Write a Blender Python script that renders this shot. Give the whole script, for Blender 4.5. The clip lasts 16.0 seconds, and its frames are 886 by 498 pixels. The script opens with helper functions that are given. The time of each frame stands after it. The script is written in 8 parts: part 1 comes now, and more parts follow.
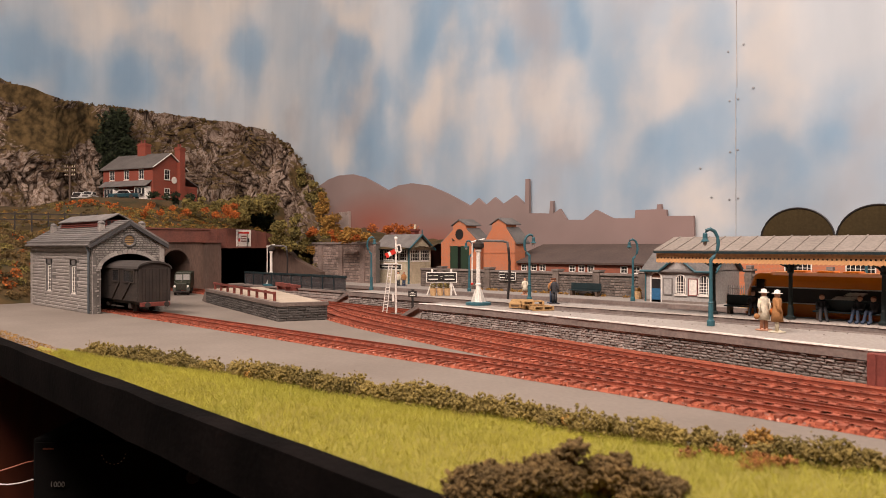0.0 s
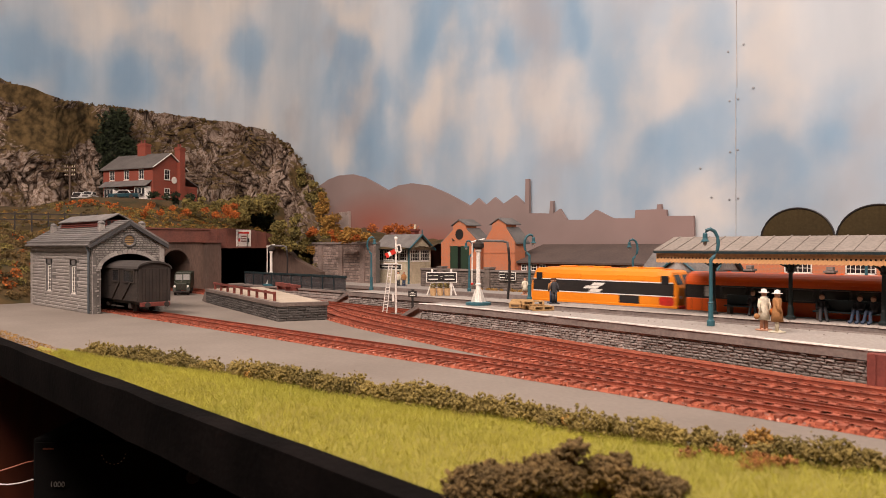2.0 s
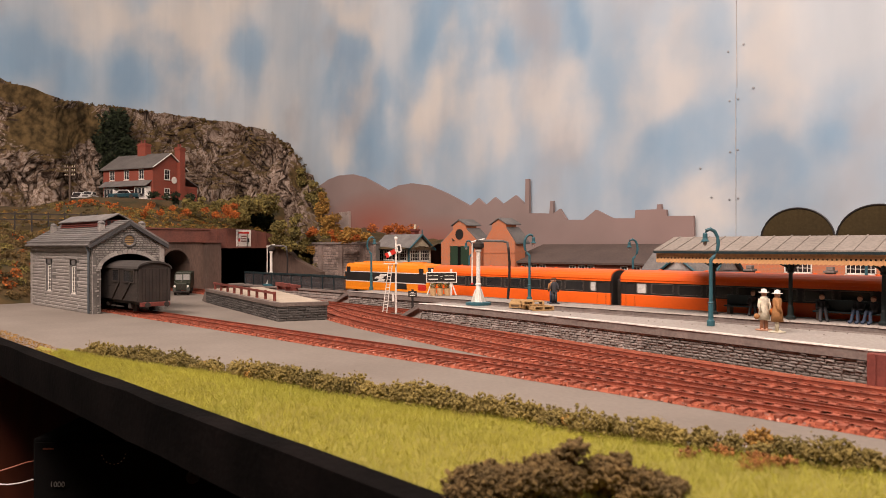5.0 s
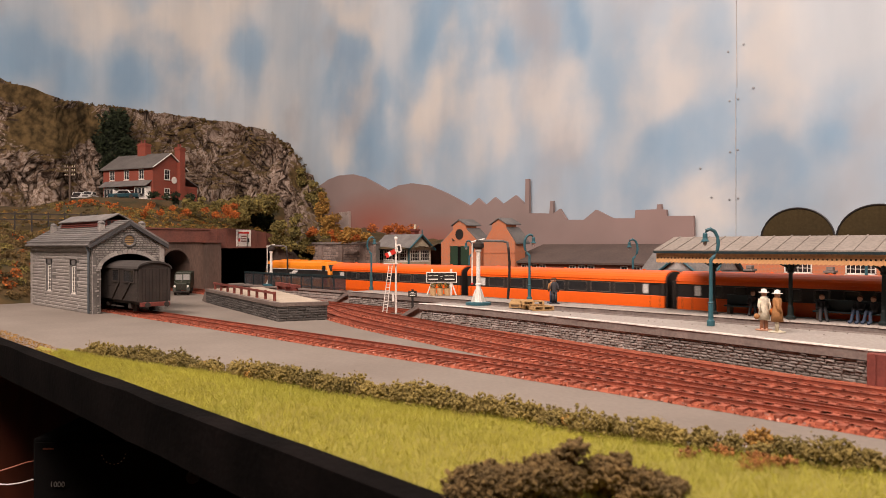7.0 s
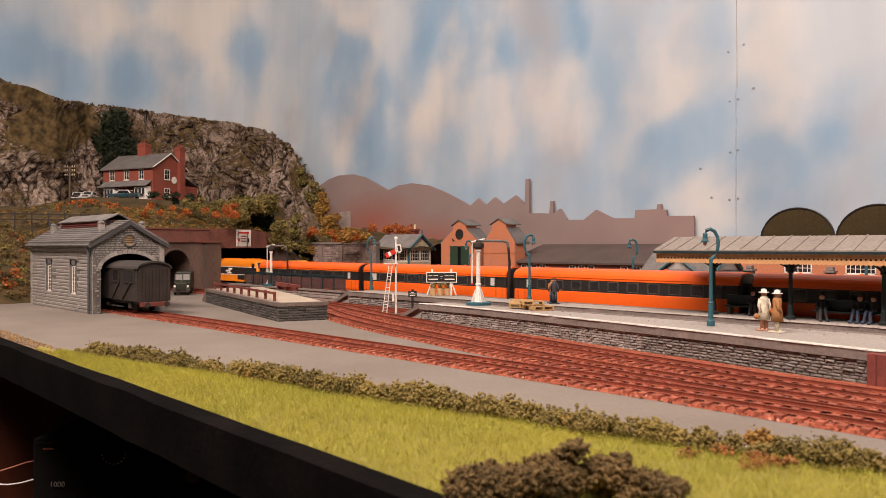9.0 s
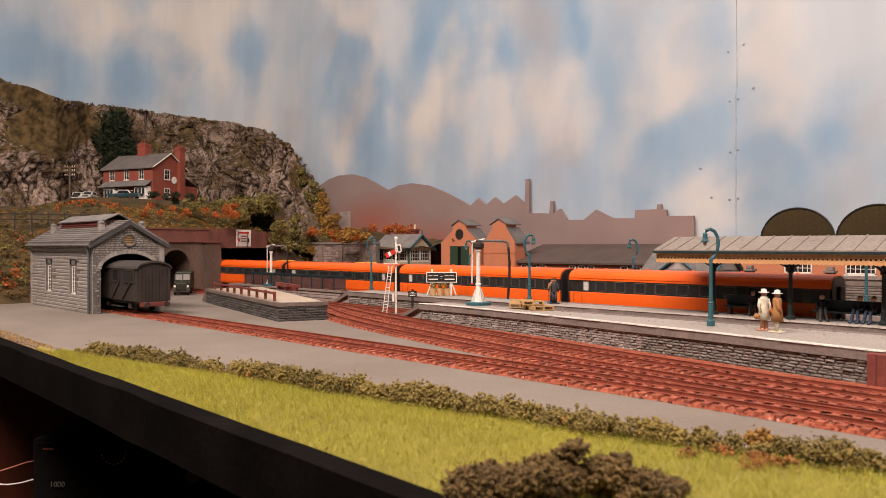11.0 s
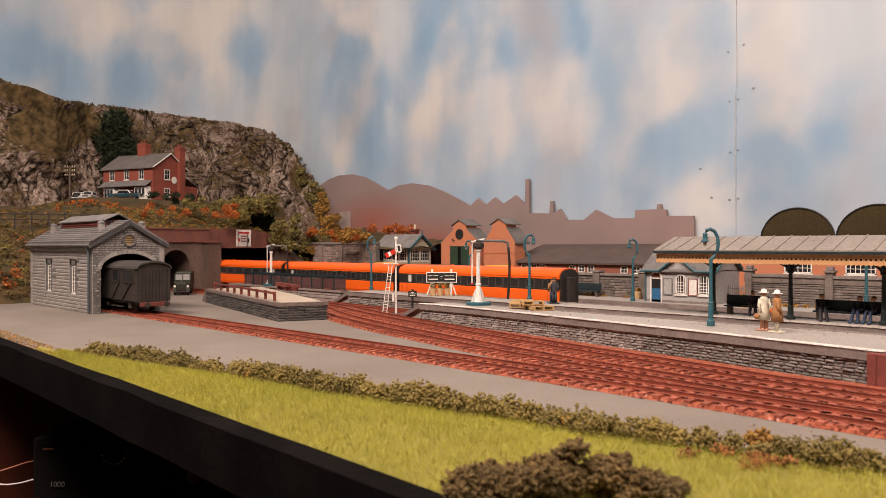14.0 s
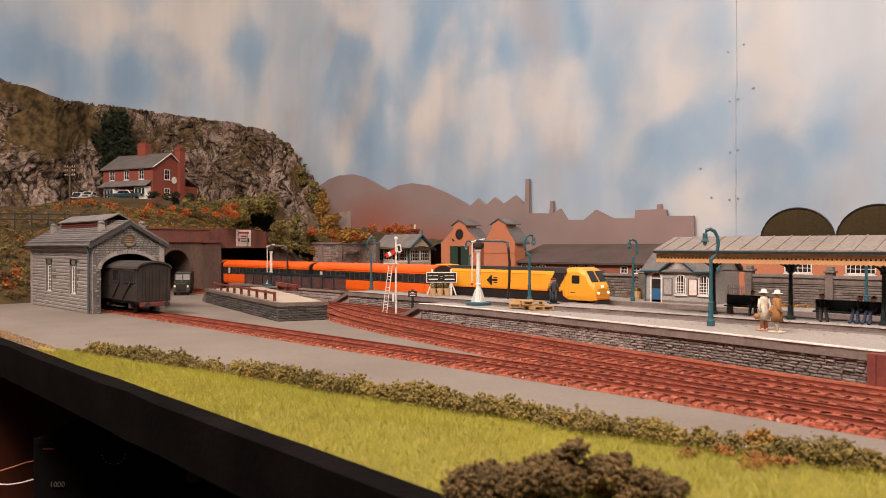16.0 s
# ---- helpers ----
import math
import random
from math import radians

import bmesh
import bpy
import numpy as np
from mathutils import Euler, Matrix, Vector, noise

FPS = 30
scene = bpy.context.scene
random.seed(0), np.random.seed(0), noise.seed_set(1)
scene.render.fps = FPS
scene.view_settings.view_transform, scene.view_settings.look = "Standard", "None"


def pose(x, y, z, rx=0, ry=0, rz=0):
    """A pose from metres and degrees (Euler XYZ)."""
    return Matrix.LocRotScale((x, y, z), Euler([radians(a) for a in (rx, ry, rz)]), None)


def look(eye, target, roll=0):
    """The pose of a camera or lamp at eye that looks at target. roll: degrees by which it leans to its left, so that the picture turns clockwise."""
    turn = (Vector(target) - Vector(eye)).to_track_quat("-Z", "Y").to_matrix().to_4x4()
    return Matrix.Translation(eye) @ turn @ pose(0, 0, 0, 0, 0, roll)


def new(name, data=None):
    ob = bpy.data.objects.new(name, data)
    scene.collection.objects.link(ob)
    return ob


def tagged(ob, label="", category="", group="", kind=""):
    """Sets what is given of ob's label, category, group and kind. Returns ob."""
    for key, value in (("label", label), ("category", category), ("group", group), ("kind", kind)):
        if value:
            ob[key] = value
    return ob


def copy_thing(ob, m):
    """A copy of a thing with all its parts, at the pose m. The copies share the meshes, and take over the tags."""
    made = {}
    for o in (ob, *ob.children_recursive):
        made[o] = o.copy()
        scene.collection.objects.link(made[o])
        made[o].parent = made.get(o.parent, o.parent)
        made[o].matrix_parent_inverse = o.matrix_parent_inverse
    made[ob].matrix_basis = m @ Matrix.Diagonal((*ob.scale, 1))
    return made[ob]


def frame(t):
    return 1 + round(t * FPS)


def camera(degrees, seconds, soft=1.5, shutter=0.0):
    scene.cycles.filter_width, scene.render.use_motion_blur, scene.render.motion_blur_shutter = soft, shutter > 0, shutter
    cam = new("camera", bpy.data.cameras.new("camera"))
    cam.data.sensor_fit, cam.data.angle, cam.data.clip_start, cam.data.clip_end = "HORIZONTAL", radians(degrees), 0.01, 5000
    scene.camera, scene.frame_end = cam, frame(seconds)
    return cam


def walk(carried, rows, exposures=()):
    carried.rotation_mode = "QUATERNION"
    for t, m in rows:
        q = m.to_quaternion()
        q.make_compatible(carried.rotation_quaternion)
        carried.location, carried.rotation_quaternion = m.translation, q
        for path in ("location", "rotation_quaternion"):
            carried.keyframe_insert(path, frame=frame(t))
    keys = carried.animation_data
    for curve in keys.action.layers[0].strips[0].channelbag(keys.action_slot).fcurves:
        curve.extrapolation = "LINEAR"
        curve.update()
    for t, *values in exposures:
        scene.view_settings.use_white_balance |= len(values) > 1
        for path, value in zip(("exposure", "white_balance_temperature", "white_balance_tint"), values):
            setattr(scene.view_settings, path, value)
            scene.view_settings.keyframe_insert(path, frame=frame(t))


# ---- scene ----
# A model railway station, 1:76, built in centimetres and scaled to metres by C.
C = 0.01
EYE_Z = 7.6
cam = camera(62.2, 16.0, soft=0.6, shutter=0.6)
VIEW = pose(0, 0, EYE_Z * C, 90 - 0.18, 0, 44.56)
walk(cam, [(0.0, VIEW), (16.0, VIEW)])
cam.data.dof.use_dof, cam.data.dof.focus_distance, cam.data.dof.aperture_fstop = True, 0.82, 26.0

# ---- world and light ----
world = bpy.data.worlds.new("room_dark")
scene.world = world
world.use_nodes = True
world.node_tree.nodes["Background"].inputs[0].default_value = (0.9, 0.75, 0.6, 1)
world.node_tree.nodes["Background"].inputs[1].default_value = 0.03
scene.view_settings.exposure = 0.0


def ceiling_lamp(name, x, y, z, sx, sy, power, colour, tx, ty, tz):
    data = bpy.data.lights.new(name, "AREA")
    data.shape, data.size, data.size_y, data.energy, data.color = "RECTANGLE", sx * C, sy * C, power, colour
    ob = new(name, data)
    ob.matrix_world = look((x * C, y * C, z * C), (tx * C, ty * C, tz * C))
    return ob


WARM = (1.0, 0.815, 0.74)
ceiling_lamp("ceiling_lamp", -38, -30, 112, 150, 22, 33.5, WARM, -60, 55, 0)
ceiling_lamp("ceiling_lamp", -140, -20, 114, 50, 22, 1.2, WARM, -150, 55, 0)
ceiling_lamp("ceiling_lamp", 50, -5, 114, 60, 22, 10.5, WARM, 30, 60, 0)


# ---- materials ----
def nodes_of(m):
    m.use_nodes = True
    return m.node_tree.nodes, m.node_tree.links


def mat(name, c1, c2=None, rough=0.7, metal=0.0, s1=40.0, s2=600.0, bump=0.25, rand=0.0, mix=0.5, spec=0.4, stretch=(1, 1, 1), island=0.0, grain=1.0):
    """Two-scale painted surface: c1 to c2 by a coarse noise, fine grain in value and relief."""
    m = bpy.data.materials.new(name)
    n, l = nodes_of(m)
    b = n["Principled BSDF"]
    c2 = c2 or tuple(v * 0.72 for v in c1)
    tc = n.new("ShaderNodeTexCoord")
    mp = n.new("ShaderNodeMapping")
    mp.inputs["Scale"].default_value = stretch
    l.new(tc.outputs["Object"], mp.inputs["Vector"])
    a = n.new("ShaderNodeTexNoise")
    a.inputs["Scale"].default_value, a.inputs["Detail"].default_value = s1, 5
    f = n.new("ShaderNodeTexNoise")
    f.inputs["Scale"].default_value, f.inputs["Detail"].default_value = s2, 3
    l.new(mp.outputs[0], a.inputs["Vector"])
    l.new(mp.outputs[0], f.inputs["Vector"])
    r = n.new("ShaderNodeValToRGB")
    r.color_ramp.elements[0].position, r.color_ramp.elements[1].position = mix - 0.18, mix + 0.18
    r.color_ramp.elements[0].color, r.color_ramp.elements[1].color = (*c1, 1), (*c2, 1)
    l.new(a.outputs["Fac"], r.inputs[0])
    g = n.new("ShaderNodeMapRange")
    g.inputs["From Min"].default_value, g.inputs["From Max"].default_value = 0.3, 0.7
    g.inputs["To Min"].default_value, g.inputs["To Max"].default_value = 1 - 0.18 * grain, 1 + 0.16 * grain
    l.new(f.outputs["Fac"], g.inputs["Value"])
    h = n.new("ShaderNodeHueSaturation")
    l.new(r.outputs[0], h.inputs["Color"])
    out = g.outputs[0]
    for amount, node, socket in ((rand, "ShaderNodeObjectInfo", "Random"), (island, "ShaderNodeNewGeometry", "Random Per Island")):
        if amount:
            oi = n.new(node)
            k = n.new("ShaderNodeMapRange")
            k.inputs["To Min"].default_value, k.inputs["To Max"].default_value = 1 - amount, 1 + amount
            l.new(oi.outputs[socket], k.inputs["Value"])
            mu = n.new("ShaderNodeMath")
            mu.operation = "MULTIPLY"
            l.new(out, mu.inputs[0])
            l.new(k.outputs[0], mu.inputs[1])
            out = mu.outputs[0]
    l.new(out, h.inputs["Value"])
    l.new(h.outputs[0], b.inputs["Base Color"])
    b.inputs["Roughness"].default_value, b.inputs["Metallic"].default_value = rough, metal
    b.inputs["Specular IOR Level"].default_value = spec
    if bump:
        bp = n.new("ShaderNodeBump")
        bp.inputs["Strength"].default_value, bp.inputs["Distance"].default_value = bump, 0.0006
        l.new(f.outputs["Fac"], bp.inputs["Height"])
        l.new(bp.outputs[0], b.inputs["Normal"])
    return m


def glow(name, colour, strength):
    m = bpy.data.materials.new(name)
    n, l = nodes_of(m)
    b = n["Principled BSDF"]
    b.inputs["Base Color"].default_value = (*colour, 1)
    b.inputs["Emission Color"].default_value = (*colour, 1)
    b.inputs["Emission Strength"].default_value = strength
    return m


# turf on the cliff: centre, reach across, reach up and down
TURF_PATCHES = [(-172.0, 54.0, 32.0, 9.5, 8.5), (-176.0, 61.0, 35.0, 8.0, 6.0), (-174.0, 50.0, 40.0, 8.0, 3.6), (-136.5, 92.0, 23.0, 4.5, 4.0)]


def turf_share(x, y, z):
    """How far a place on the cliff lies inside a turf patch, 0 to 1."""
    return max(max(0.0, 1 - math.sqrt(((x - a) / r) ** 2 + ((y - b) / r) ** 2 + ((z - c) / h) ** 2)) for a, b, c, r, h in TURF_PATCHES)


def rock_mat():
    """Plaster rock with crease shade painted in dark, pale on the broken faces, brown turf in patches and where it lies
    back.
    """
    m = mat("cliff_rock", (0.40, 0.32, 0.26), (0.15, 0.11, 0.083), 0.92, s1=20, s2=260, bump=0.8, stretch=(1, 1, 0.7), mix=0.5, spec=0.15)
    n, l = nodes_of(m)
    b = n["Principled BSDF"]
    tc = n["Texture Coordinate"]
    wob = n.new("ShaderNodeTexNoise")
    wob.inputs["Scale"].default_value, wob.inputs["Detail"].default_value = 13, 3
    l.new(tc.outputs["Object"], wob.inputs["Vector"])
    va = n.new("ShaderNodeVectorMath")
    va.operation = "MULTIPLY_ADD"
    va.inputs[1].default_value = (0.11, 0.11, 0.11)
    l.new(wob.outputs["Color"], va.inputs[0])
    l.new(tc.outputs["Object"], va.inputs[2])
    colour = b.inputs["Base Color"].links[0].from_socket
    # crease lines at three scales, multiplied in as painted shade
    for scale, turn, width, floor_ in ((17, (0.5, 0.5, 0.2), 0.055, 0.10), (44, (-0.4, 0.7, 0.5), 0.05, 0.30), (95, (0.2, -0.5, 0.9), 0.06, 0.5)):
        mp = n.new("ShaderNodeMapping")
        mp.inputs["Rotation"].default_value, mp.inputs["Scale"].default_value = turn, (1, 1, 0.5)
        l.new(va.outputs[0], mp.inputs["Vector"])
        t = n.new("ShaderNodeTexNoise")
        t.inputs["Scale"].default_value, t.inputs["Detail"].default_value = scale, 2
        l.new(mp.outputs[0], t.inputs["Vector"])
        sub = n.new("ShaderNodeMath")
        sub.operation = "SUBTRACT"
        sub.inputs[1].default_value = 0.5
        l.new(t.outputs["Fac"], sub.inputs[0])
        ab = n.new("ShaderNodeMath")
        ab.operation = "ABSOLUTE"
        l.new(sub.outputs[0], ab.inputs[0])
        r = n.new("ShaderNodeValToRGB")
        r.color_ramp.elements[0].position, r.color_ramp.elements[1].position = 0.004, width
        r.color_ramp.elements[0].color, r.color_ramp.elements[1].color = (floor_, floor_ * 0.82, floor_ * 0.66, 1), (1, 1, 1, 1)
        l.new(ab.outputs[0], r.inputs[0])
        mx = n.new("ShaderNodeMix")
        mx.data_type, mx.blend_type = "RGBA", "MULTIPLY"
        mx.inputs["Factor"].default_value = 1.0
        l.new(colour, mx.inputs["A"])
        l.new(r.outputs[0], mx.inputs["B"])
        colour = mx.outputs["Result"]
    big = n.new("ShaderNodeTexNoise")
    big.inputs["Scale"].default_value, big.inputs["Detail"].default_value = 9, 6
    l.new(tc.outputs["Object"], big.inputs["Vector"])
    geo, sep = n.new("ShaderNodeNewGeometry"), n.new("ShaderNodeSeparateXYZ")
    l.new(geo.outputs["Normal"], sep.inputs[0])
    ma = n.new("ShaderNodeMath")
    ma.operation = "MULTIPLY_ADD"
    ma.inputs[1].default_value = 0.26
    l.new(sep.outputs[2], ma.inputs[0])
    l.new(big.outputs["Fac"], ma.inputs[2])
    share = ma.outputs[0]
    for x, y, z, r_, h in TURF_PATCHES:
        mp = n.new("ShaderNodeMapping")
        mp.vector_type = "TEXTURE"
        mp.inputs["Location"].default_value, mp.inputs["Scale"].default_value = (x * C, y * C, z * C), (r_ * C, r_ * C, h * C)
        l.new(tc.outputs["Object"], mp.inputs["Vector"])
        gr = n.new("ShaderNodeTexGradient")
        gr.gradient_type = "SPHERICAL"
        l.new(mp.outputs[0], gr.inputs["Vector"])
        ad = n.new("ShaderNodeMath")
        ad.operation = "MULTIPLY_ADD"
        ad.inputs[1].default_value = 0.55
        l.new(gr.outputs["Fac"], ad.inputs[0])
        l.new(share, ad.inputs[2])
        share = ad.outputs[0]
    tr = n.new("ShaderNodeValToRGB")
    tr.color_ramp.elements[0].position, tr.color_ramp.elements[1].position = 0.60, 0.70
    l.new(share, tr.inputs[0])
    fine = n.new("ShaderNodeTexNoise")
    fine.inputs["Scale"].default_value, fine.inputs["Detail"].default_value = 70, 8
    l.new(tc.outputs["Object"], fine.inputs["Vector"])
    tf = n.new("ShaderNodeValToRGB")
    tf.color_ramp.elements[0].position, tf.color_ramp.elements[1].position = 0.35, 0.65
    tf.color_ramp.elements[0].color, tf.color_ramp.elements[1].color = (0.035, 0.025, 0.011, 1), (0.135, 0.09, 0.038, 1)
    l.new(fine.outputs["Fac"], tf.inputs[0])
    mt = n.new("ShaderNodeMix")
    mt.data_type = "RGBA"
    l.new(tr.outputs[0], mt.inputs["Factor"])
    l.new(colour, mt.inputs["A"])
    l.new(tf.outputs[0], mt.inputs["B"])
    l.new(mt.outputs["Result"], b.inputs["Base Color"])
    return m


def sky_mat():
    """Hand-sprayed sky: blue-grey ground, cream and grey clouds dragged downwards, a few bluer openings."""
    m = bpy.data.materials.new("painted_sky")
    n, l = nodes_of(m)
    b = n["Principled BSDF"]
    b.inputs["Roughness"].default_value, b.inputs["Specular IOR Level"].default_value = 0.75, 0.25
    tc = n.new("ShaderNodeTexCoord")

    def noise_at(scale, sc, detail, offset):
        mp = n.new("ShaderNodeMapping")
        mp.inputs["Scale"].default_value, mp.inputs["Location"].default_value = sc, offset
        l.new(tc.outputs["Object"], mp.inputs["Vector"])
        t = n.new("ShaderNodeTexNoise")
        t.inputs["Scale"].default_value, t.inputs["Detail"].default_value, t.inputs["Roughness"].default_value = scale, detail, 0.45
        l.new(mp.outputs[0], t.inputs["Vector"])
        return t

    def ramp(src, p0, p1, c0, c1):
        r = n.new("ShaderNodeValToRGB")
        r.color_ramp.interpolation = "EASE"
        r.color_ramp.elements[0].position, r.color_ramp.elements[1].position = p0, p1
        r.color_ramp.elements[0].color, r.color_ramp.elements[1].color = c0, c1
        l.new(src, r.inputs[0])
        return r.outputs[0]

    def blend(f, a, c, kind="MIX"):
        mx = n.new("ShaderNodeMix")
        mx.data_type, mx.blend_type = "RGBA", kind
        l.new(f, mx.inputs["Factor"])
        l.new(a, mx.inputs["A"])
        l.new(c, mx.inputs["B"])
        return mx.outputs["Result"]

    def plain(c):
        r = n.new("ShaderNodeRGB")
        r.outputs[0].default_value = (*c, 1)
        return r.outputs[0]

    W, K = (1, 1, 1, 1), (0, 0, 0, 1)
    base = ramp(noise_at(3.4, (1, 1, 0.85), 5, (0.3, 0, 0.1)).outputs["Fac"], 0.36, 0.62, (0.29, 0.41, 0.52, 1), (0.46, 0.515, 0.55, 1))
    cream = ramp(noise_at(5.0, (1, 1, 0.8), 5, (1.7, 0, 0.4)).outputs["Fac"], 0.52, 0.74, K, W)
    base = blend(cream, base, plain((0.60, 0.585, 0.545)))
    grey = ramp(noise_at(6.5, (1, 1, 0.7), 5, (4.1, 0, 2.2)).outputs["Fac"], 0.52, 0.74, K, (0.75, 0.75, 0.75, 1))
    base = blend(grey, base, plain((0.36, 0.37, 0.39)))
    wob = noise_at(7, (1, 1, 0.8), 5, (3.3, 0, 1.1))
    va = n.new("ShaderNodeVectorMath")
    va.operation = "MULTIPLY_ADD"
    va.inputs[1].default_value = (0.3, 0.3, 0.3)
    va.inputs[2].default_value = (-0.15, -0.15, -0.15)
    l.new(wob.outputs["Color"], va.inputs[0])
    vb = n.new("ShaderNodeVectorMath")
    l.new(va.outputs[0], vb.inputs[0])
    l.new(tc.outputs["Object"], vb.inputs[1])
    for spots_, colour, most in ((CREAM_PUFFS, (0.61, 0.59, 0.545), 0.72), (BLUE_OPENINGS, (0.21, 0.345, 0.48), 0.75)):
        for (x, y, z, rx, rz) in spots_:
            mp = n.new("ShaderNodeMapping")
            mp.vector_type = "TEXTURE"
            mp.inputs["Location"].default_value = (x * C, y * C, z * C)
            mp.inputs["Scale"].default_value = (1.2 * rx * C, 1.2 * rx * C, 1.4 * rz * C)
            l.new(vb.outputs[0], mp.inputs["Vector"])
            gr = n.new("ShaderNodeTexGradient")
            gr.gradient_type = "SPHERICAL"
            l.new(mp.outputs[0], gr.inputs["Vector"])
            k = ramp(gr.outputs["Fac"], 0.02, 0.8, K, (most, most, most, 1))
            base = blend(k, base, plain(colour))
    streak = ramp(noise_at(13, (1, 1, 0.22), 5, (0, 0, 0)).outputs["Fac"], 0.3, 0.75, (0.90, 0.91, 0.92, 1), (1.07, 1.06, 1.05, 1))
    mx = n.new("ShaderNodeMix")
    mx.data_type, mx.blend_type = "RGBA", "MULTIPLY"
    mx.inputs["Factor"].default_value = 1.0
    l.new(base, mx.inputs["A"])
    l.new(streak, mx.inputs["B"])
    l.new(mx.outputs["Result"], b.inputs["Base Color"])
    return m


def hill_mat():
    """Grey-brown card with a red-brown airbrushed bloom on the hills."""
    m = mat("hill_card_paint", (0.25, 0.198, 0.182), (0.27, 0.19, 0.172), 0.85, s1=2.6, s2=14, bump=0.0, grain=0.4)
    n, l = nodes_of(m)
    b = n["Principled BSDF"]
    colour = b.inputs["Base Color"].links[0].from_socket
    for x, z, rx, rz in ((-116, 12.5, 17, 7), (-98, 8, 16, 6)):
        mp = n.new("ShaderNodeMapping")
        mp.vector_type = "TEXTURE"
        mp.inputs["Location"].default_value, mp.inputs["Scale"].default_value = (x * C, 0.973, z * C), (rx * C, rx * C, rz * C)
        l.new(n["Texture Coordinate"].outputs["Object"], mp.inputs["Vector"])
        gr = n.new("ShaderNodeTexGradient")
        gr.gradient_type = "SPHERICAL"
        l.new(mp.outputs[0], gr.inputs["Vector"])
        mx = n.new("ShaderNodeMix")
        mx.data_type = "RGBA"
        l.new(gr.outputs["Fac"], mx.inputs["Factor"])
        l.new(colour, mx.inputs["A"])
        mx.inputs["B"].default_value = (0.30, 0.105, 0.075, 1)
        colour = mx.outputs["Result"]
    l.new(colour, b.inputs["Base Color"])
    return m


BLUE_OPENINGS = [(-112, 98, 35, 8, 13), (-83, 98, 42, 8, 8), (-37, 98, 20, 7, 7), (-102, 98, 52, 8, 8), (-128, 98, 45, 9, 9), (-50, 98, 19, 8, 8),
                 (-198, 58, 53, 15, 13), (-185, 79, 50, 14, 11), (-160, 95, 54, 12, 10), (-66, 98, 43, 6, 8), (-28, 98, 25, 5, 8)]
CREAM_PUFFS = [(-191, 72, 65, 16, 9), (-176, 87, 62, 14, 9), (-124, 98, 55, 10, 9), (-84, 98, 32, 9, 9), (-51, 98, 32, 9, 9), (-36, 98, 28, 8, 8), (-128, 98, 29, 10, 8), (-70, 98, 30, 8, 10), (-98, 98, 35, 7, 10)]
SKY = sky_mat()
YARD = mat("yard_grey", (0.225, 0.193, 0.16), (0.178, 0.15, 0.123), 0.85, s1=12, s2=350, bump=0.05, grain=0.4)
ASPHALT = mat("platform_surface", (0.37, 0.335, 0.30), (0.31, 0.28, 0.245), 0.85, s1=14, s2=420, bump=0.15)
COPING = mat("coping_stone", (0.235, 0.195, 0.17), (0.165, 0.138, 0.12), 0.8, s1=60, s2=500, bump=0.3)
EDGELINE = mat("white_edge_line", (0.70, 0.65, 0.58), (0.30, 0.26, 0.225), 0.85, s1=85, s2=500, bump=0.5, mix=0.52, rand=0.18)
STONE = mat("dark_stone", (0.31, 0.275, 0.245), (0.19, 0.165, 0.145), 0.9, s1=110, s2=500, bump=0.9, rand=0.18, island=0.16)
MORTAR = mat("joint_dark", (0.15, 0.135, 0.12), (0.11, 0.10, 0.09), 0.95, s1=90, s2=700, bump=0.4)
GREYSTONE = mat("shed_stone", (0.42, 0.385, 0.345), (0.25, 0.228, 0.205), 0.85, s1=60, s2=480, bump=0.5, rand=0.07, island=0.12)
SLATE = mat("slate_grey", (0.185, 0.172, 0.16), (0.125, 0.116, 0.108), 0.75, s1=50, s2=500, bump=0.3, rand=0.2)
BALLAST = mat("red_ballast", (0.15, 0.03, 0.013), (0.39, 0.112, 0.058), 0.95, s1=420, s2=900, bump=1.0, island=0.45)
SLEEPER = mat("red_sleeper", (0.34, 0.098, 0.055), (0.24, 0.066, 0.038), 0.9, s1=120, s2=800, bump=0.4, island=0.25)
PALESTONE = mat("pale_ballast", (0.46, 0.25, 0.19), (0.32, 0.13, 0.09), 0.95, s1=240, s2=900, bump=0.6, island=0.4)
RAIL = mat("rusty_rail", (0.29, 0.07, 0.037), (0.19, 0.05, 0.028), 0.6, metal=0.2, s1=120, s2=900, bump=0.2)
BOARD = mat("black_fascia", (0.0015, 0.0012, 0.001), (0.006, 0.0045, 0.004), 0.85, spec=0.06, s1=30, s2=300, bump=0.5)
# near-black: shade put into the colour of recesses, also black casings
BLACKSHADE = mat("black_and_shade", (0.006, 0.005, 0.0045), (0.004, 0.0035, 0.003), 0.9, spec=0.15)
ORANGE = mat("coach_orange", (0.86, 0.135, 0.012), (0.80, 0.115, 0.010), 0.38, s1=20, s2=300, bump=0.02, grain=0.2)
BLACKPAINT = mat("black_paint", (0.018, 0.016, 0.015), (0.026, 0.022, 0.02), 0.45, s1=40, s2=400, bump=0.05)
GLASSDARK = mat("dark_glass", (0.02, 0.02, 0.022), (0.03, 0.028, 0.026), 0.12, s1=40, s2=300, bump=0.0, spec=0.6)
FRAMEGREY = mat("window_frame_grey", (0.20, 0.18, 0.16), (0.15, 0.14, 0.12), 0.5, s1=80, bump=0.0)
FROSTED = mat("frosted_glass", (0.62, 0.60, 0.56), (0.5, 0.48, 0.45), 0.4, s1=80, bump=0.0)
YELLOW = mat("loco_yellow", (0.90, 0.42, 0.035), (0.84, 0.36, 0.03), 0.38, s1=20, s2=300, bump=0.02, grain=0.2)
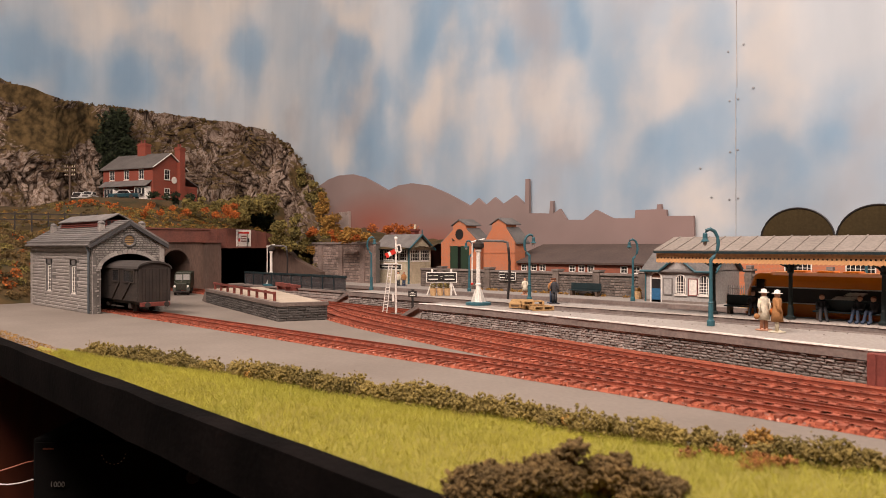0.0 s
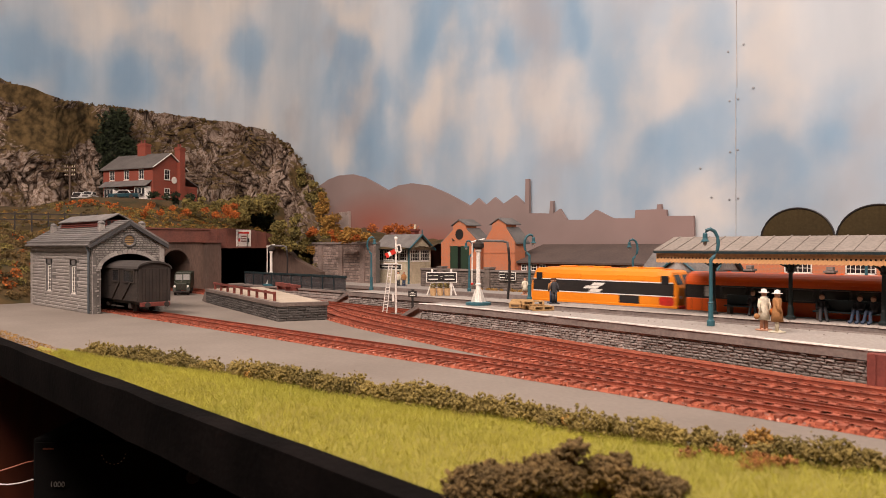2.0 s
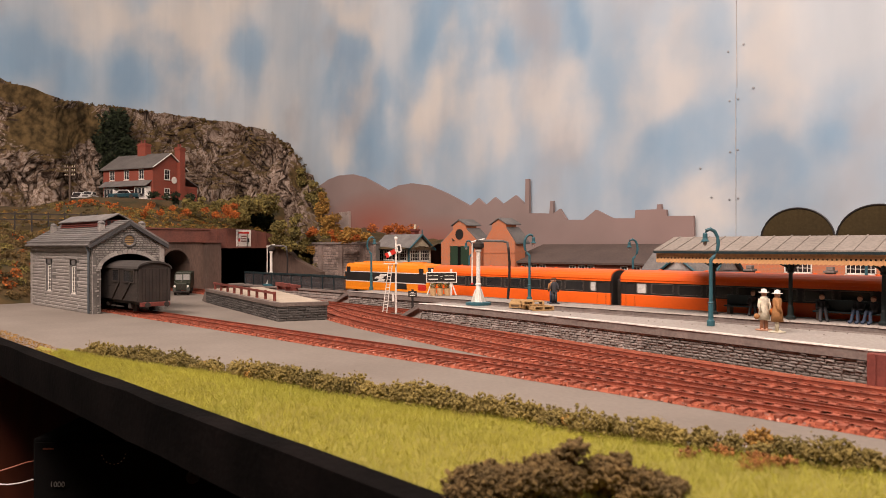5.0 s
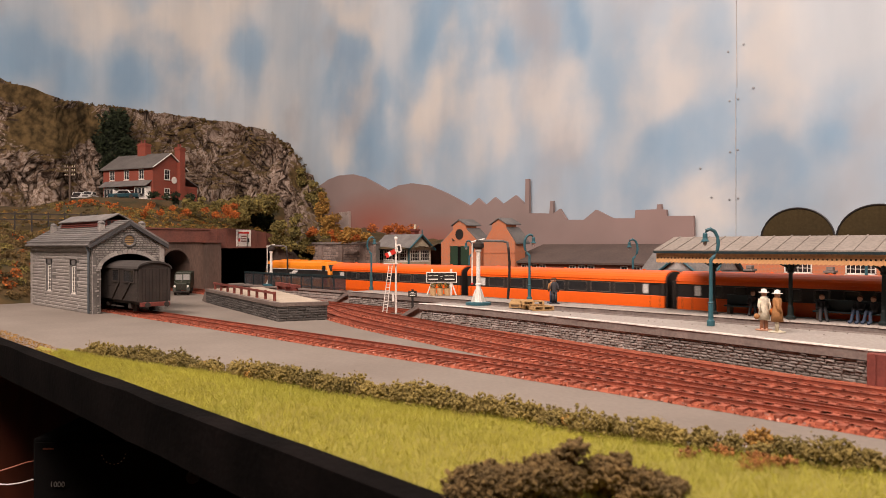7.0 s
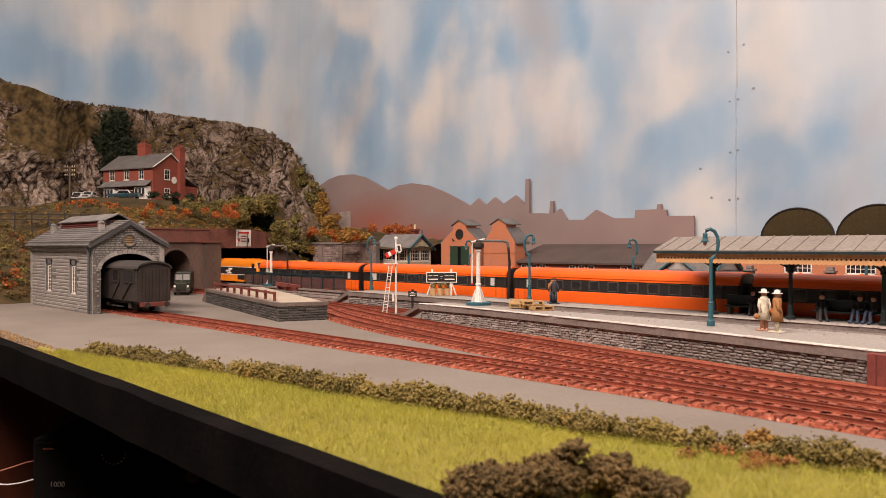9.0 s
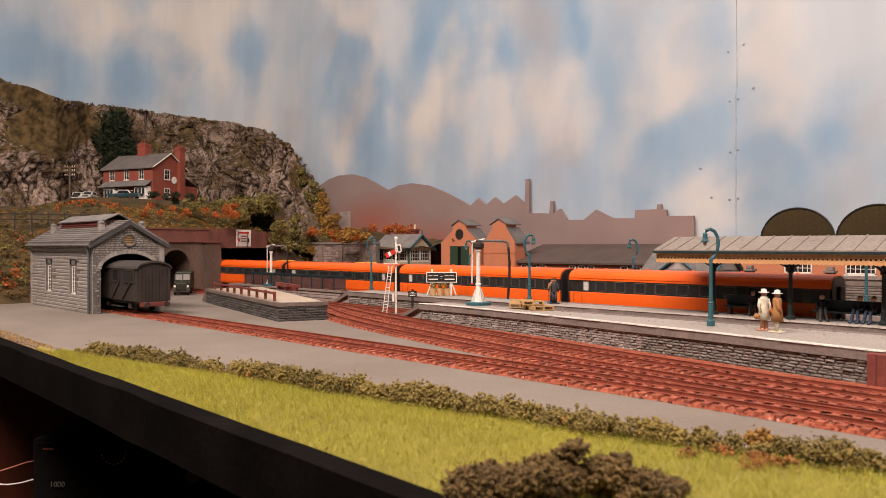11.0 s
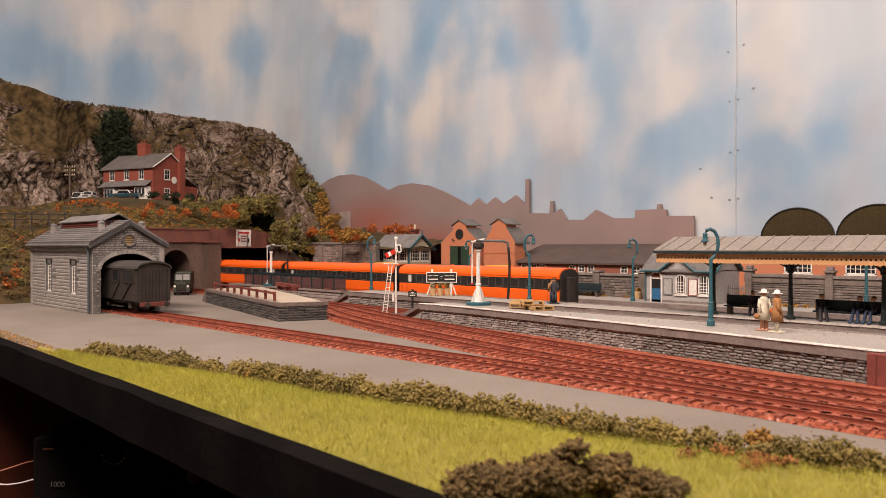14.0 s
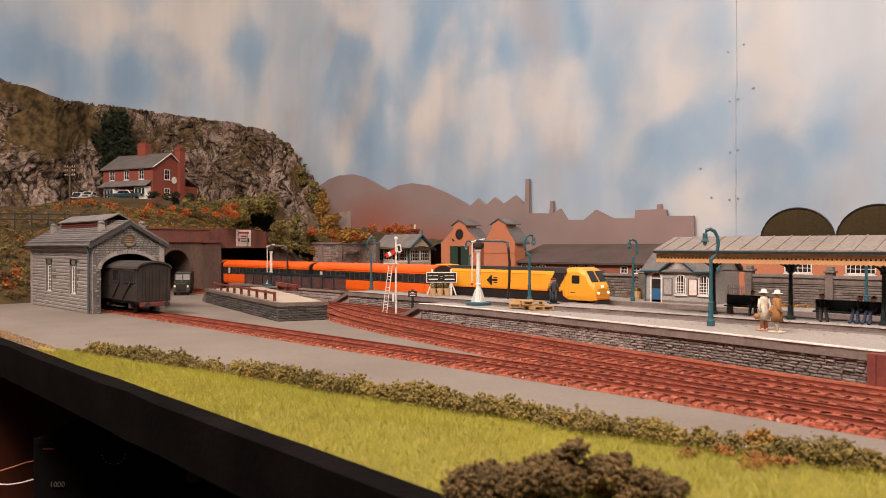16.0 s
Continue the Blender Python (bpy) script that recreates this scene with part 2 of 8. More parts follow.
AMBER = mat("loco_orange", (0.88, 0.27, 0.015), (0.80, 0.24, 0.013), 0.38, s1=20, s2=300, bump=0.02, grain=0.2)
WHITE = mat("white_paint", (0.80, 0.77, 0.70), (0.68, 0.64, 0.57), 0.6, s1=80, s2=500, bump=0.08)
REDPAINT = mat("red_paint", (0.62, 0.03, 0.015), (0.5, 0.025, 0.015), 0.5, s1=80, bump=0.04)
UNDERFRAME = mat("underframe_black", (0.03, 0.026, 0.022), (0.045, 0.035, 0.028), 0.8, s1=100, bump=0.2)
ROCK = rock_mat()
TURF = mat("dry_turf", (0.105, 0.062, 0.022), (0.04, 0.034, 0.013), 0.95, s1=38, s2=900, bump=0.9)
BACKHILL = hill_mat()


# ---- mesh tools ----
class M:
    def __init__(self):
        self.v, self.f = [], []

    def add(self, v, f):
        k = len(self.v)
        self.v += [tuple(p) for p in v]
        self.f += [tuple(i + k for i in q) for q in f]
        return self

    def box(self, x0, x1, y0, y1, z0, z1):
        v = [(x, y, z) for x in (x0, x1) for y in (y0, y1) for z in (z0, z1)]
        return self.add(v, [(0, 1, 3, 2), (4, 6, 7, 5), (0, 4, 5, 1), (2, 3, 7, 6), (0, 2, 6, 4), (1, 5, 7, 3)])

    def prism(self, poly, a0, a1, axis="y"):
        """A polygon drawn in the two other axes, carried from a0 to a1 along axis."""
        def put(p, a):
            return (a, p[0], p[1]) if axis == "x" else (p[0], a, p[1]) if axis == "y" else (p[0], p[1], a)
        k = len(poly)
        v = [put(p, a0) for p in poly] + [put(p, a1) for p in poly]
        f = [tuple(range(k)), tuple(range(2 * k - 1, k - 1, -1))] + [(i, i + k, (i + 1) % k + k, (i + 1) % k) for i in range(k)]
        return self.add(v, f)

    def skin(self, poly_at, stations, closed=True, caps=True):
        """Rings poly_at(s) of equal length joined in turn."""
        rings = [poly_at(s) for s in stations]
        k = len(rings[0])
        v = [p for r in rings for p in r]
        f = []
        for j in range(len(rings) - 1):
            for i in range(k if closed else k - 1):
                f.append((j * k + i, j * k + (i + 1) % k, (j + 1) * k + (i + 1) % k, (j + 1) * k + i))
        if caps and closed:
            f += [tuple(range(k - 1, -1, -1)), tuple(range((len(rings) - 1) * k, len(rings) * k))]
        return self.add(v, f)

    def tube(self, pts, r, seg=8, r1=None, caps=True):
        pts = [Vector(p) for p in pts]
        last = len(pts) - 1

        def ring(i):
            d = (pts[min(i + 1, last)] - pts[max(i - 1, 0)]).normalized()
            a = d.cross(Vector((0, 0, 1)) if abs(d.z) < 0.9 else Vector((1, 0, 0))).normalized()
            b = d.cross(a)
            q = r if r1 is None else r + (r1 - r) * i / last
            return [pts[i] + q * (math.cos(t) * a + math.sin(t) * b) for t in (2 * math.pi * j / seg for j in range(seg))]
        return self.skin(ring, range(last + 1), caps=caps)

    def lathe(self, prof, x=0, y=0, seg=14):
        """Turned about a standing axis: profile of (radius, height)."""
        return self.skin(lambda p: [(x + p[0] * math.cos(2 * math.pi * j / seg), y + p[0] * math.sin(2 * math.pi * j / seg), p[1]) for j in range(seg)], prof)

    def blob(self, c, r, seed=0, squash=1.0, rough=0.25):
        bm = bmesh.new()
        bmesh.ops.create_icosphere(bm, subdivisions=2, radius=1)
        v = []
        for q in bm.verts:
            k = 1 + rough * noise.noise(q.co * 1.7 + Vector((seed * 3.1, seed, -seed)))
            v.append((c[0] + q.co.x * r * k, c[1] + q.co.y * r * k, c[2] + q.co.z * r * k * squash))
        f = [tuple(p.index for p in g.verts) for g in bm.faces]
        bm.free()
        return self.add(v, f)

    def sheet(self, fn, us, vs):
        us, vs = list(us), list(vs)
        v = [fn(a, b) for a in us for b in vs]
        k = len(vs)
        f = [(i * k + j, (i + 1) * k + j, (i + 1) * k + j + 1, i * k + j + 1) for i in range(len(us) - 1) for j in range(k - 1)]
        return self.add(v, f)

    def wall(self, x0, x1, y0, y1, z0, z1, holes):
        """A wall along x, y0 to y1 thick, with openings (x0, x1, z0, z1) through it."""
        xs = sorted({x0, x1, *[h[0] for h in holes], *[h[1] for h in holes]})
        for a, b in zip(xs, xs[1:]):
            cut = sorted((h[2], h[3]) for h in holes if h[0] <= a + 1e-6 and h[1] >= b - 1e-6)
            z = z0
            for c, d in cut:
                if c > z + 1e-6:
                    self.box(a, b, y0, y1, z, c)
                z = max(z, d)
            if z1 > z + 1e-6:
                self.box(a, b, y0, y1, z, z1)
        return self


def mesh_of(name, m, material, smooth=False):
    me = bpy.data.meshes.new(name)
    me.from_pydata([(x * C, y * C, z * C) for x, y, z in m.v], [], m.f)
    bm = bmesh.new()
    bm.from_mesh(me)
    if name in ("front_wall", "side_wall"):
        bmesh.ops.remove_doubles(bm, verts=bm.verts, dist=1e-6)
    bmesh.ops.recalc_face_normals(bm, faces=bm.faces)
    bm.to_mesh(me)
    bm.free()
    if smooth:
        me.polygons.foreach_set("use_smooth", [True] * len(me.polygons))
    me.materials.append(material)
    return me


def part(name, m, material, parent=None, label="", bevel=0.0, smooth=False, at=None):
    ob = new(name, mesh_of(name, m, material, smooth))
    if parent:
        ob.parent = parent
    if at:
        ob.matrix_basis = pose(at[0] * C, at[1] * C, at[2] * C, *at[3:])
    if bevel:
        b = ob.modifiers.new("edge", "BEVEL")
        b.width, b.segments, b.limit_method = bevel * C, 2, "ANGLE"
    return tagged(ob, label)


def thing(name, label, category, x, y, z, rz=0, group="", kind=""):
    ob = new(name)
    ob.matrix_basis = pose(x * C, y * C, z * C, 0, 0, rz)
    return tagged(ob, label, category, group, kind)


def structure(name, m, material, label="", category="", bevel=0.0, smooth=False):
    return tagged(part(name, m, material, None, label, bevel, smooth), "", category, "", "structure")


def span(a, b, k):
    return [a + (b - a) * i / (k - 1) for i in range(k)]


def along(path, s):
    """Point on a polyline by the share s of its length."""
    d = [math.dist(p, q) for p, q in zip(path, path[1:])]
    t = s * sum(d)
    for p, q, k in zip(path, path[1:], d):
        if t <= k or q is path[-1]:
            f = min(1, t / k)
            return tuple(a + (b - a) * f for a, b in zip(p, q))
        t -= k


def curve_path(pts, k=60):
    """Catmull-Rom line through plan points."""
    p = [Vector((*q, 0)) for q in pts]
    p = [2 * p[0] - p[1]] + p + [2 * p[-1] - p[-2]]
    out = []
    per = max(2, k // (len(p) - 3))
    for i in range(1, len(p) - 2):
        for j in range(per):
            t = j / per
            a, b, c, d = p[i - 1], p[i], p[i + 1], p[i + 2]
            q = 0.5 * ((2 * b) + (c - a) * t + (2 * a - 5 * b + 4 * c - d) * t * t + (3 * b - 3 * c + d - a) * t ** 3)
            out.append((q.x, q.y))
    return out + [(p[-2].x, p[-2].y)]
# ---- the room and the baseboard ----
PLAT, PLAT3, RAILTOP = 1.9, 1.45, 0.45
YA, YB = 65.8, 70.3

structure("floor", M().box(-420, 320, -260, 200, -112, -110), mat("room_floor", (0.16, 0.09, 0.05), (0.11, 0.06, 0.035), 0.6), "brown wooden room floor", "floor")
structure("ceiling", M().box(-420, 320, -260, 200, 124, 127), mat("room_ceiling", (0.72, 0.69, 0.63), (0.68, 0.65, 0.6), 0.9, s1=4), "plain off-white room ceiling", "ceiling")
WALLP = mat("room_wall_brown", (0.30, 0.12, 0.06), (0.24, 0.09, 0.05), 0.85, s1=3)
for nm, bx in (("wall_north", (-420, 320, 196, 200)), ("wall_south", (-420, 320, -260, -256)), ("wall_west", (-420, -416, -256, 196)), ("wall_east", (316, 320, -256, 196))):
    structure(nm, M().box(*bx, -110, 124), WALLP, "plain brown room wall", "wall")

sky = M()
plan = [(150, 98)] + [(x, 98) for x in span(120, -140, 14)] + [(-140 - 62 * math.sin(a), 36 + 62 * math.cos(a)) for a in span(0.06, math.pi / 2, 22)] + [(-202, y) for y in span(30, -60, 6)]
sky.skin(lambda p: [(p[0], p[1], -2), (p[0], p[1], 110), (p[0] + (-0.6 if p[1] < 97 else 0), p[1] + 0.8, 110), (p[0] + (-0.6 if p[1] < 97 else 0), p[1] + 0.8, -2)], plan)
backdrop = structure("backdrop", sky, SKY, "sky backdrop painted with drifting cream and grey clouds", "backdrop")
seam = M()
for k in range(5):
    z0 = 9 + k * 20
    seam.tube([(-41.2 + 0.12 * math.sin(k), 97.93, z0), (-41.25, 97.93, z0 + 19.2)], 0.045, 5)
part("seam", seam, mat("filler_line", (0.50, 0.48, 0.45), (0.36, 0.36, 0.36), 0.9), backdrop, "filled vertical joint between two boards")
screw = M().lathe([(0.15, 0), (0.14, 0.05), (0.07, 0.08)], seg=8)
screw_me = mesh_of("screw_head", screw, mat("screw_grey", (0.36, 0.37, 0.38), None, 0.5, 0.2))
for x, z in ((-42.3, 34.0), (-40.2, 34.6), (-42.1, 27.3), (-40.9, 27.4), (-42.0, 20.4), (-41.0, 20.6), (-42.1, 14.0), (-40.9, 14.1), (-38.9, 28.6), (-46.2, 18.5), (-44.6, 14.4)):
    ob = new("screw_head", screw_me)
    ob.parent = backdrop
    ob.matrix_basis = pose(x * C, 97.95 * C, z * C, 90)

# the brown card horizon, cut out and fixed to the backdrop
card = [(-150, 0), (-150, 14), (-138, 18.6), (-134.4, 21.1), (-131, 22.3), (-127.3, 22.95), (-122.4, 22.9), (-118.5, 22.0), (-114.5, 20.4), (-111.2, 18.9), (-108, 19.7), (-104.1, 19.9),
        (-99.5, 19.2), (-94.2, 17.3), (-88.8, 14.9), (-86.9, 16.2), (-85.1, 14.9), (-83, 16.2), (-81.2, 14.9), (-78.4, 16.3), (-76.4, 14.7), (-76.3, 18.9), (-75.6, 18.9), (-75.5, 13.2), (-71.4, 13.0),
        (-71.2, 15.0), (-70.7, 15.0), (-70.6, 13.0), (-69.3, 13.7), (-68, 11.9), (-64.8, 11.8), (-62.6, 13.3), (-59.6, 11.9), (-55.9, 11.8), (-55.8, 13.0), (-52.4, 13.0), (-52.3, 13.7), (-51.7, 13.7), (-51.6, 13.0),
        (-50.9, 12.9), (-50.8, 12.0), (-46.8, 11.9), (-46.4, 0)]
structure("horizon_card", M().prism(card, 97.1, 97.6), BACKHILL, "brown cut-out card of hills and factory roofs against the sky", "backdrop")

# baseboard: one sheet, front edge slightly askew
def front(x):
    return 15.2 - 0.033 * (x + 15)


board = M().prism([(130, front(130)), (-200, front(-200)), (-200, 98), (130, 98)], -1.9, 0, axis="z")
structure("ground", board, YARD, "grey painted yard surface of the baseboard", "ground")
fas = M()
xs = span(130, -200, 90)
fas.skin(lambda x: [(x, front(x) - 0.9, -2.05 + 0.1 * noise.noise(Vector((x * 0.2, 0, 1)))), (x, front(x) - 0.9, 0.32 + 0.12 * noise.noise(Vector((x * 0.5, 0, 0)))), (x, front(x) - 0.02, 0.42 + 0.12 * noise.noise(Vector((x * 0.6, 3, 0)))), (x, front(x) - 0.02, -2.05)], xs)
structure("fascia_board", fas, BOARD, "rough black-painted wooden edge board", "trim")
# frame and legs near-black: the shadow under the board is in their colour
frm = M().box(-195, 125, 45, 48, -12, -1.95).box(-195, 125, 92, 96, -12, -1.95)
structure("baseboard_frame", frm, BLACKSHADE, "wooden frame under the baseboard, coloured near-black for shade", "frame")
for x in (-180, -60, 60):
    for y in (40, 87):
        structure("baseboard_leg", M().box(x, x + 5, y, y + 5, -110, -1.95), BLACKSHADE, "wooden baseboard leg, coloured near-black for shade", "leg")

# ---- tracks ----
T1 = curve_path([(-106, 35.2), (-85, 34.95), (-50, 34.95), (-20, 34.9), (-8, 34.6), (20, 34.2), (110, 33.4)], 90)
T2 = curve_path([(-150, 60.5), (-110, 58.2), (-76, 53.2), (-66, 49.4), (-59, 46.7), (-49, 43.7), (-30, 39.5), (-17.4, 37.7), (-8, 36.8), (20, 35.8), (110, 35)], 140)
T3 = curve_path([(-150, 62.5), (-112, 60.4), (-76, 56.2), (-66, 53.4), (-56.8, 50.5), (-34, 45.0), (-19.5, 42.2), (-11.5, 40.9), (20, 39.8), (110, 39)], 140)
T4 = curve_path([(-84, 57.6), (-70, 56.9), (-57, 56.3), (-20, 56.1), (110, 56.0)], 80)
TA = [(-230, YA), (110, YA)]
TB = [(-230, YB), (110, YB)]


def normal_of(path, i):
    a, b = path[max(i - 1, 0)], path[min(i + 1, len(path) - 1)]
    d = Vector((b[0] - a[0], b[1] - a[1], 0)).normalized()
    return d, Vector((-d.y, d.x, 0))


def track(path, label, loose=True, far=0.0):
    """A length of track: ballast shoulder, sleepers and a pair of rails."""
    root = thing("railway_track", label, "track", path[0][0], path[0][1], 0, kind="structure")
    ox, oy = path[0]
    fine = [along(path, s) for s in span(0, 1, 160)]

    def bed(i):
        d, nn = normal_of(fine, i)
        p = Vector((fine[i][0] - ox, fine[i][1] - oy, 0))
        w = 1.6 + 0.12 * noise.noise(Vector((i * 0.7, oy, 0)))
        return [p + nn * k + Vector((0, 0, z)) for k, z in ((-w - 0.2, 0.01), (-w + 0.2, 0.13), (w - 0.2 + far, 0.13), (w + 0.2 + far, 0.01))]
    part("ballast_bed", M().skin(bed, range(160), closed=False), BALLAST, root, "red-brown ballast")
    length = sum(math.dist(p, q) for p, q in zip(fine, fine[1:]))
    sl = M()
    count = int(length / 0.85)
    for j in range(count):
        p = along(fine, (j + 0.5) / count)
        q = along(fine, min(1, (j + 0.6) / count))
        d = Vector((q[0] - p[0], q[1] - p[1], 0)).normalized()
        nn = Vector((-d.y, d.x, 0))
        c = Vector((p[0] - ox, p[1] - oy, 0))
        v = [c + d * a + nn * b + Vector((0, 0, z)) for a in (-0.17, 0.17) for b in (-1.6, 1.6) for z in (0.05, 0.24)]
        sl.add(v, [(0, 1, 3, 2), (4, 6, 7, 5), (0, 4, 5, 1), (2, 3, 7, 6), (0, 2, 6, 4), (1, 5, 7, 3)])
        for b0 in (-1.08, -0.7, 0.58, 0.96):
            v = [c + d * a + nn * b + Vector((0, 0, z)) for a in (-0.11, 0.11) for b, z in ((b0, 0.24), (b0, 0.31), (b0 + 0.12, 0.24), (b0 + 0.12, 0.31))]
            sl.add(v, [(0, 1, 3, 2), (4, 6, 7, 5), (0, 4, 5, 1), (2, 3, 7, 6), (1, 5, 7, 3)])
    tagged(part("sleepers", sl, SLEEPER, root, "red-brown sleepers"), kind="stuff")
    for side in (-0.83, 0.83):
        def ring(i, side=side):
            d, nn = normal_of(fine, i)
            p = Vector((fine[i][0] - ox, fine[i][1] - oy, 0)) + nn * side
            return [p + nn * a + Vector((0, 0, z)) for a, z in ((-0.11, 0.24), (-0.045, 0.28), (-0.045, 0.39), (-0.07, 0.45), (0.07, 0.45), (0.045, 0.39), (0.045, 0.28), (0.11, 0.24))]
        part("rail", M().skin(ring, range(160)), RAIL, root, "rust-coloured rail")
    if loose:
        st, pale = M(), M()
        for j in range(15000):
            s = random.random()
            p = along(fine, s)
            if p[0] > 10 or p[0] < -118:
                continue
            i = min(159, int(s * 159))
            d, nn = normal_of(fine, i)
            k = random.uniform(-1.85, 1.85 + far)
            c = Vector((p[0] - ox, p[1] - oy, 0.14 if abs(k) < 1.5 else 0.07)) + nn * k
            r = random.uniform(0.035, 0.09)
            v = [c + Vector((random.uniform(-r, r), random.uniform(-r, r), r * z)) for z in (-0.6, -0.6, -0.6, 1)]
            v[0] += Vector((r, 0, 0))
            v[1] += Vector((-r, r, 0))
            v[2] += Vector((-r, -r, 0))
            (pale if random.random() < (0.4 if p[0] > -45 else 0.15) else st).add(v, [(0, 1, 2), (0, 1, 3), (1, 2, 3), (2, 0, 3)])
        tagged(part("pale_ballast_stones", pale, PALESTONE, root, "scattered paler ballast stones"), kind="stuff")
        tagged(part("ballast_stones", st, BALLAST, root, "loose red-brown ballast stones"), kind="stuff")
    return root


track(T1, "rusty siding track from the engine shed")
track(T2, "rusty yard track in red-brown ballast")
track(T3, "rusty platform track beside the stone-faced platform", far=2.3)
track(T4, "sunken bay track between two platforms")
track(TA, "main running track behind the island platform", False)
track(TB, "far running track beside the back platform", False)

# ---- platforms ----
P1 = [(-53.2, 50.7), (-45.7, 50.4), (-34.6, 49.0), (-21.4, 47.0), (-11.6, 45.1), (10, 43.9), (110, 43.2)]


def platform(name, edge, back, top, label, ramp, slab):
    """Raised platform between a front edge line and a straight back line, sloping down at its left end."""
    root = thing(name, label, "platform", 0, 0, 0, kind="structure")
    pts = [along(edge, s) for s in span(0, 1, 90)]
    core = M()
    core.skin(lambda p: [(p[0], p[1] + 0.25, 0.0), (p[0], p[1] + 0.25, top - 0.03), (p[0], back - 0.15, top - 0.03), (p[0], back - 0.15, 0.0)], pts)
    x0, y0 = edge[0]
    core.add([(x0, y0 + 0.25, 0), (x0, back - 0.15, 0), (x0, y0 + 0.25, top - 0.03), (x0, back - 0.15, top - 0.03), (x0 - ramp, y0 + 1.6, 0.0), (x0 - ramp, back - 0.15, 0.0)],
             [(2, 3, 5, 4), (0, 2, 4), (1, 5, 3), (0, 4, 5, 1)])
    part("core", core, ASPHALT, root, "worn grey platform surface")
    part("coping", M().skin(lambda p: [(p[0], p[1] - 0.12, top - 0.55), (p[0], p[1] - 0.12, top), (p[0], p[1] + 0.55, top), (p[0], p[1] + 0.55, top - 0.55)], pts), COPING, root, "dark coping stones")
    total = sum(math.dist(p, q) for p, q in zip(edge, edge[1:]))
    s = 0.0
    while s < total - 1.6:
        w = random.uniform(0.8, 1.5)
        p, q = along(edge, s / total), along(edge, (s + w) / total)
        if p[0] < -5:
            g, u = random.uniform(-0.02, 0.05), random.uniform(-0.015, 0.015)
            d = Vector((q[0] - p[0], q[1] - p[1], 0)).normalized()
            nn = Vector((-d.y, d.x, 0))
            sl = M().prism([(-0.17 - g, top + 0.004), (0.5, top + 0.004), (0.5, top + 0.05 + u), (-0.1 - g, top + 0.06 + u), (-0.17 - g, top + 0.035 + u)], 0.02, w - 0.04, "x")
            part("edge_slab", sl, slab, root, at=(p[0], p[1], 0, 0, 0, math.degrees(math.atan2(d.y, d.x))))
        s += w
    rp = M().add([(x0, y0 - 0.12, top), (x0, y0 + 0.5, top), (x0 - ramp, y0 + 1.35, 0.05), (x0 - ramp, y0 + 1.95, 0.05), (x0, y0 - 0.12, top - 0.42), (x0 - ramp, y0 + 1.35, -0.3), (x0, y0 + 0.5, top - 0.42), (x0 - ramp, y0 + 1.95, -0.3)],
                 [(0, 1, 3, 2), (0, 2, 5, 4), (1, 3, 7, 6), (2, 3, 7, 5)])
    part("ramp_coping", rp, COPING, root, "sloping end coping")
    part("back_coping", M().box(x0, 110, back - 0.7, back, top - 0.42, top + 0.004), COPING, root, "dark coping stones")
    part("back_wall", M().box(x0, 110, back - 0.3, back - 0.12, 0, top - 0.42), MORTAR, root, "dark platform wall")
    part("wall_backing", M().skin(lambda p: [(p[0], p[1] + 0.1, 0.0), (p[0], p[1] + 0.1, top - 0.4), (p[0], p[1] + 0.24, top - 0.4), (p[0], p[1] + 0.24, 0.0)], pts), MORTAR, root, "dark joints of the platform wall")
    return root


plat1 = platform("platform_front", P1, 54.5, PLAT, "grey platform with rough stone face and white edge", 5.0, EDGELINE)
plat2 = platform("platform_middle", [(-74.5, 58.4), (-57, 58.0), (110, 57.8)], 62.9, PLAT, "grey island platform with stone edges", 5.5, mat("worn_edge_stone", (0.47, 0.42, 0.36), (0.28, 0.245, 0.21), 0.85, s1=80, s2=500, bump=0.3))
p3 = M().box(-112, 110, 72.7, 98, 0, PLAT3)
structure("platform_back", p3, ASPHALT, "grey back platform in front of the walls", "platform")
structure("platform_back_coping", M().box(-112, 110, 72.5, 73.3, PLAT3 - 0.4, PLAT3 + 0.03), COPING, "dark coping along the back platform", "trim")
# ---- more materials and shared builders ----
def brick_mat(name, c1, c2, joint, scale=170.0, rough=0.85):
    m = mat(name, c1, c2, rough, s1=60, s2=500, bump=0.2)
    n, l = nodes_of(m)
    b = n["Principled BSDF"]
    tc = n["Texture Coordinate"]
    sx = n.new("ShaderNodeSeparateXYZ")
    l.new(tc.outputs["Object"], sx.inputs[0])
    ad = n.new("ShaderNodeMath")
    l.new(sx.outputs[0], ad.inputs[0])
    l.new(sx.outputs[1], ad.inputs[1])
    cx = n.new("ShaderNodeCombineXYZ")
    l.new(ad.outputs[0], cx.inputs[0])
    l.new(sx.outputs[2], cx.inputs[1])
    br = n.new("ShaderNodeTexBrick")
    br.inputs["Scale"].default_value = scale
    br.inputs["Mortar Size"].default_value = 0.03
    br.inputs["Color2"].default_value = (*c2, 1)
    br.inputs["Mortar"].default_value = (*joint, 1)
    l.new(b.inputs["Base Color"].links[0].from_socket, br.inputs["Color1"])
    l.new(cx.outputs[0], br.inputs["Vector"])
    l.new(br.outputs["Color"], b.inputs["Base Color"])
    return m


ORANGEBRICK = brick_mat("orange_brick", (0.62, 0.20, 0.085), (0.53, 0.165, 0.068), (0.36, 0.21, 0.14))
REDBRICK = brick_mat("red_brick", (0.34, 0.075, 0.042), (0.27, 0.058, 0.034), (0.22, 0.08, 0.055))
TERRABRICK = brick_mat("terrace_brick", (0.34, 0.10, 0.055), (0.27, 0.08, 0.045), (0.22, 0.10, 0.07))
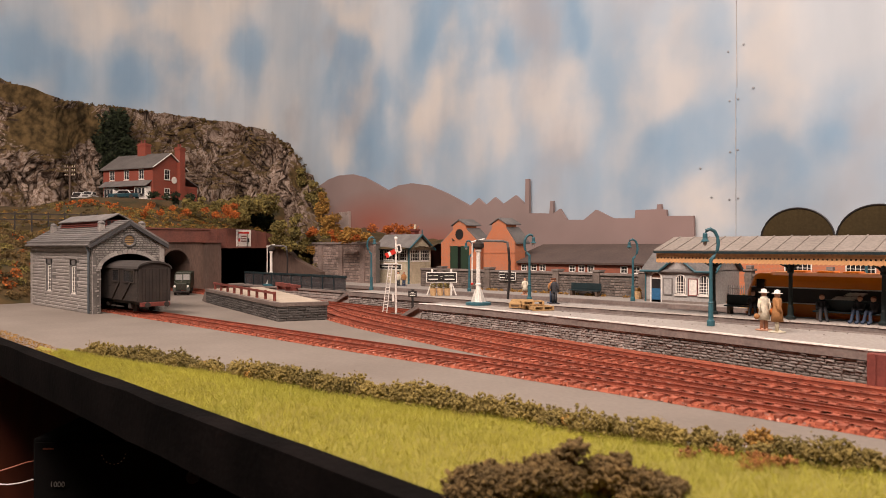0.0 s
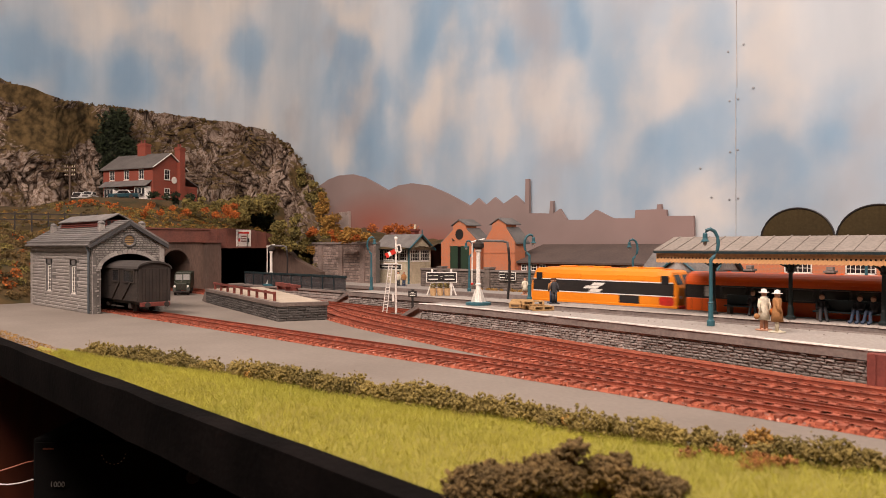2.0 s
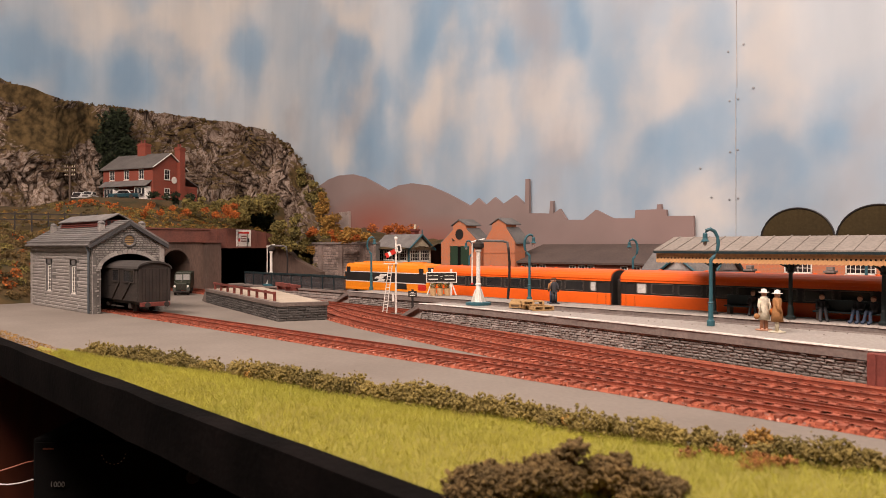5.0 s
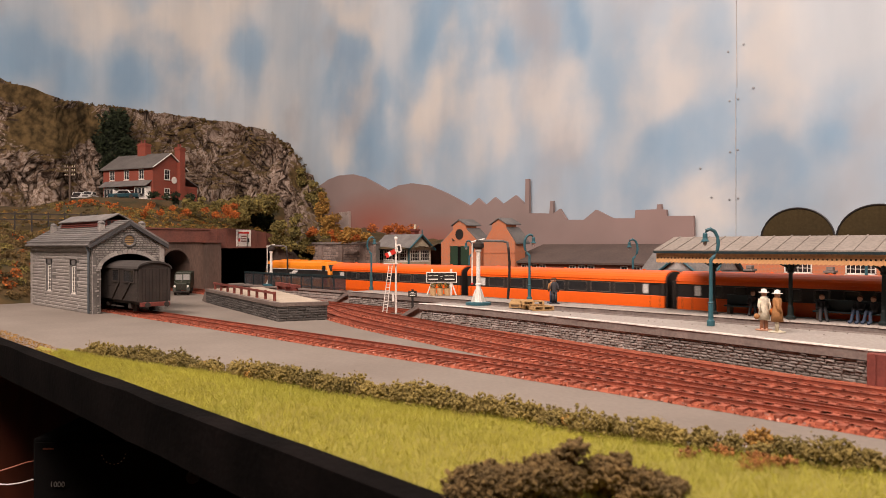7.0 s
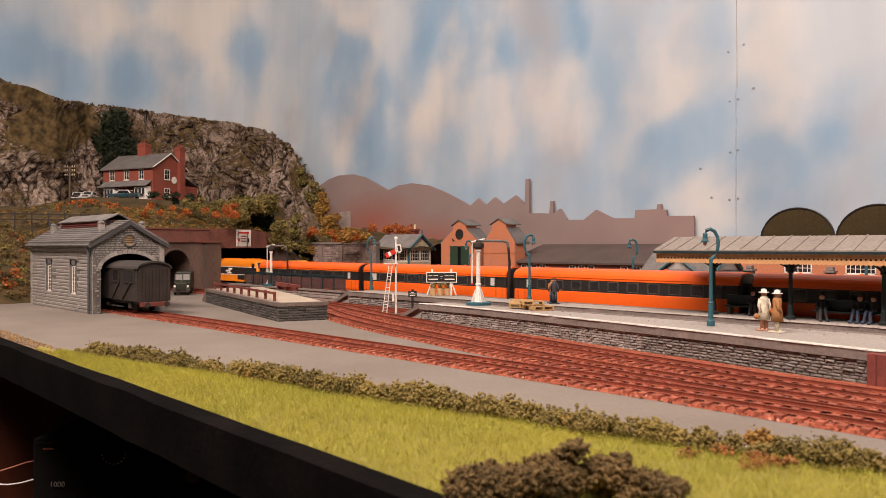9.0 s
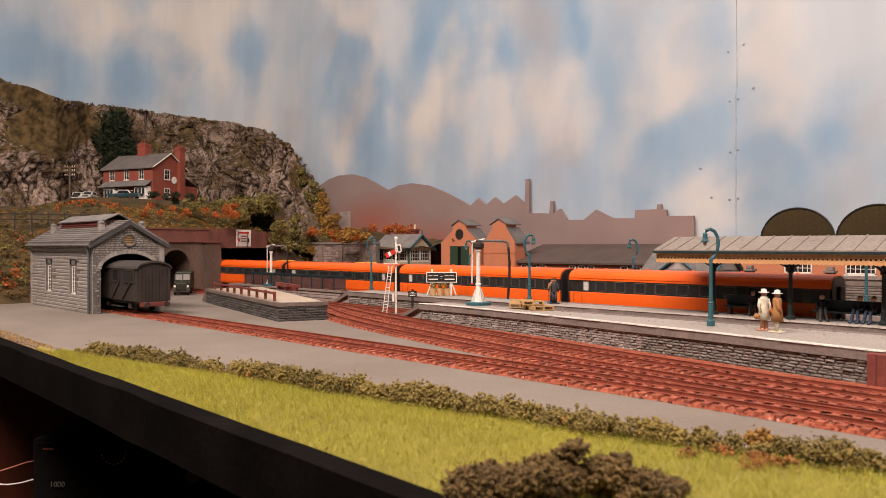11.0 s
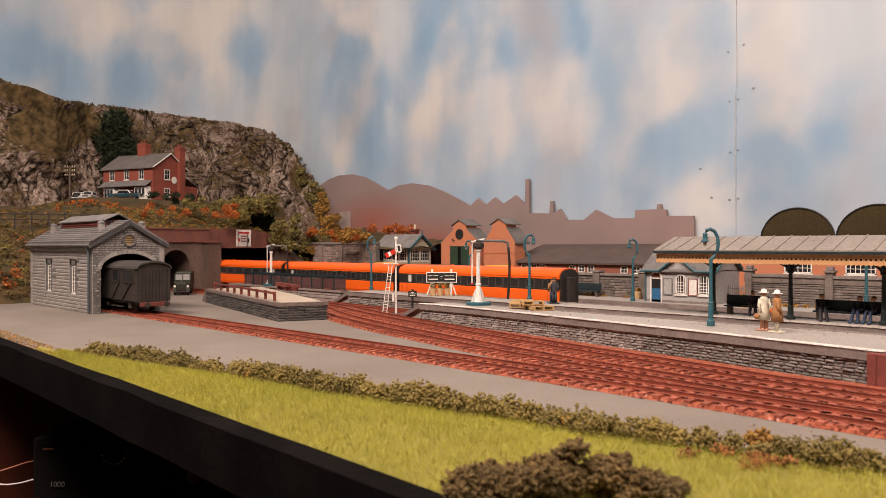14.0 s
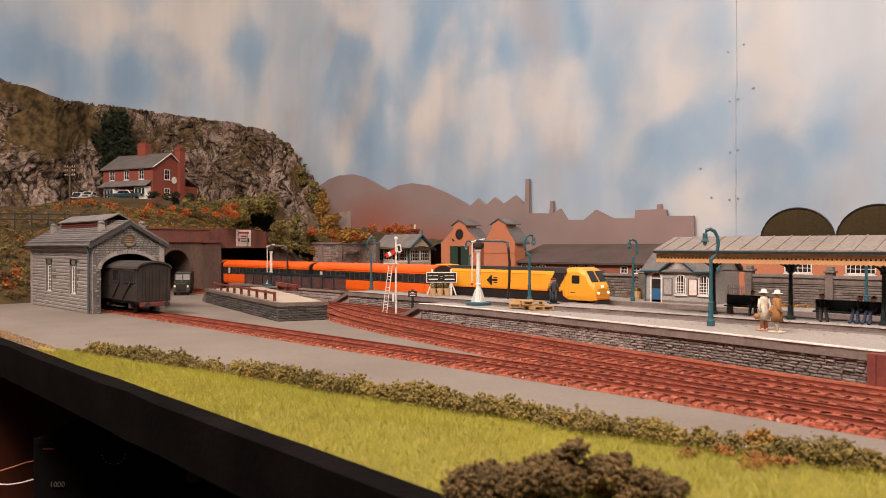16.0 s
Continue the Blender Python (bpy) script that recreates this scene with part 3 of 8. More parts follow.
WALLSTONE = mat("back_wall_stone", (0.33, 0.25, 0.21), (0.22, 0.165, 0.14), 0.9, s1=70, s2=500, bump=0.6, island=0.3)
DARKWALL = mat("dark_wall_stone", (0.20, 0.163, 0.138), (0.12, 0.097, 0.082), 0.9, s1=70, s2=500, bump=0.7, island=0.3)
RENDER_GREY = mat("grey_render", (0.40, 0.385, 0.36), (0.33, 0.315, 0.295), 0.85, s1=25, s2=450, bump=0.25)
TEAL = mat("teal_paint", (0.035, 0.12, 0.145), (0.028, 0.095, 0.115), 0.5, s1=60, s2=400, bump=0.05)
BLUEDOOR = mat("blue_door", (0.03, 0.13, 0.26), (0.025, 0.10, 0.2), 0.5, s1=80, bump=0.05)
CREAM = mat("cream_boards", (0.62, 0.54, 0.38), (0.5, 0.43, 0.30), 0.7, s1=70, s2=400, bump=0.15)
TAN = mat("valance_tan", (0.62, 0.335, 0.145), (0.54, 0.285, 0.12), 0.65, s1=60, s2=400, bump=0.1, rand=0.06)
CANOPY = mat("canopy_roof_paint", (0.27, 0.235, 0.20), (0.22, 0.19, 0.16), 0.75, s1=18, s2=400, bump=0.12)
DARKGREEN = mat("dark_green_paint", (0.025, 0.055, 0.03), (0.018, 0.04, 0.022), 0.6, s1=60, bump=0.1)
IRON = mat("black_green_iron", (0.018, 0.03, 0.03), (0.014, 0.02, 0.02), 0.5, s1=80, bump=0.1)
BARREL = mat("olive_black_sheet", (0.055, 0.04, 0.018), (0.045, 0.033, 0.016), 0.95, spec=0.1, s1=20, s2=300, bump=0.1)
WOOD = mat("pale_pallet_wood", (0.50, 0.31, 0.13), (0.40, 0.24, 0.10), 0.8, s1=70, s2=500, bump=0.3)
OLDWOOD = mat("weathered_wood", (0.12, 0.085, 0.06), (0.08, 0.055, 0.04), 0.85, s1=60, s2=500, bump=0.4)
VANPAINT = mat("dirty_grey_van", (0.044, 0.033, 0.026), (0.022, 0.017, 0.014), 0.8, s1=50, s2=400, bump=0.3)
RUSTRED = mat("rust_red", (0.22, 0.055, 0.04), (0.15, 0.04, 0.03), 0.75, s1=70, bump=0.2)
SAND = mat("sandy_dock", (0.50, 0.42, 0.32), (0.40, 0.33, 0.25), 0.95, s1=50, s2=900, bump=0.5)
TERRACOTTA = mat("pot_clay", (0.62, 0.40, 0.20), (0.5, 0.32, 0.16), 0.8, s1=90, bump=0.1)
GREENLORRY = mat("olive_green_lorry", (0.022, 0.026, 0.012), (0.015, 0.018, 0.009), 0.5, s1=60, bump=0.05)
SKIN = mat("painted_skin", (0.55, 0.30, 0.19), None, 0.7, s1=90, bump=0.05)
COAT = mat("tan_coat", (0.40, 0.19, 0.07), None, 0.8, s1=90, bump=0.1)
JACKET = mat("dark_jacket", (0.05, 0.05, 0.055), None, 0.8, s1=90, bump=0.1)
DENIM = mat("blue_trousers", (0.055, 0.08, 0.13), None, 0.8, s1=90, bump=0.1)
HAIR = mat("brown_hair", (0.12, 0.045, 0.02), None, 0.8, s1=90, bump=0.1)
MESHDARK = mat("dark_fence_sheet", (0.06, 0.058, 0.06), (0.042, 0.04, 0.042), 0.5, s1=40, bump=0.1)
MESHDARK.node_tree.nodes["Principled BSDF"].inputs["Alpha"].default_value = 0.72
TEALDARK = mat("fence_top_teal", (0.014, 0.03, 0.034), None, 0.5, s1=60, bump=0.05)
LEAF_DARK = mat("dark_green_leaf", (0.014, 0.021, 0.008), (0.023, 0.032, 0.011), 0.9, s1=60, s2=500, bump=0.2, island=0.5)
LEAF_OLIVE = mat("olive_leaf", (0.23, 0.18, 0.05), (0.14, 0.115, 0.034), 0.9, s1=60, s2=500, bump=0.2, island=0.5)
LEAF_GOLD = mat("gold_leaf", (0.36, 0.20, 0.04), (0.26, 0.135, 0.03), 0.9, s1=60, s2=500, bump=0.2, island=0.45)
LEAF_ORANGE = mat("orange_leaf", (0.46, 0.13, 0.022), (0.33, 0.085, 0.018), 0.9, s1=60, s2=500, bump=0.2, island=0.45)
LEAF_HEDGE = mat("hedge_foam", (0.27, 0.20, 0.055), (0.13, 0.10, 0.03), 0.95, s1=45, s2=500, bump=0.3, island=0.14)
LEAF_BUSH = mat("bush_foam", (0.18, 0.115, 0.04), (0.085, 0.06, 0.023), 0.95, s1=45, s2=500, bump=0.3, island=0.3)
GRASS = mat("static_grass", (0.44, 0.395, 0.055), (0.33, 0.325, 0.045), 0.85, s1=14, s2=200, bump=0.0, island=0.15)
GRASSBED = mat("grass_bed", (0.26, 0.23, 0.04), (0.20, 0.17, 0.035), 0.95, s1=24, s2=700, bump=0.8)


def multi(name, pieces, label, category, x, y, z, rz=0, group="", tilt=0.0):
    """One plain mesh with several paints: a figurine."""
    me = bpy.data.meshes.new(name)
    v, f, idx = [], [], []
    for k, (m, _) in enumerate(pieces):
        n0 = len(v)
        v += [(a * C, b * C, c * C) for a, b, c in m.v]
        f += [tuple(i + n0 for i in q) for q in m.f]
        idx += [k] * len(m.f)
    me.from_pydata(v, [], f)
    bm = bmesh.new()
    bm.from_mesh(me)
    bmesh.ops.recalc_face_normals(bm, faces=bm.faces)
    bm.to_mesh(me)
    bm.free()
    for _, mt in pieces:
        me.materials.append(mt)
    me.polygons.foreach_set("material_index", idx)
    me.polygons.foreach_set("use_smooth", [True] * len(me.polygons))
    ob = new(name, me)
    ob.matrix_basis = pose(x * C, y * C, z * C, tilt, 0, rz)
    return tagged(ob, label, category, group)


def chunks(m, c, r, count, size, rnd, squash=0.8, flat=False):
    """A clump of small irregular flakes filling an uneven ball."""
    seed = rnd.random() * 50
    for _ in range(count):
        d = Vector((rnd.gauss(0, 1), rnd.gauss(0, 1), rnd.gauss(0, 1))).normalized()
        k = r * (1 + 0.45 * noise.noise(d * 2.1 + Vector((seed, 0, 0)))) * (rnd.random() ** 0.25)
        p = Vector(c) + Vector((d.x * k, d.y * k, d.z * k * squash))
        s = size * rnd.uniform(0.55, 1.35)
        q = [p + Vector((rnd.uniform(-s, s), rnd.uniform(-s, s), rnd.uniform(-s, s))) for _ in range(4)]
        m.add(q, [(0, 1, 2), (0, 1, 3), (1, 2, 3), (2, 0, 3)])
    return m


ICO = None


def lumps(m, c, r, count, size, rnd, squash=0.8):
    """A clump of small rounded foam crumbs filling an uneven ball."""
    global ICO
    if ICO is None:
        bm = bmesh.new()
        bmesh.ops.create_icosphere(bm, subdivisions=1, radius=1)
        ICO = ([v.co.copy() for v in bm.verts], [tuple(v.index for v in f.verts) for f in bm.faces])
        bm.free()
    seed = rnd.random() * 50
    for _ in range(count):
        d = Vector((rnd.gauss(0, 1), rnd.gauss(0, 1), rnd.gauss(0, 1))).normalized()
        k = r * (1 + 0.5 * noise.noise(d * 2.3 + Vector((seed, 0, 0)))) * (rnd.random() ** 0.3)
        p = Vector(c) + Vector((d.x * k, d.y * k, d.z * k * squash))
        s = size * rnd.uniform(0.5, 1.3)
        m.add([p + v * (s * rnd.uniform(0.55, 1.35)) for v in ICO[0]], ICO[1])
    return m


STONE_MESHES = {}


def stone_mesh(material, k):
    """One of six rough block faces, unit size: x and z from 0 to 1, proud towards -y."""
    key = (material.name, k)
    if key not in STONE_MESHES:
        r = random.Random(k)
        v = []
        for y, a in ((0.0, 0.0), (-1.0, 0.07)):
            for x, z in ((a, a * 1.6), (1 - a, a * 1.6), (1 - a, 1 - a * 1.6), (a, 1 - a * 1.6)):
                v.append((x + r.uniform(-0.03, 0.03) * (y != 0), y * r.uniform(0.6, 1.1), z + r.uniform(-0.05, 0.05) * (y != 0)))
        v.append((0.5, -1.25 * r.uniform(0.7, 1.2), 0.5))
        f = [(0, 1, 5, 4), (1, 2, 6, 5), (2, 3, 7, 6), (3, 0, 4, 7), (4, 5, 8), (5, 6, 8), (6, 7, 8), (7, 4, 8)]
        me = bpy.data.meshes.new("stone")
        me.from_pydata([(a * C, b * C, c * C) for a, b, c in v], [], f)
        me.materials.append(material)
        STONE_MESHES[key] = me
    return STONE_MESHES[key]


def stone(parent, material, x, y, z, w, h, proud=0.1, rz=0.0):
    ob = new("stone", stone_mesh(material, random.randrange(6)))
    ob.parent = parent
    ob.matrix_basis = Matrix.LocRotScale((x * C, y * C, z * C), Euler((0, 0, radians(rz))), (w, proud, h))
    return ob


def stone_stuff(m, x0, x1, z0, z1, y, w, h, proud, rnd, keep=lambda x, z: True, axis="x"):
    """Coursed blocks joined into one mesh, standing on a wall face."""
    z, row = z0, 0
    while z < z1 - 0.02:
        hh = min(h * rnd.uniform(0.85, 1.15), z1 - z)
        x = x0 - rnd.uniform(0, w)
        while x < x1:
            ww = w * rnd.uniform(0.6, 1.4)
            a, b = max(x0, x), min(x1, x + ww)
            if b - a > 0.12 and keep((a + b) / 2, z + hh / 2):
                g = 0.035
                p = y - proud * rnd.uniform(0.5, 1.0)
                v = [(a + g, y, z + g), (b - g, y, z + g), (b - g, y, z + hh - g), (a + g, y, z + hh - g)]
                v += [(a + 2 * g, p, z + 2 * g), (b - 2 * g, p, z + 2 * g), (b - 2 * g, p, z + hh - 2 * g), (a + 2 * g, p, z + hh - 2 * g)]
                if axis == "y":
                    v = [(-q[1], q[0], q[2]) for q in v]
                m.add(v, [(0, 1, 5, 4), (1, 2, 6, 5), (2, 3, 7, 6), (3, 0, 4, 7), (4, 5, 6, 7)])
            x += ww
        z += hh
        row += 1
    return m


def sash(parent, x, z, w, h, y, bars_x=1, bars_z=1, axis="y", frame_mat=None, arched=False):
    """A window: dark pane, pale frame, glazing bars. Lies on a face at y (axis y) or at x = y (axis x)."""
    fm = frame_mat or WHITE
    t = min(0.13, w * 0.14)

    def put(m):
        if axis == "x":
            m.v = [(2 * y - b, a, c) for a, b, c in m.v]
        return m
    body = [(x, z), (x + w, z), (x + w, z + h)] + ([(x + w / 2 + w / 2 * math.cos(a), z + h + w / 2 * math.sin(a)) for a in span(0.2, math.pi - 0.2, 7)] if arched else []) + [(x, z + h)]
    win = part("window", put(M().prism(body, y - 0.03, y + 0.06)), GLASSDARK, parent, "dark window pane")
    fr = M().box(x, x + t, y - 0.09, y - 0.02, z, z + h).box(x + w - t, x + w, y - 0.09, y - 0.02, z, z + h).box(x, x + w, y - 0.09, y - 0.02, z, z + t)
    if arched:
        pts = [(x + w / 2 + (w / 2 - t / 2) * math.cos(a), y - 0.055, z + h + (w / 2 - t / 2) * math.sin(a)) for a in span(0, math.pi, 9)]
        fr.tube(pts, t / 2, 5)
    else:
        fr.box(x, x + w, y - 0.09, y - 0.02, z + h - t, z + h)
    for i in range(bars_x):
        xx = x + w * (i + 1) / (bars_x + 1)
        fr.box(xx - 0.03, xx + 0.03, y - 0.075, y - 0.02, z, z + h + (w * 0.4 if arched else 0))
    for i in range(bars_z):
        zz = z + h * (i + 1) / (bars_z + 1)
        fr.box(x, x + w, y - 0.07, y - 0.02, zz - 0.03, zz + 0.03)
    part("window_frame", put(fr), fm, win, "white window frame")
    part("sill", put(M().box(x - 0.1, x + w + 0.1, y - 0.16, y + 0.02, z - 0.14, z - 0.01)), fm, win, "pale sill")
    return win


def gable_roof(x0, x1, y0, y1, ze, zr, over, thick=0.18, along_x=True):
    """Two roof slabs as one closed mesh; the ridge runs along x or along y."""
    m = M()
    if along_x:
        mid = (y0 + y1) / 2
        s = (zr - ze) / (mid - y0)
        sec = [(y0 - over, ze - over * s), (mid, zr), (y1 + over, ze - over * s), (y1 + over, ze - over * s + thick), (mid, zr + thick * 1.2), (y0 - over, ze - over * s + thick)]
        return m.prism(sec, x0 - over, x1 + over, "x")
    mid = (x0 + x1) / 2
    s = (zr - ze) / (mid - x0)
    sec = [(x0 - over, ze - over * s), (mid, zr), (x1 + over, ze - over * s), (x1 + over, ze - over * s + thick), (mid, zr + thick * 1.2), (x0 - over, ze - over * s + thick)]
    return m.prism(sec, y0 - over, y1 + over, "y")
# ---- the hill ----
CLIFF = [(-196, 8, 47), (-186, 25, 45), (-176, 43.4, 43.6), (-174, 54.9, 40.2), (-178.4, 62.9, 41.0), (-176, 74, 40.6), (-172, 82, 39.7), (-160, 92.5, 37.3), (-150, 95, 34.5), (-141, 94.5, 30.2), (-134, 93.4, 24.2), (-128, 92, 20.5), (-121.5, 90.5, 12.0)]


def ground_z(x, y):
    """Height of the hill's turf: bank behind the yard, shelf with the house, rise to the cliff foot."""
    t = min(1, max(0, (-118 - x) / 24))
    base = 10.0 + 5.4 * (t * t * (3 - 2 * t))
    s = min(1, max(0, (86 - y) / 14))
    base *= 0.75 + 0.25 * s
    left = min(1, max(0, (y - 30) / 22))
    base = 3.0 + (base - 3.0) * (left * left * (3 - 2 * left))
    far = min(1, max(0, (-158 - x) / 20))
    if x < -138.5 and y > 49:
        k = min(1, (-138.5 - x) / 4) * min(1, (y - 49) / 3)
        return base * (1 - k) + 16.95 * k + 0.3 * noise.noise(Vector((x * 0.4, y * 0.4, 5)))
    return base + far * 2.0 + 0.9 * noise.noise(Vector((x * 0.12, y * 0.12, 0))) + 0.35 * noise.noise(Vector((x * 0.5, y * 0.5, 5)))


turf = M().sheet(lambda x, y: (x, y, ground_z(x, y)), span(-200, -119.4, 90), span(50.5, 97, 60))
structure("hillside", turf, TURF, "dry brown-green turf slope above the tunnel", "hill", smooth=True)


def bank_z(x, y):
    """The bank behind the shed, steep at its foot, easing into the slope above."""
    t = max(0.0, (-109.5 - x)) / 10
    low = 9.0 * (1 - math.exp(-1.6 * t)) + 1.2 * noise.noise(Vector((x * 0.2, y * 0.2, 3))) * min(1, t * 2) + 0.5 * noise.noise(Vector((x * 0.7, y * 0.7, 3))) * min(1, t * 2)
    rise = min(1, max(0, (-124 - x) / 34))
    z = low - 0.05 + rise * 6.0
    k = min(1, max(0, (y - 36) / 13)) * min(1, max(0, (-122 - x) / 16))
    k = k * k * (3 - 2 * k)
    return z * (1 - k) + 15.6 * k


structure("bank", M().sheet(lambda x, y: (x, y, bank_z(x, y)), span(-200, -109.4, 110), span(2, 50.6, 60)), TURF, "scrubby brown bank behind the engine shed", "hill", smooth=True)
structure("bank_above_wall", M().sheet(lambda x, y: (x, y, 7.2 + 2.6 * min(1, max(0, (-104 - x) / 14)) + 1.6 * (y - 80) / 16 + 0.5 * noise.noise(Vector((x * 0.4, y * 0.4, 8)))), span(-119.6, -88, 40), span(80.3, 96.9, 24)), TURF, "brown scrub bank above the retaining wall", "hill", smooth=True)


def cliff_point(s, k):
    x, y, top = along(CLIFF, s)
    x2, y2, _ = along(CLIFF, min(1, s + 0.02))
    x1, y1, _ = along(CLIFF, max(0, s - 0.02))
    d = Vector((x2 - x1, y2 - y1, 0)).normalized()
    nn = Vector((d.y, -d.x, 0))
    q = Vector((x, y, 0)) * 0.1
    foot = -1.0
    z = foot + (top + 0.8 * noise.noise(Vector((x * 0.3, y * 0.3, 2))) - foot) * min(1, k / 0.86)
    w = Vector((x, y, z))
    w = w + 5.0 * noise.noise_vector(w * 0.12)
    w = Vector((w.x + 0.45 * w.z, w.y - 0.3 * w.z, w.z * 0.75))
    crag = 2.3 * abs(noise.noise(w * 0.15)) + 1.5 * abs(noise.noise(w * 0.33 + Vector((7, 2, 0)))) + 0.8 * abs(noise.noise(w * 0.75)) + 0.3 * noise.noise(w * 1.7)
    soft_share = min(1.0, 2.5 * turf_share(x, y, z))
    out = 5.0 * (1 - min(1, k / 0.86)) ** 1.2 + 1.6 * noise.noise(Vector((x * 0.13, y * 0.13, z * 0.10))) + crag * (1 - 0.8 * soft_share) + 1.0 * soft_share - 0.6
    if k > 0.86:
        out += -(k - 0.86) / 0.14 * (14 if s < 0.6 else 2.5)
        z -= (k - 0.86) * (4 if s < 0.6 else 70)
    p = Vector((x, y, 0)) + nn * out
    return (p.x, p.y, z)


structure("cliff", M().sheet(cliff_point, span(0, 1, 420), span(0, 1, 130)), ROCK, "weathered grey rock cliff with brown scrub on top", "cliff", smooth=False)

# portal block of the tunnels
BROWN = mat("red_oxide_girder", (0.185, 0.068, 0.046), (0.125, 0.05, 0.037), 0.6, s1=40, s2=400, bump=0.15)
CONC = mat("stained_concrete", (0.15, 0.098, 0.074), (0.08, 0.053, 0.04), 0.85, s1=22, s2=400, bump=0.3, stretch=(1, 1, 0.3))
structure("tunnel_pier", M().box(-121.5, -117.5, 61.6, 64.2, 0, 8.4), CONC, "stained brown concrete pier", "pier", bevel=0.08)

# ---- trains ----
def profile(hw, z0, z1, zr, k=9):
    """Half-round coach section from the sole bar z0 over the cantrail z1 to the crown zr."""
    arc = [(hw * math.cos(a), z1 + (zr - z1) * math.sin(a) ** 0.85) for a in span(0, math.pi, k)]
    return arc


def rounded_rect(x0, x1, z0, z1, r, k=4):
    out = []
    for cx, cz, a0 in ((x1 - r, z1 - r, 0), (x0 + r, z1 - r, 90), (x0 + r, z0 + r, 180), (x1 - r, z0 + r, 270)):
        out += [(cx + r * math.cos(radians(a0 + 90 * i / k)), cz + r * math.sin(radians(a0 + 90 * i / k))) for i in range(k + 1)]
    return out


def ring_frame(m, x0, x1, z0, z1, r, t, ya, yb):
    o, q = rounded_rect(x0, x1, z0, z1, r), rounded_rect(x0 + t, x1 - t, z0 + t, z1 - t, max(0.02, r - t))
    k = len(o)
    v = [(a, ya, b) for a, b in o] + [(a, ya, b) for a, b in q] + [(a, yb, b) for a, b in o] + [(a, yb, b) for a, b in q]
    f = []
    for i in range(k):
        j = (i + 1) % k
        f += [(i, j, k + j, k + i), (2 * k + i, 3 * k + i, 3 * k + j, 2 * k + j), (i, 2 * k + i, 2 * k + j, j), (k + i, k + j, 3 * k + j, 3 * k + i)]
    return m.add(v, f)


# ---- stone faces of the platforms ----
def face_stones(root, path, top, count_rows, w, material, near=-200.0):
    """Rough blocks along a platform's front edge line: one by one past near, joined into one piece before it."""
    total = sum(math.dist(p, q) for p, q in zip(path, path[1:]))
    h = (top - 0.56) / count_rows
    rest, rng = M(), random.Random(17)
    for r in range(count_rows):
        s = -rng.uniform(0, w)
        while s < total - 0.1:
            ww = w * rng.uniform(0.55, 1.6)
            a = max(0, s)
            p, q = along(path, a / total), along(path, min(1, (a + 0.2) / total))
            if p[0] < -8 and s + ww < total:
                hh = h * rng.uniform(0.8, 1.0)
                z, proud, deg = 0.03 + r * h, rng.uniform(0.05, 0.16), math.atan2(q[1] - p[1], q[0] - p[0])
                if p[0] > near:
                    stone(root, material, p[0], p[1] + 0.1, z, s + ww - a - 0.025, hh - 0.02, proud, math.degrees(deg))
                else:
                    d, nn = Vector((math.cos(deg), math.sin(deg), 0)), Vector((math.sin(deg), -math.cos(deg), 0))
                    o, ln = Vector((p[0], p[1] + 0.1, z)), s + ww - a - 0.025
                    v = [o + d * (f * ln) + Vector((0, 0, g * hh)) for f, g in ((0, 0), (1, 0), (1, 0.92), (0, 0.92))]
                    v += [o + d * ((f + rng.uniform(-0.05, 0.05)) * ln) + Vector((0, 0, (g + rng.uniform(-0.08, 0.08)) * hh)) + nn * proud * rng.uniform(0.6, 1.1) for f, g in ((0.1, 0.15), (0.9, 0.15), (0.9, 0.8), (0.1, 0.8))]
                    rest.add(v, [(0, 1, 5, 4), (1, 2, 6, 5), (2, 3, 7, 6), (3, 0, 4, 7), (4, 5, 6, 7)])
            s += ww
    if rest.f:
        tagged(part("far_stones", rest, material, root, "rough grey face stones"), kind="stuff")


face_stones(plat1, P1[:6], PLAT, 7, 0.5, STONE, -27.0)
face_stones(plat2, [(-74.5, 58.4), (-57, 58.0), (-45, 57.95)], PLAT, 6, 0.7, STONE, -30.0)

# ---- loading dock ----
DOCKSTONE = mat("dock_stone", (0.125, 0.112, 0.10), (0.07, 0.063, 0.057), 0.9, s1=70, s2=500, bump=0.6, rand=0.25)
DOCKCAP = mat("dock_cap", (0.19, 0.15, 0.125), (0.13, 0.10, 0.085), 0.85, s1=60, s2=500, bump=0.3)
dock = thing("loading_dock", "stone-faced loading dock with a sandy top", "platform", 0, 0, 0, kind="structure")
DK = [(-93, 48.6), (-64.2, 41.3), (-62.2, 46.0), (-92, 57.0)]
part("core", M().prism(DK, 0, PLAT - 0.25, "z"), MORTAR, dock, "dark joints")
part("top", M().prism([(-93, 48.9), (-64.3, 41.6), (-62.5, 46.0), (-92, 56.7)], PLAT - 0.25, PLAT - 0.06, "z"), SAND, dock, "sandy gravel surface")
cop = M()
for a, b in ((DK[0], DK[1]), (DK[1], DK[2])):
    d = Vector((b[0] - a[0], b[1] - a[1], 0)).normalized()
    nn = Vector((-d.y, d.x, 0))
    p, q = Vector((*a, 0)) - d * 0.1, Vector((*b, 0)) + d * 0.12
    v = [w + nn * k + Vector((0, 0, z)) for w in (p, q) for k in (-0.16, 0.45) for z in (PLAT - 0.4, PLAT)]
    cop.add(v, [(0, 1, 3, 2), (4, 6, 7, 5), (0, 4, 5, 1), (2, 3, 7, 6), (0, 2, 6, 4), (1, 5, 7, 3)])
part("coping", cop, DOCKCAP, dock, "dark coping", bevel=0.03)
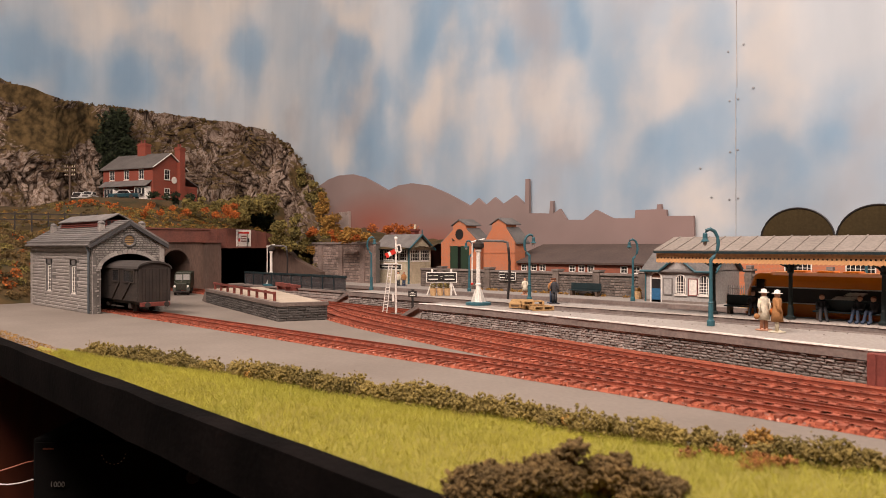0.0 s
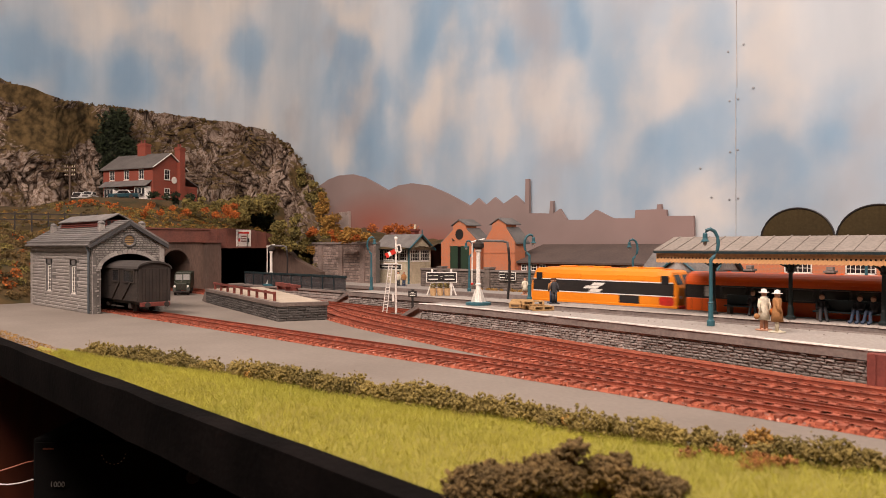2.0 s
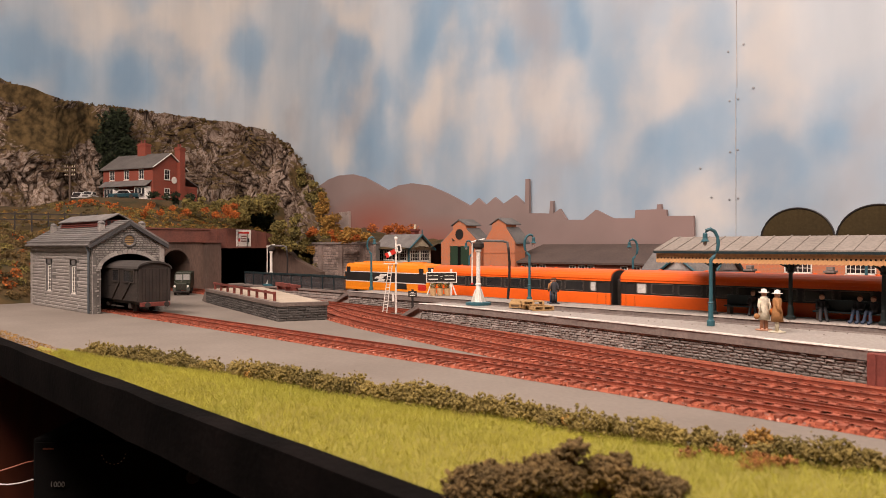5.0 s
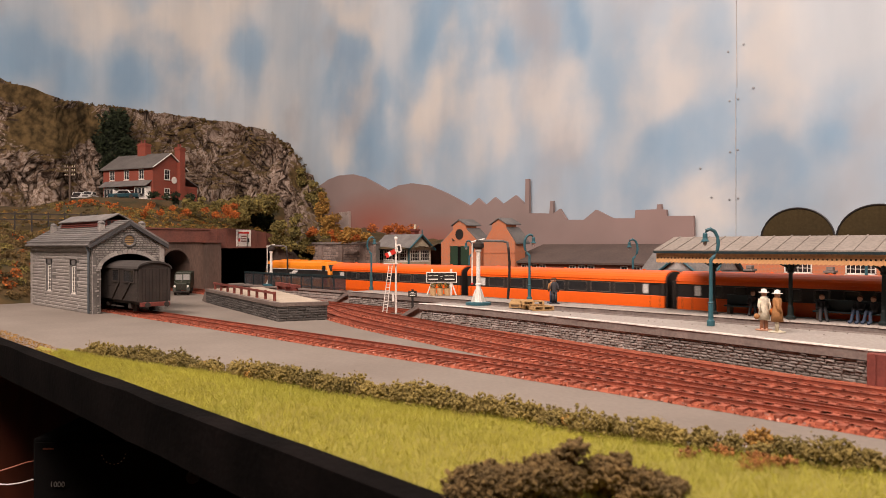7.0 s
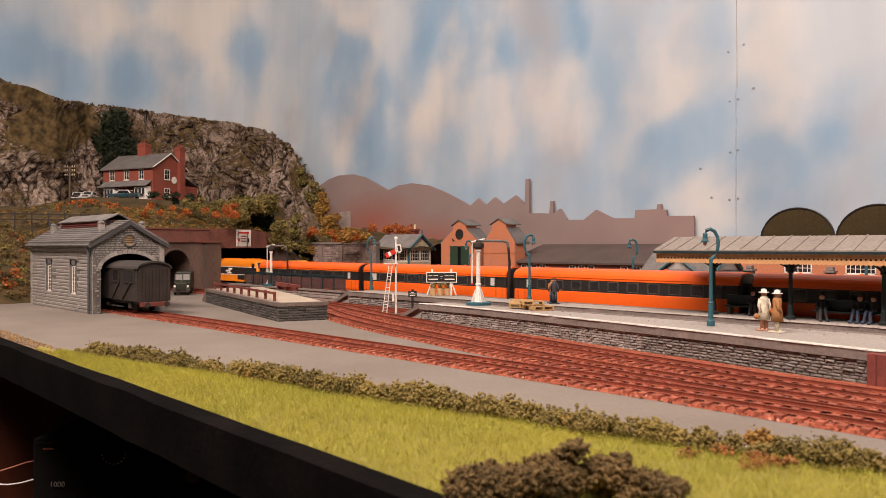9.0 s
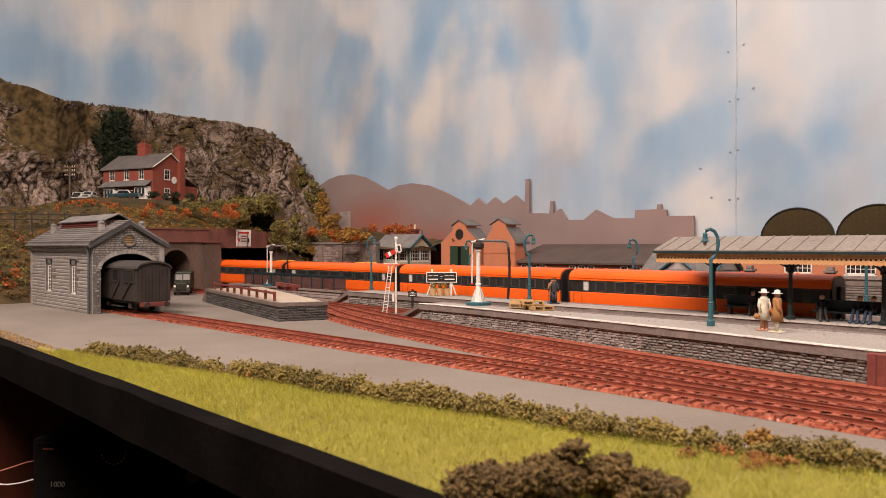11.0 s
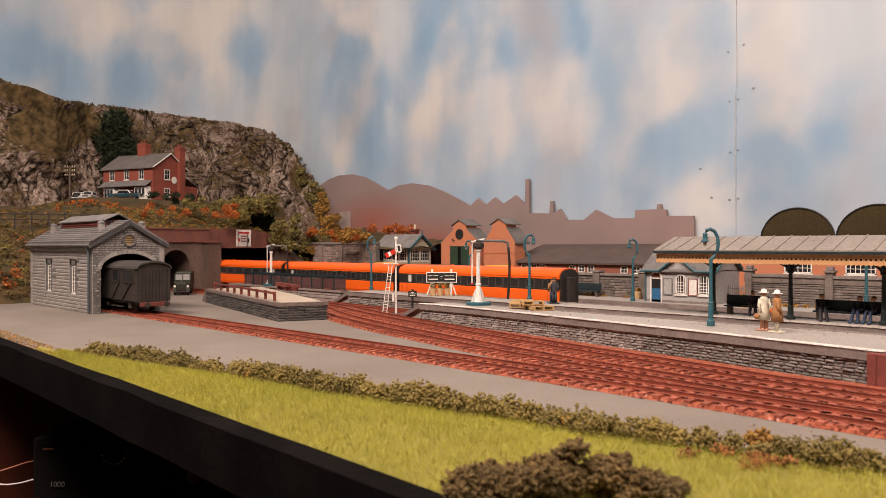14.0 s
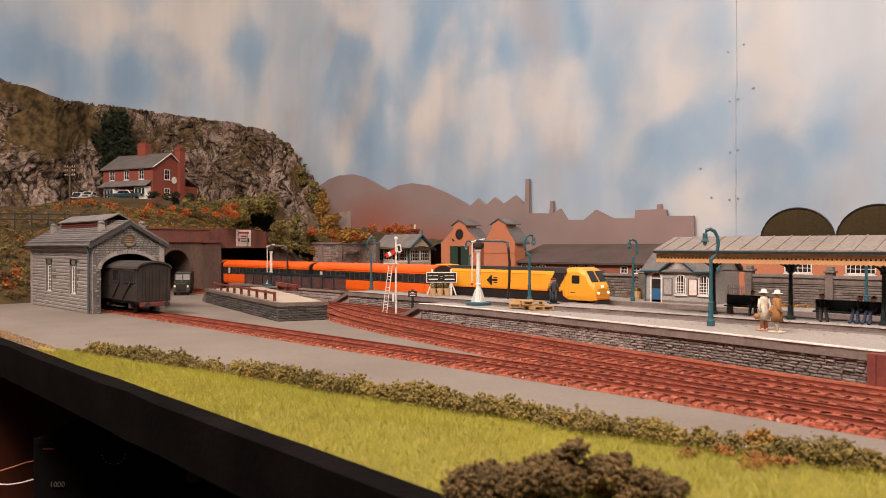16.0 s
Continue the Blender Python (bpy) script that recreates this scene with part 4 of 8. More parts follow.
part("ramp", M().add([(-93, 48.5, 0), (-93, 48.5, PLAT), (-92, 57, 0), (-92, 57, PLAT), (-97, 50, 0), (-97, 58, 0)], [(1, 3, 5, 4), (0, 1, 4), (2, 5, 3), (0, 4, 5, 2), (0, 2, 3, 1)]), DOCKCAP, dock, "sloping end")
for a, b, deg in ((DK[0], DK[1], -14.2), (DK[1], DK[2], 66.9)):
    L = math.dist(a, b)
    for r in range(6):
        s = 0.0
        while s < L - 0.3:
            ww = min(0.85 * random.uniform(0.5, 1.6), L - s)
            stone(dock, DOCKSTONE, a[0] + (b[0] - a[0]) * s / L, a[1] + (b[1] - a[1]) * s / L, 0.02 + r * 0.255, ww - 0.025, 0.235, random.uniform(0.05, 0.12), deg)
            s += ww
fence = thing("post_fence", "low rust-brown post and rail fence along the dock", "fence", -91.5, 48.9, PLAT - 0.06, -14.2)
for i in range(9):
    part("post", M().box(i * 3.1, i * 3.1 + 0.3, 0, 0.25, 0, 1.0), RUSTRED, fence)
part("rail", M().box(-0.2, 25.2, -0.06, 0.12, 0.72, 0.95), RUSTRED, fence, "rust-brown top rail")
wag = thing("buffer_stop", "rust-red timber buffer stop on the dock", "buffer stop", -85.5, 54.6, PLAT - 0.06, -14)
part("beam", M().box(0, 4.6, 0, 0.5, 0.5, 1.0), RUSTRED, wag, bevel=0.04)
part("back_beam", M().box(0, 4.6, 1.4, 1.9, 0.35, 0.75), RUSTRED, wag, bevel=0.04)
for x in (0.4, 3.7):
    part("post", M().box(x, x + 0.4, 0.1, 1.7, 0, 0.5), RUSTRED, wag)

# fenced path beyond the island platform
ext = thing("fenced_causeway", "low stone causeway beside the running line", "platform", 0, 0, 0, kind="structure")
part("core", M().box(-109, -79.5, 61.0, 62.9, 0, 1.35), MORTAR, ext)
part("coping", M().box(-109, -79.3, 60.8, 62.95, 1.35, 1.62), COPING, ext, "dark coping", bevel=0.03)
part("stones", stone_stuff(M(), -109, -79.5, 0.05, 1.34, 61.0, 1.4, 0.42, 0.1, random.Random(4)), STONE, ext)
pf = thing("panel_fence", "dark mesh panel fence with teal top rail", "fence", -105, 61.5, 1.62)
for i in range(10):
    p = part("panel", M().box(i * 2.6 + 0.06, i * 2.6 + 2.54, -0.03, 0.03, 0.15, 1.75), MESHDARK, pf)
    part("post", M().box(i * 2.6 - 0.06, i * 2.6 + 0.06, -0.08, 0.06, 0, 1.9), TEALDARK, pf)
part("rail", M().box(-0.1, 26.1, -0.1, 0.08, 1.75, 2.05), TEALDARK, pf, "dark teal top rail")

# ---- engine shed with the van ----
SHEDJOINT = mat("shed_joint", (0.17, 0.155, 0.14), (0.12, 0.11, 0.10), 0.95, s1=90, s2=700, bump=0.4)
TEALDARK_SLATE = mat("dark_slate_paint", (0.075, 0.075, 0.075), (0.055, 0.054, 0.052), 0.7, s1=60, s2=400, bump=0.2)
shed = thing("engine_shed", "small grey stone engine shed with slate roof and open arch", "shed", -107.3, 31.0, 0)
SL, SW, SE, SR = 21.5, 8.4, 8.1, 10.5
WINS = [(5.7, 8.1, 2.0, 6.1), (14.2, 16.6, 2.0, 6.1)]
part("side_wall", M().wall(0, SL, 0.12, 0.6, 0, SE, WINS), SHEDJOINT, shed, "dark joints behind the stones")
part("rear_side_wall", M().box(0, SL, SW - 0.6, SW, 0, SE), GREYSTONE, shed)
part("back_wall", M().prism([(0, 0), (SW, 0), (SW, SE), (SW / 2, SR), (0, SE)], 0, 0.5, "x"), GREYSTONE, shed)
AC, AR, AZ = SW / 2, 3.15, 5.05
arch = [(AC + AR * math.cos(a), AZ + 1.75 * math.sin(a)) for a in span(0, math.pi, 15)]
inner = [(AC + AR, 0)] + arch + [(AC - AR, 0)]
rim = [(SW, 0)] + [(SW, min(SE, 8.1 * t)) for t in span(0.62, 1.0, 4)] + [(SW / 2 + (SW / 2) * (1 - t), SE + (SR - SE) * t) for t in span(0.25, 1, 4)] + [(SW / 2 * (1 - t), SR - (SR - SE) * t) for t in span(0.25, 1, 4)] + [(0, 8.1 * t) for t in span(0.9, 0.62, 3)] + [(0, 0)]
gm = M()
for d in (0.12, 0.6):
    gm.add([(SL - d, y, z) for y, z in inner] + [(SL - d, y, z) for y, z in rim], [(i, i + 1, 17 + i + 1, 17 + i) for i in range(16)])
gm.add([(SL - d, y, z) for d in (0.12, 0.6) for y, z in inner], [(i, i + 1, 17 + i + 1, 17 + i) for i in range(16)])
part("gable_wall", gm, SHEDJOINT, shed, "dark joints behind the gable stones")
rub = M()


def in_gable(y, z):
    roofline = SE + (SR - SE) * (1 - abs(y - SW / 2) / (SW / 2)) - 0.25
    arched = abs(y - AC) < AR + 0.25 and z < AZ + 1.95 * math.sqrt(max(0, 1 - ((y - AC) / (AR + 0.25)) ** 2))
    return z < roofline and not arched and math.hypot(y - AC, z - 8.35) > 0.85


stone_stuff(rub, 0.05, SW - 0.05, 0.02, 10.4, -(SL - 0.12), 0.5, 0.27, 0.15, random.Random(8), in_gable, "y")
tagged(part("gable_stonework", rub, GREYSTONE, shed, "rough pale grey rubble stones"), kind="stuff")
angles = span(0, math.pi, 20)
for k0, (a, b) in enumerate(zip(angles, angles[1:])):
    b -= 0.012
    ring4 = [(AC + (AR + o) * math.cos(t), AZ + (1.75 + o) * math.sin(t)) for t, o in ((a, 0.0), (b, 0.0), (b, 0.42), (a, 0.42))]
    part("arch_stone", M().prism(ring4, SL - 0.3, SL + 0.09 + 0.03 * (k0 % 2), "x"), GREYSTONE, shed)
part("oculus", M().skin(lambda q: [(q, AC + 0.55 * math.cos(t), 8.35 + 0.55 * math.sin(t)) for t in span(0, 2 * math.pi * 15 / 16, 16)], [SL - 0.3, SL - 0.05]), mat("oculus_glow_wood", (0.55, 0.36, 0.16), (0.4, 0.26, 0.12), 0.7), shed, "round boarded opening")
ocr = M().tube([(SL + 0.02, AC + 0.68 * math.cos(t), 8.35 + 0.68 * math.sin(t)) for t in span(0, 2 * math.pi, 21)], 0.15, 6)
part("oculus_ring", ocr, SLATE, shed, "dark stone ring")
for z in (8.1, 8.35, 8.6):
    part("louvre", M().box(SL - 0.06, SL + 0.03, AC - 0.5, AC + 0.5, z - 0.05, z + 0.03), OLDWOOD, shed)
part("roof", gable_roof(0, SL, 0, SW, SE, SR, 0.35, 0.2), SLATE, shed, "grey slate roof")
for s in (-1, 1):
    e, m_ = SW / 2 + s * (SW / 2 + 0.38), SW / 2
    part("bargeboard", M().prism([(e, SE - 0.28), (m_, SR + 0.06), (m_, SR - 0.42), (e, SE - 0.72)], SL + 0.05, SL + 0.42, "x"), TEALDARK_SLATE, shed, "dark grey bargeboard", bevel=0.03)
for i in range(10):
    f = (i + 0.3) / 10.3
    y = -0.5 + (SW / 2 + 0.5) * f
    z = SE - 0.5 * (SR - SE) / (SW / 2) + (SR - SE) * (1 + 0.5 / (SW / 2)) * f
    part("slate_course", M().add([(-0.5, y, z + 0.23), (SL + 0.5, y, z + 0.23), (SL + 0.5, y + 0.46, z + 0.2 + 0.26), (-0.5, y + 0.46, z + 0.2 + 0.26), (-0.5, y, z + 0.35), (SL + 0.5, y, z + 0.35), (SL + 0.5, y + 0.46, z + 0.22 + 0.28), (-0.5, y + 0.46, z + 0.22 + 0.28)], [(0, 1, 5, 4), (4, 5, 6, 7), (1, 2, 6, 5), (0, 4, 7, 3), (2, 3, 7, 6), (0, 3, 2, 1)]), SLATE, shed, "overlapping slate course")
lan = part("roof_lantern", M().box(3.2, SL - 3.5, SW / 2 - 1.35, SW / 2 + 1.35, 9.5, 10.8), RUSTRED, shed, "red-brown boarded lantern")
part("lantern_roof", gable_roof(3.0, SL - 3.3, SW / 2 - 1.35, SW / 2 + 1.35, 10.8, 11.45, 0.3, 0.12), SLATE, lan, "slate lantern roof")
for z in (9.8, 10.04, 10.28, 10.52):
    part("lantern_louvre", M().box(3.1, SL - 3.4, SW / 2 - 1.47, SW / 2 - 1.34, z, z + 0.13), RUSTRED, lan, "red-brown louvre board")
for i in range(4):
    part("lantern_pane", M().box(SL - 3.52, SL - 3.44, SW / 2 - 1.15 + i * 0.6, SW / 2 - 0.75 + i * 0.6, 9.95, 10.7), GLASSDARK, lan, "small dark lantern pane")
for x, y in ((2.2, 1.6), (SL - 3.0, 1.6), (SL - 2.2, SW - 2.4)):
    v = part("roof_vent", M().box(x + 0.1, x + 0.75, y + 0.1, y + 0.75, 8.6, 10.3), GREYSTONE, shed, "pale stone roof vent", bevel=0.06)
    part("vent_cap", M().lathe([(0.42, 10.3), (0.44, 10.42), (0.25, 10.6), (0.05, 10.68)], x + 0.42, y + 0.42, 10), SLATE, v, "dark cap")
part("gutter", M().tube([(-0.4, -0.45, SE - 0.35), (SL + 0.4, -0.45, SE - 0.35)], 0.16, 6), SLATE, shed, "dark gutter")
part("downpipe", M().tube([(SL - 0.4, -0.45, SE - 0.4), (SL - 0.4, -0.2, SE - 1.0), (SL - 0.4, -0.2, 0.1)], 0.13, 6), mat("downpipe_blue_grey", (0.11, 0.13, 0.14), None, 0.5), shed, "blue-grey downpipe")
for a, b, z0, z1 in WINS:
    w = sash(shed, a + 0.55, z0 + 0.1, b - a - 1.1, z1 - z0 - 0.9, 0.3, 1, 6)
    part("reveal", M().box(a, a + 0.55, 0.15, 0.5, z0, z1).box(b - 0.55, b, 0.15, 0.5, z0, z1).box(a, b, 0.15, 0.5, z1 - 0.7, z1), SLATE, w, "dark stone surround")
for r in range(20):
    z, h = 0.02 + r * 0.404, 0.404
    x = -random.uniform(0, 2.5)
    while x < SL - 0.1:
        ww = random.uniform(2.0, 5.0)
        a, b = max(0.0, x), min(SL, x + ww)
        for w in WINS:
            if z + h > w[2] + 0.2 and z < w[3] - 0.2:
                if a < w[0] < b:
                    b = w[0]
                elif w[0] <= a < w[1]:
                    a = min(b, w[1])
        if b - a > 0.2:
            stone(shed, GREYSTONE, a, 0.12, z, b - a - 0.03, h - 0.04, random.uniform(0.035, 0.075))
        x += ww

van = thing("goods_van", "dirty dark grey wooden goods van half inside the shed", "railway wagon", -90.3, 34.85, RAILTOP)
VL = 11.9
part("body", M().box(0, VL, -1.75, 1.75, 1.2, 4.8), VANPAINT, van, bevel=0.04)
part("end_panel", M().prism([(-1.75, 4.7), (1.75, 4.7)] + [(1.75 * math.cos(a), 4.75 + 0.75 * math.sin(a)) for a in span(0.1, math.pi - 0.1, 9)], VL - 0.2, VL - 0.02, "x"), VANPAINT, van)
part("roof", M().skin(lambda x: [(x, 1.95 * math.cos(a), 4.75 + 0.85 * math.sin(a)) for a in span(0, math.pi, 11)] + [(x, 1.85 * math.cos(a), 4.7 + 0.7 * math.sin(a)) for a in span(math.pi, 0, 11)], [-0.2, VL + 0.2]), mat("van_roof", (0.06, 0.052, 0.046), None, 0.85, s1=40, bump=0.3), van, "dark curved roof", smooth=False)
for i in range(9):
    part("end_plank", M().box(VL, VL + 0.07, -1.7 + i * 0.38, -1.7 + i * 0.38 + 0.345, 1.25, 4.75), VANPAINT, van)
for i in range(7):
    part("side_plank", M().box(0.1, VL - 0.1, -1.81, -1.75, 1.25 + i * 0.5, 1.25 + i * 0.5 + 0.455), VANPAINT, van)
for a, b in ((5.3, 7.0), (8.4, 11.1)):
    w = part("side_window", M().box(a, b, -1.85, -1.8, 3.35, 4.55), GLASSDARK, van, "dark window opening")
    part("window_frame", ring_frame(M(), a - 0.15, b + 0.15, 3.2, 4.7, 0.1, 0.15, -1.92, -1.83), VANPAINT, w)
for x0, x1 in ((VL - 4.2, VL - 1.6), (VL - 7.0, VL - 4.6)):
    part("brace", M().add([(x, y, z) for y in (-1.95, -1.82) for x, z in ((x0, 1.3), (x0 + 0.35, 1.3), (x1, 3.2), (x1 - 0.35, 3.2))], [(0, 1, 2, 3), (4, 7, 6, 5), (0, 4, 5, 1), (1, 5, 6, 2), (2, 6, 7, 3), (3, 7, 4, 0)]), VANPAINT, van)
for y in (-1.75, 1.45):
    part("end_brace", M().box(VL + 0.07, VL + 0.17, y, y + 0.3, 1.2, 4.8), VANPAINT, van)
part("solebar", M().box(-0.1, VL + 0.15, -1.5, 1.5, 0.85, 1.2), UNDERFRAME, van)
part("buffer_beam", M().box(VL + 0.1, VL + 0.4, -1.65, 1.65, 0.7, 1.15), RUSTRED, van, "rusty buffer beam", bevel=0.04)
for y in (-1.05, 1.05):
    part("buffer", M().skin(lambda t, y=y: [(VL + t[0], y + t[1] * math.cos(a), 0.92 + t[1] * math.sin(a)) for a in span(0, 5.6, 9)], [(0.3, 0.13), (0.75, 0.13), (0.76, 0.3), (0.85, 0.3)]), UNDERFRAME, van)
for x in (3.0, 9.2):
    wh = M()
    for y in (-1.0, 0.8):
        wh.skin(lambda t, x=x: [(x + 0.65 * math.cos(a), t, 0.62 + 0.65 * math.sin(a)) for a in span(0, 2 * math.pi * 17 / 18, 18)], [y, y + 0.2])
    part("wheelset", wh, UNDERFRAME, van)
    part("axle_box", M().box(x - 0.35, x + 0.35, -1.55, -1.25, 0.4, 0.95).box(x - 0.9, x + 0.9, -1.5, -1.35, 0.85, 0.98), UNDERFRAME, van)
part("step", M().box(4.6, 7.6, -1.75, -1.5, 0.45, 0.55), UNDERFRAME, van)

# ---- tunnel mouth ----
GIRD = thing("girder_bridge", "red-brown plate girder bridge over the tunnel mouth", "bridge", -119.6, 64.2, 0, kind="structure")
part("girder", M().prism([(-2.4, 7.6), (14.0, 7.4), (14.0, 9.2), (11, 10.0), (6.5, 10.75), (2, 10.9), (-2.4, 10.6)], -0.2, 0.5, "x"), BROWN, GIRD, "curved-top girder plate", bevel=0.04)
part("flange", M().box(0.45, 1.0, -2.4, 14.0, 7.35, 7.65), BROWN, GIRD)
for i in range(9):
    part("stiffener", M().box(0.45, 0.8, -1.8 + i * 1.9, -1.62 + i * 1.9, 7.6, 10.7 - 0.012 * (i - 3) ** 2 * 1.6 - 0.15), BROWN, GIRD)
# deck near-black, the shade under the bridge put into its colour
part("deck", M().box(-40, 0, -2.4, 14, 8.6, 9.2), BLACKSHADE, GIRD, "deck coloured near-black for the shade below it")
LW = thing("arched_wall", "stained brown wall with one dark road arch", "wall", -119.6, 51.0, 0, kind="structure")
aw = M()
ic = [(8.1, 0)] + [(5.6 + 2.5 * math.cos(a), 4.0 + 3.0 * math.sin(a)) for a in span(0, math.pi, 15)] + [(3.1, 0)]
orim = [(11.4, 0)] + [(11.4, 8.6 * t) for t in span(0.4, 1, 5)] + [(x, 8.6) for x in span(10, 1.2, 6)] + [(0, 8.6 * t) for t in span(1, 0.4, 4)] + [(0, 0)]
for d in (0.0, 8.0):
    aw.add([(0.6 - d, y, z) for y, z in ic] + [(0.6 - d, y, z) for y, z in orim], [(i, i + 1, 17 + i + 1, 17 + i) for i in range(16)])
aw.add([(0.6 - d, y, z) for d in (0, 8.0) for y, z in ic], [(i, i + 1, 17 + i + 1, 17 + i) for i in range(16)])
part("arch_face", aw, CONC, LW, "brown stained face with an arch")
part("arch_ring", M().tube([(0.62, 5.6 + 2.7 * math.cos(a), 4.0 + 3.2 * math.sin(a)) for a in span(0, math.pi, 15)], 0.22, 5), CONC, LW)
part("parapet", M().box(-0.4, 0.9, -0.5, 11.5, 8.6, 10.5), BROWN, LW, "red-brown parapet", bevel=0.05)
part("parapet_cap", M().box(-0.6, 1.1, -0.6, 11.6, 10.5, 10.75), BROWN, LW)
part("string_course", M().box(0.6, 0.95, -0.4, 11.5, 8.35, 8.62), BROWN, LW)
# added black panel, stands for the shade inside the arch
part("shade_panel", M().box(-12.5, -12, -2, 13, 0, 9), BLACKSHADE, LW, "near-black panel for the shade inside the arch")
part("left_wall", M().box(-0.4, 0.5, -9, 0, 0, 8.0), CONC, LW)
part("pier_cap", M().box(-2.2, 2.4, 10.3, 13.5, 8.3, 8.8), BROWN, LW)
# tunnel lining in near-black, its darkness painted rather than left to the light
structure("tunnel_side", M().box(-235, -121.6, 61.6, 63.3, 0, 9), BLACKSHADE, "tunnel side wall coloured near-black for shade", "wall")
structure("tunnel_far_side", M().box(-235, -120, 76.6, 78.4, 0, 9), BLACKSHADE, "tunnel side wall coloured near-black for shade", "wall")
structure("tunnel_end", M().box(-236, -235, 61.6, 78, 0, 9), BLACKSHADE, "tunnel end coloured near-black for shade", "wall")
structure("tunnel_roof", M().box(-235, -160, 61.6, 78, 9, 9.6), BLACKSHADE, "tunnel roof coloured near-black for shade", "ceiling")
structure("wing_wall", M().prism([(-120.4, 0), (-105, 0), (-105, 3.2), (-112, 5.2), (-119.3, 9.2), (-120.4, 9.3)], 76.0, 77.2), CONC, "sloping stained concrete wing wall", "wall", bevel=0.06)
sign = thing("advert_sign", "white enamel sign with red lettering bars and two dark emblems", "sign", -118.9, 67.9, 7.65)
part("plate", M().box(0, 0.1, -0.1, 2.9, 0, 3.0), WHITE, sign, "white plate", bevel=0.03)
part("red_title", M().box(0.1, 0.13, 0.35, 2.45, 2.3, 2.62), REDPAINT, sign, "red bar")
for z, a, b in ((1.75, 0.9, 2.0), (1.3, 0.8, 1.9), (0.85, 0.8, 2.0)):
    part("text_bar", M().box(0.1, 0.13, a, b, z, z + 0.2), RUSTRED, sign)
part("emblem_red", M().prism([(0.5 + 0.18 * math.cos(t), 1.15 + 0.34 * math.sin(t)) for t in span(0, 5.8, 10)], 0.1, 0.13, "x"), REDPAINT, sign)
part("emblem_black", M().box(0.1, 0.13, 2.2, 2.5, 0.75, 1.5), BLACKPAINT, sign)

lorry = thing("army_lorry", "olive green lorry parked in the road arch", "lorry", -109.3, 52.9, 0.02, -31)
lorry.matrix_basis = lorry.matrix_basis @ Matrix.Diagonal((0.9, 0.88, 0.97, 1))
part("cab", M().prism([(-4.6, 0.9), (-1.6, 0.9), (-1.6, 2.1), (-2.3, 2.3), (-2.7, 3.4), (-4.6, 3.5)], -1.4, 1.4), GREENLORRY, lorry, bevel=0.12)
part("bonnet", M().prism([(-1.7, 0.8), (0, 0.8), (0, 1.9), (-0.3, 2.15), (-1.7, 2.3)], -0.9, 0.9), GREENLORRY, lorry, bevel=0.12)
gr_ = part("grille", M().box(0, 0.08, -0.6, 0.6, 0.9, 1.8), VANPAINT, lorry)
for y in (-0.45, -0.22, 0.0, 0.22, 0.45):
    part("grille_bar", M().box(0.08, 0.13, y - 0.05, y + 0.05, 0.95, 1.75), GREENLORRY, gr_)
part("bonnet_crest", M().box(-1.7, 0.06, -0.08, 0.08, 2.1, 2.34), FRAMEGREY, lorry, "pale bonnet strip")
for y in (-1, 1):
    part("wing", M().skin(lambda q, y=y: [(-0.75 + 0.85 * math.cos(a), q, 0.65 + 0.85 * math.sin(a)) for a in span(0, math.pi, 9)] + [(-0.75 + 0.7 * math.cos(a), q, 0.6 + 0.7 * math.sin(a)) for a in span(math.pi, 0, 9)], sorted([y * 0.85, y * 1.45])), GREENLORRY, lorry)
    part("headlight", M().lathe([(0.2, 0), (0.2, 0.12), (0.1, 0.18)], seg=10), WHITE, lorry, "pale headlight", at=(0.05, y * 1.1, 1.45, 0, 90, 0))
    part("windscreen", M().add([(-2.28, y * 0.12, 2.35), (-2.28, y * 1.2, 2.35), (-2.64, y * 1.15, 3.25), (-2.64, y * 0.12, 3.25), (-2.2, y * 0.12, 2.38), (-2.2, y * 1.2, 2.38), (-2.56, y * 1.15, 3.28), (-2.56, y * 0.12, 3.28)], [(0, 1, 2, 3), (4, 5, 6, 7), (0, 1, 5, 4), (1, 2, 6, 5), (2, 3, 7, 6), (3, 0, 4, 7)]), FRAMEGREY, lorry, "pale windscreen")
    for x in (-0.75, -6.2, -8.2):
        part("wheel", M().skin(lambda t, x=x: [(x + t[1] * math.cos(a), t[0], 0.6 + t[1] * math.sin(a)) for a in span(0, 2 * math.pi * 15 / 16, 16)], [(y * 0.85, 0.55), (y * 0.9, 0.6), (y * 1.25, 0.6), (y * 1.3, 0.5)]), UNDERFRAME, lorry)
part("body", M().box(-9.6, -4.7, -1.45, 1.45, 1.0, 3.7), GREENLORRY, lorry, "canvas-covered back", bevel=0.2)
part("bumper", M().box(0.1, 0.3, -1.3, 1.3, 0.5, 0.75), UNDERFRAME, lorry, bevel=0.03)
plate = part("number_plate", M().box(0.3, 0.33, -0.35, 0.35, 0.5, 0.72), BLACKPAINT, lorry)
# ---- house on the hill ----
house = thing("brick_house", "two-storey red brick house with grey roof on the hill", "house", -147.4, 65.3, 17.0, 19.7)
HL, HD, HE, HR = 14.2, 8.8, 7.0, 10.0
part("front_wall", M().wall(-HL, 0, 0, 0.5, 0, HE, [(-12.4, -10.9, 4.5, 6.6), (-8.2, -6.7, 4.5, 6.6), (-4.0, -2.5, 4.5, 6.6)]), REDBRICK, house)
part("gable_wall", M().prism([(0.5, 0), (HD, 0), (HD, HE), (HD / 2, HR), (0.5, HE + 0.2)], -0.5, 0, "x"), REDBRICK, house)
part("far_gable_wall", M().prism([(0.5, 0), (HD, 0), (HD, HE), (HD / 2, HR), (0.5, HE + 0.2)], -HL, -HL + 0.5, "x"), REDBRICK, house)
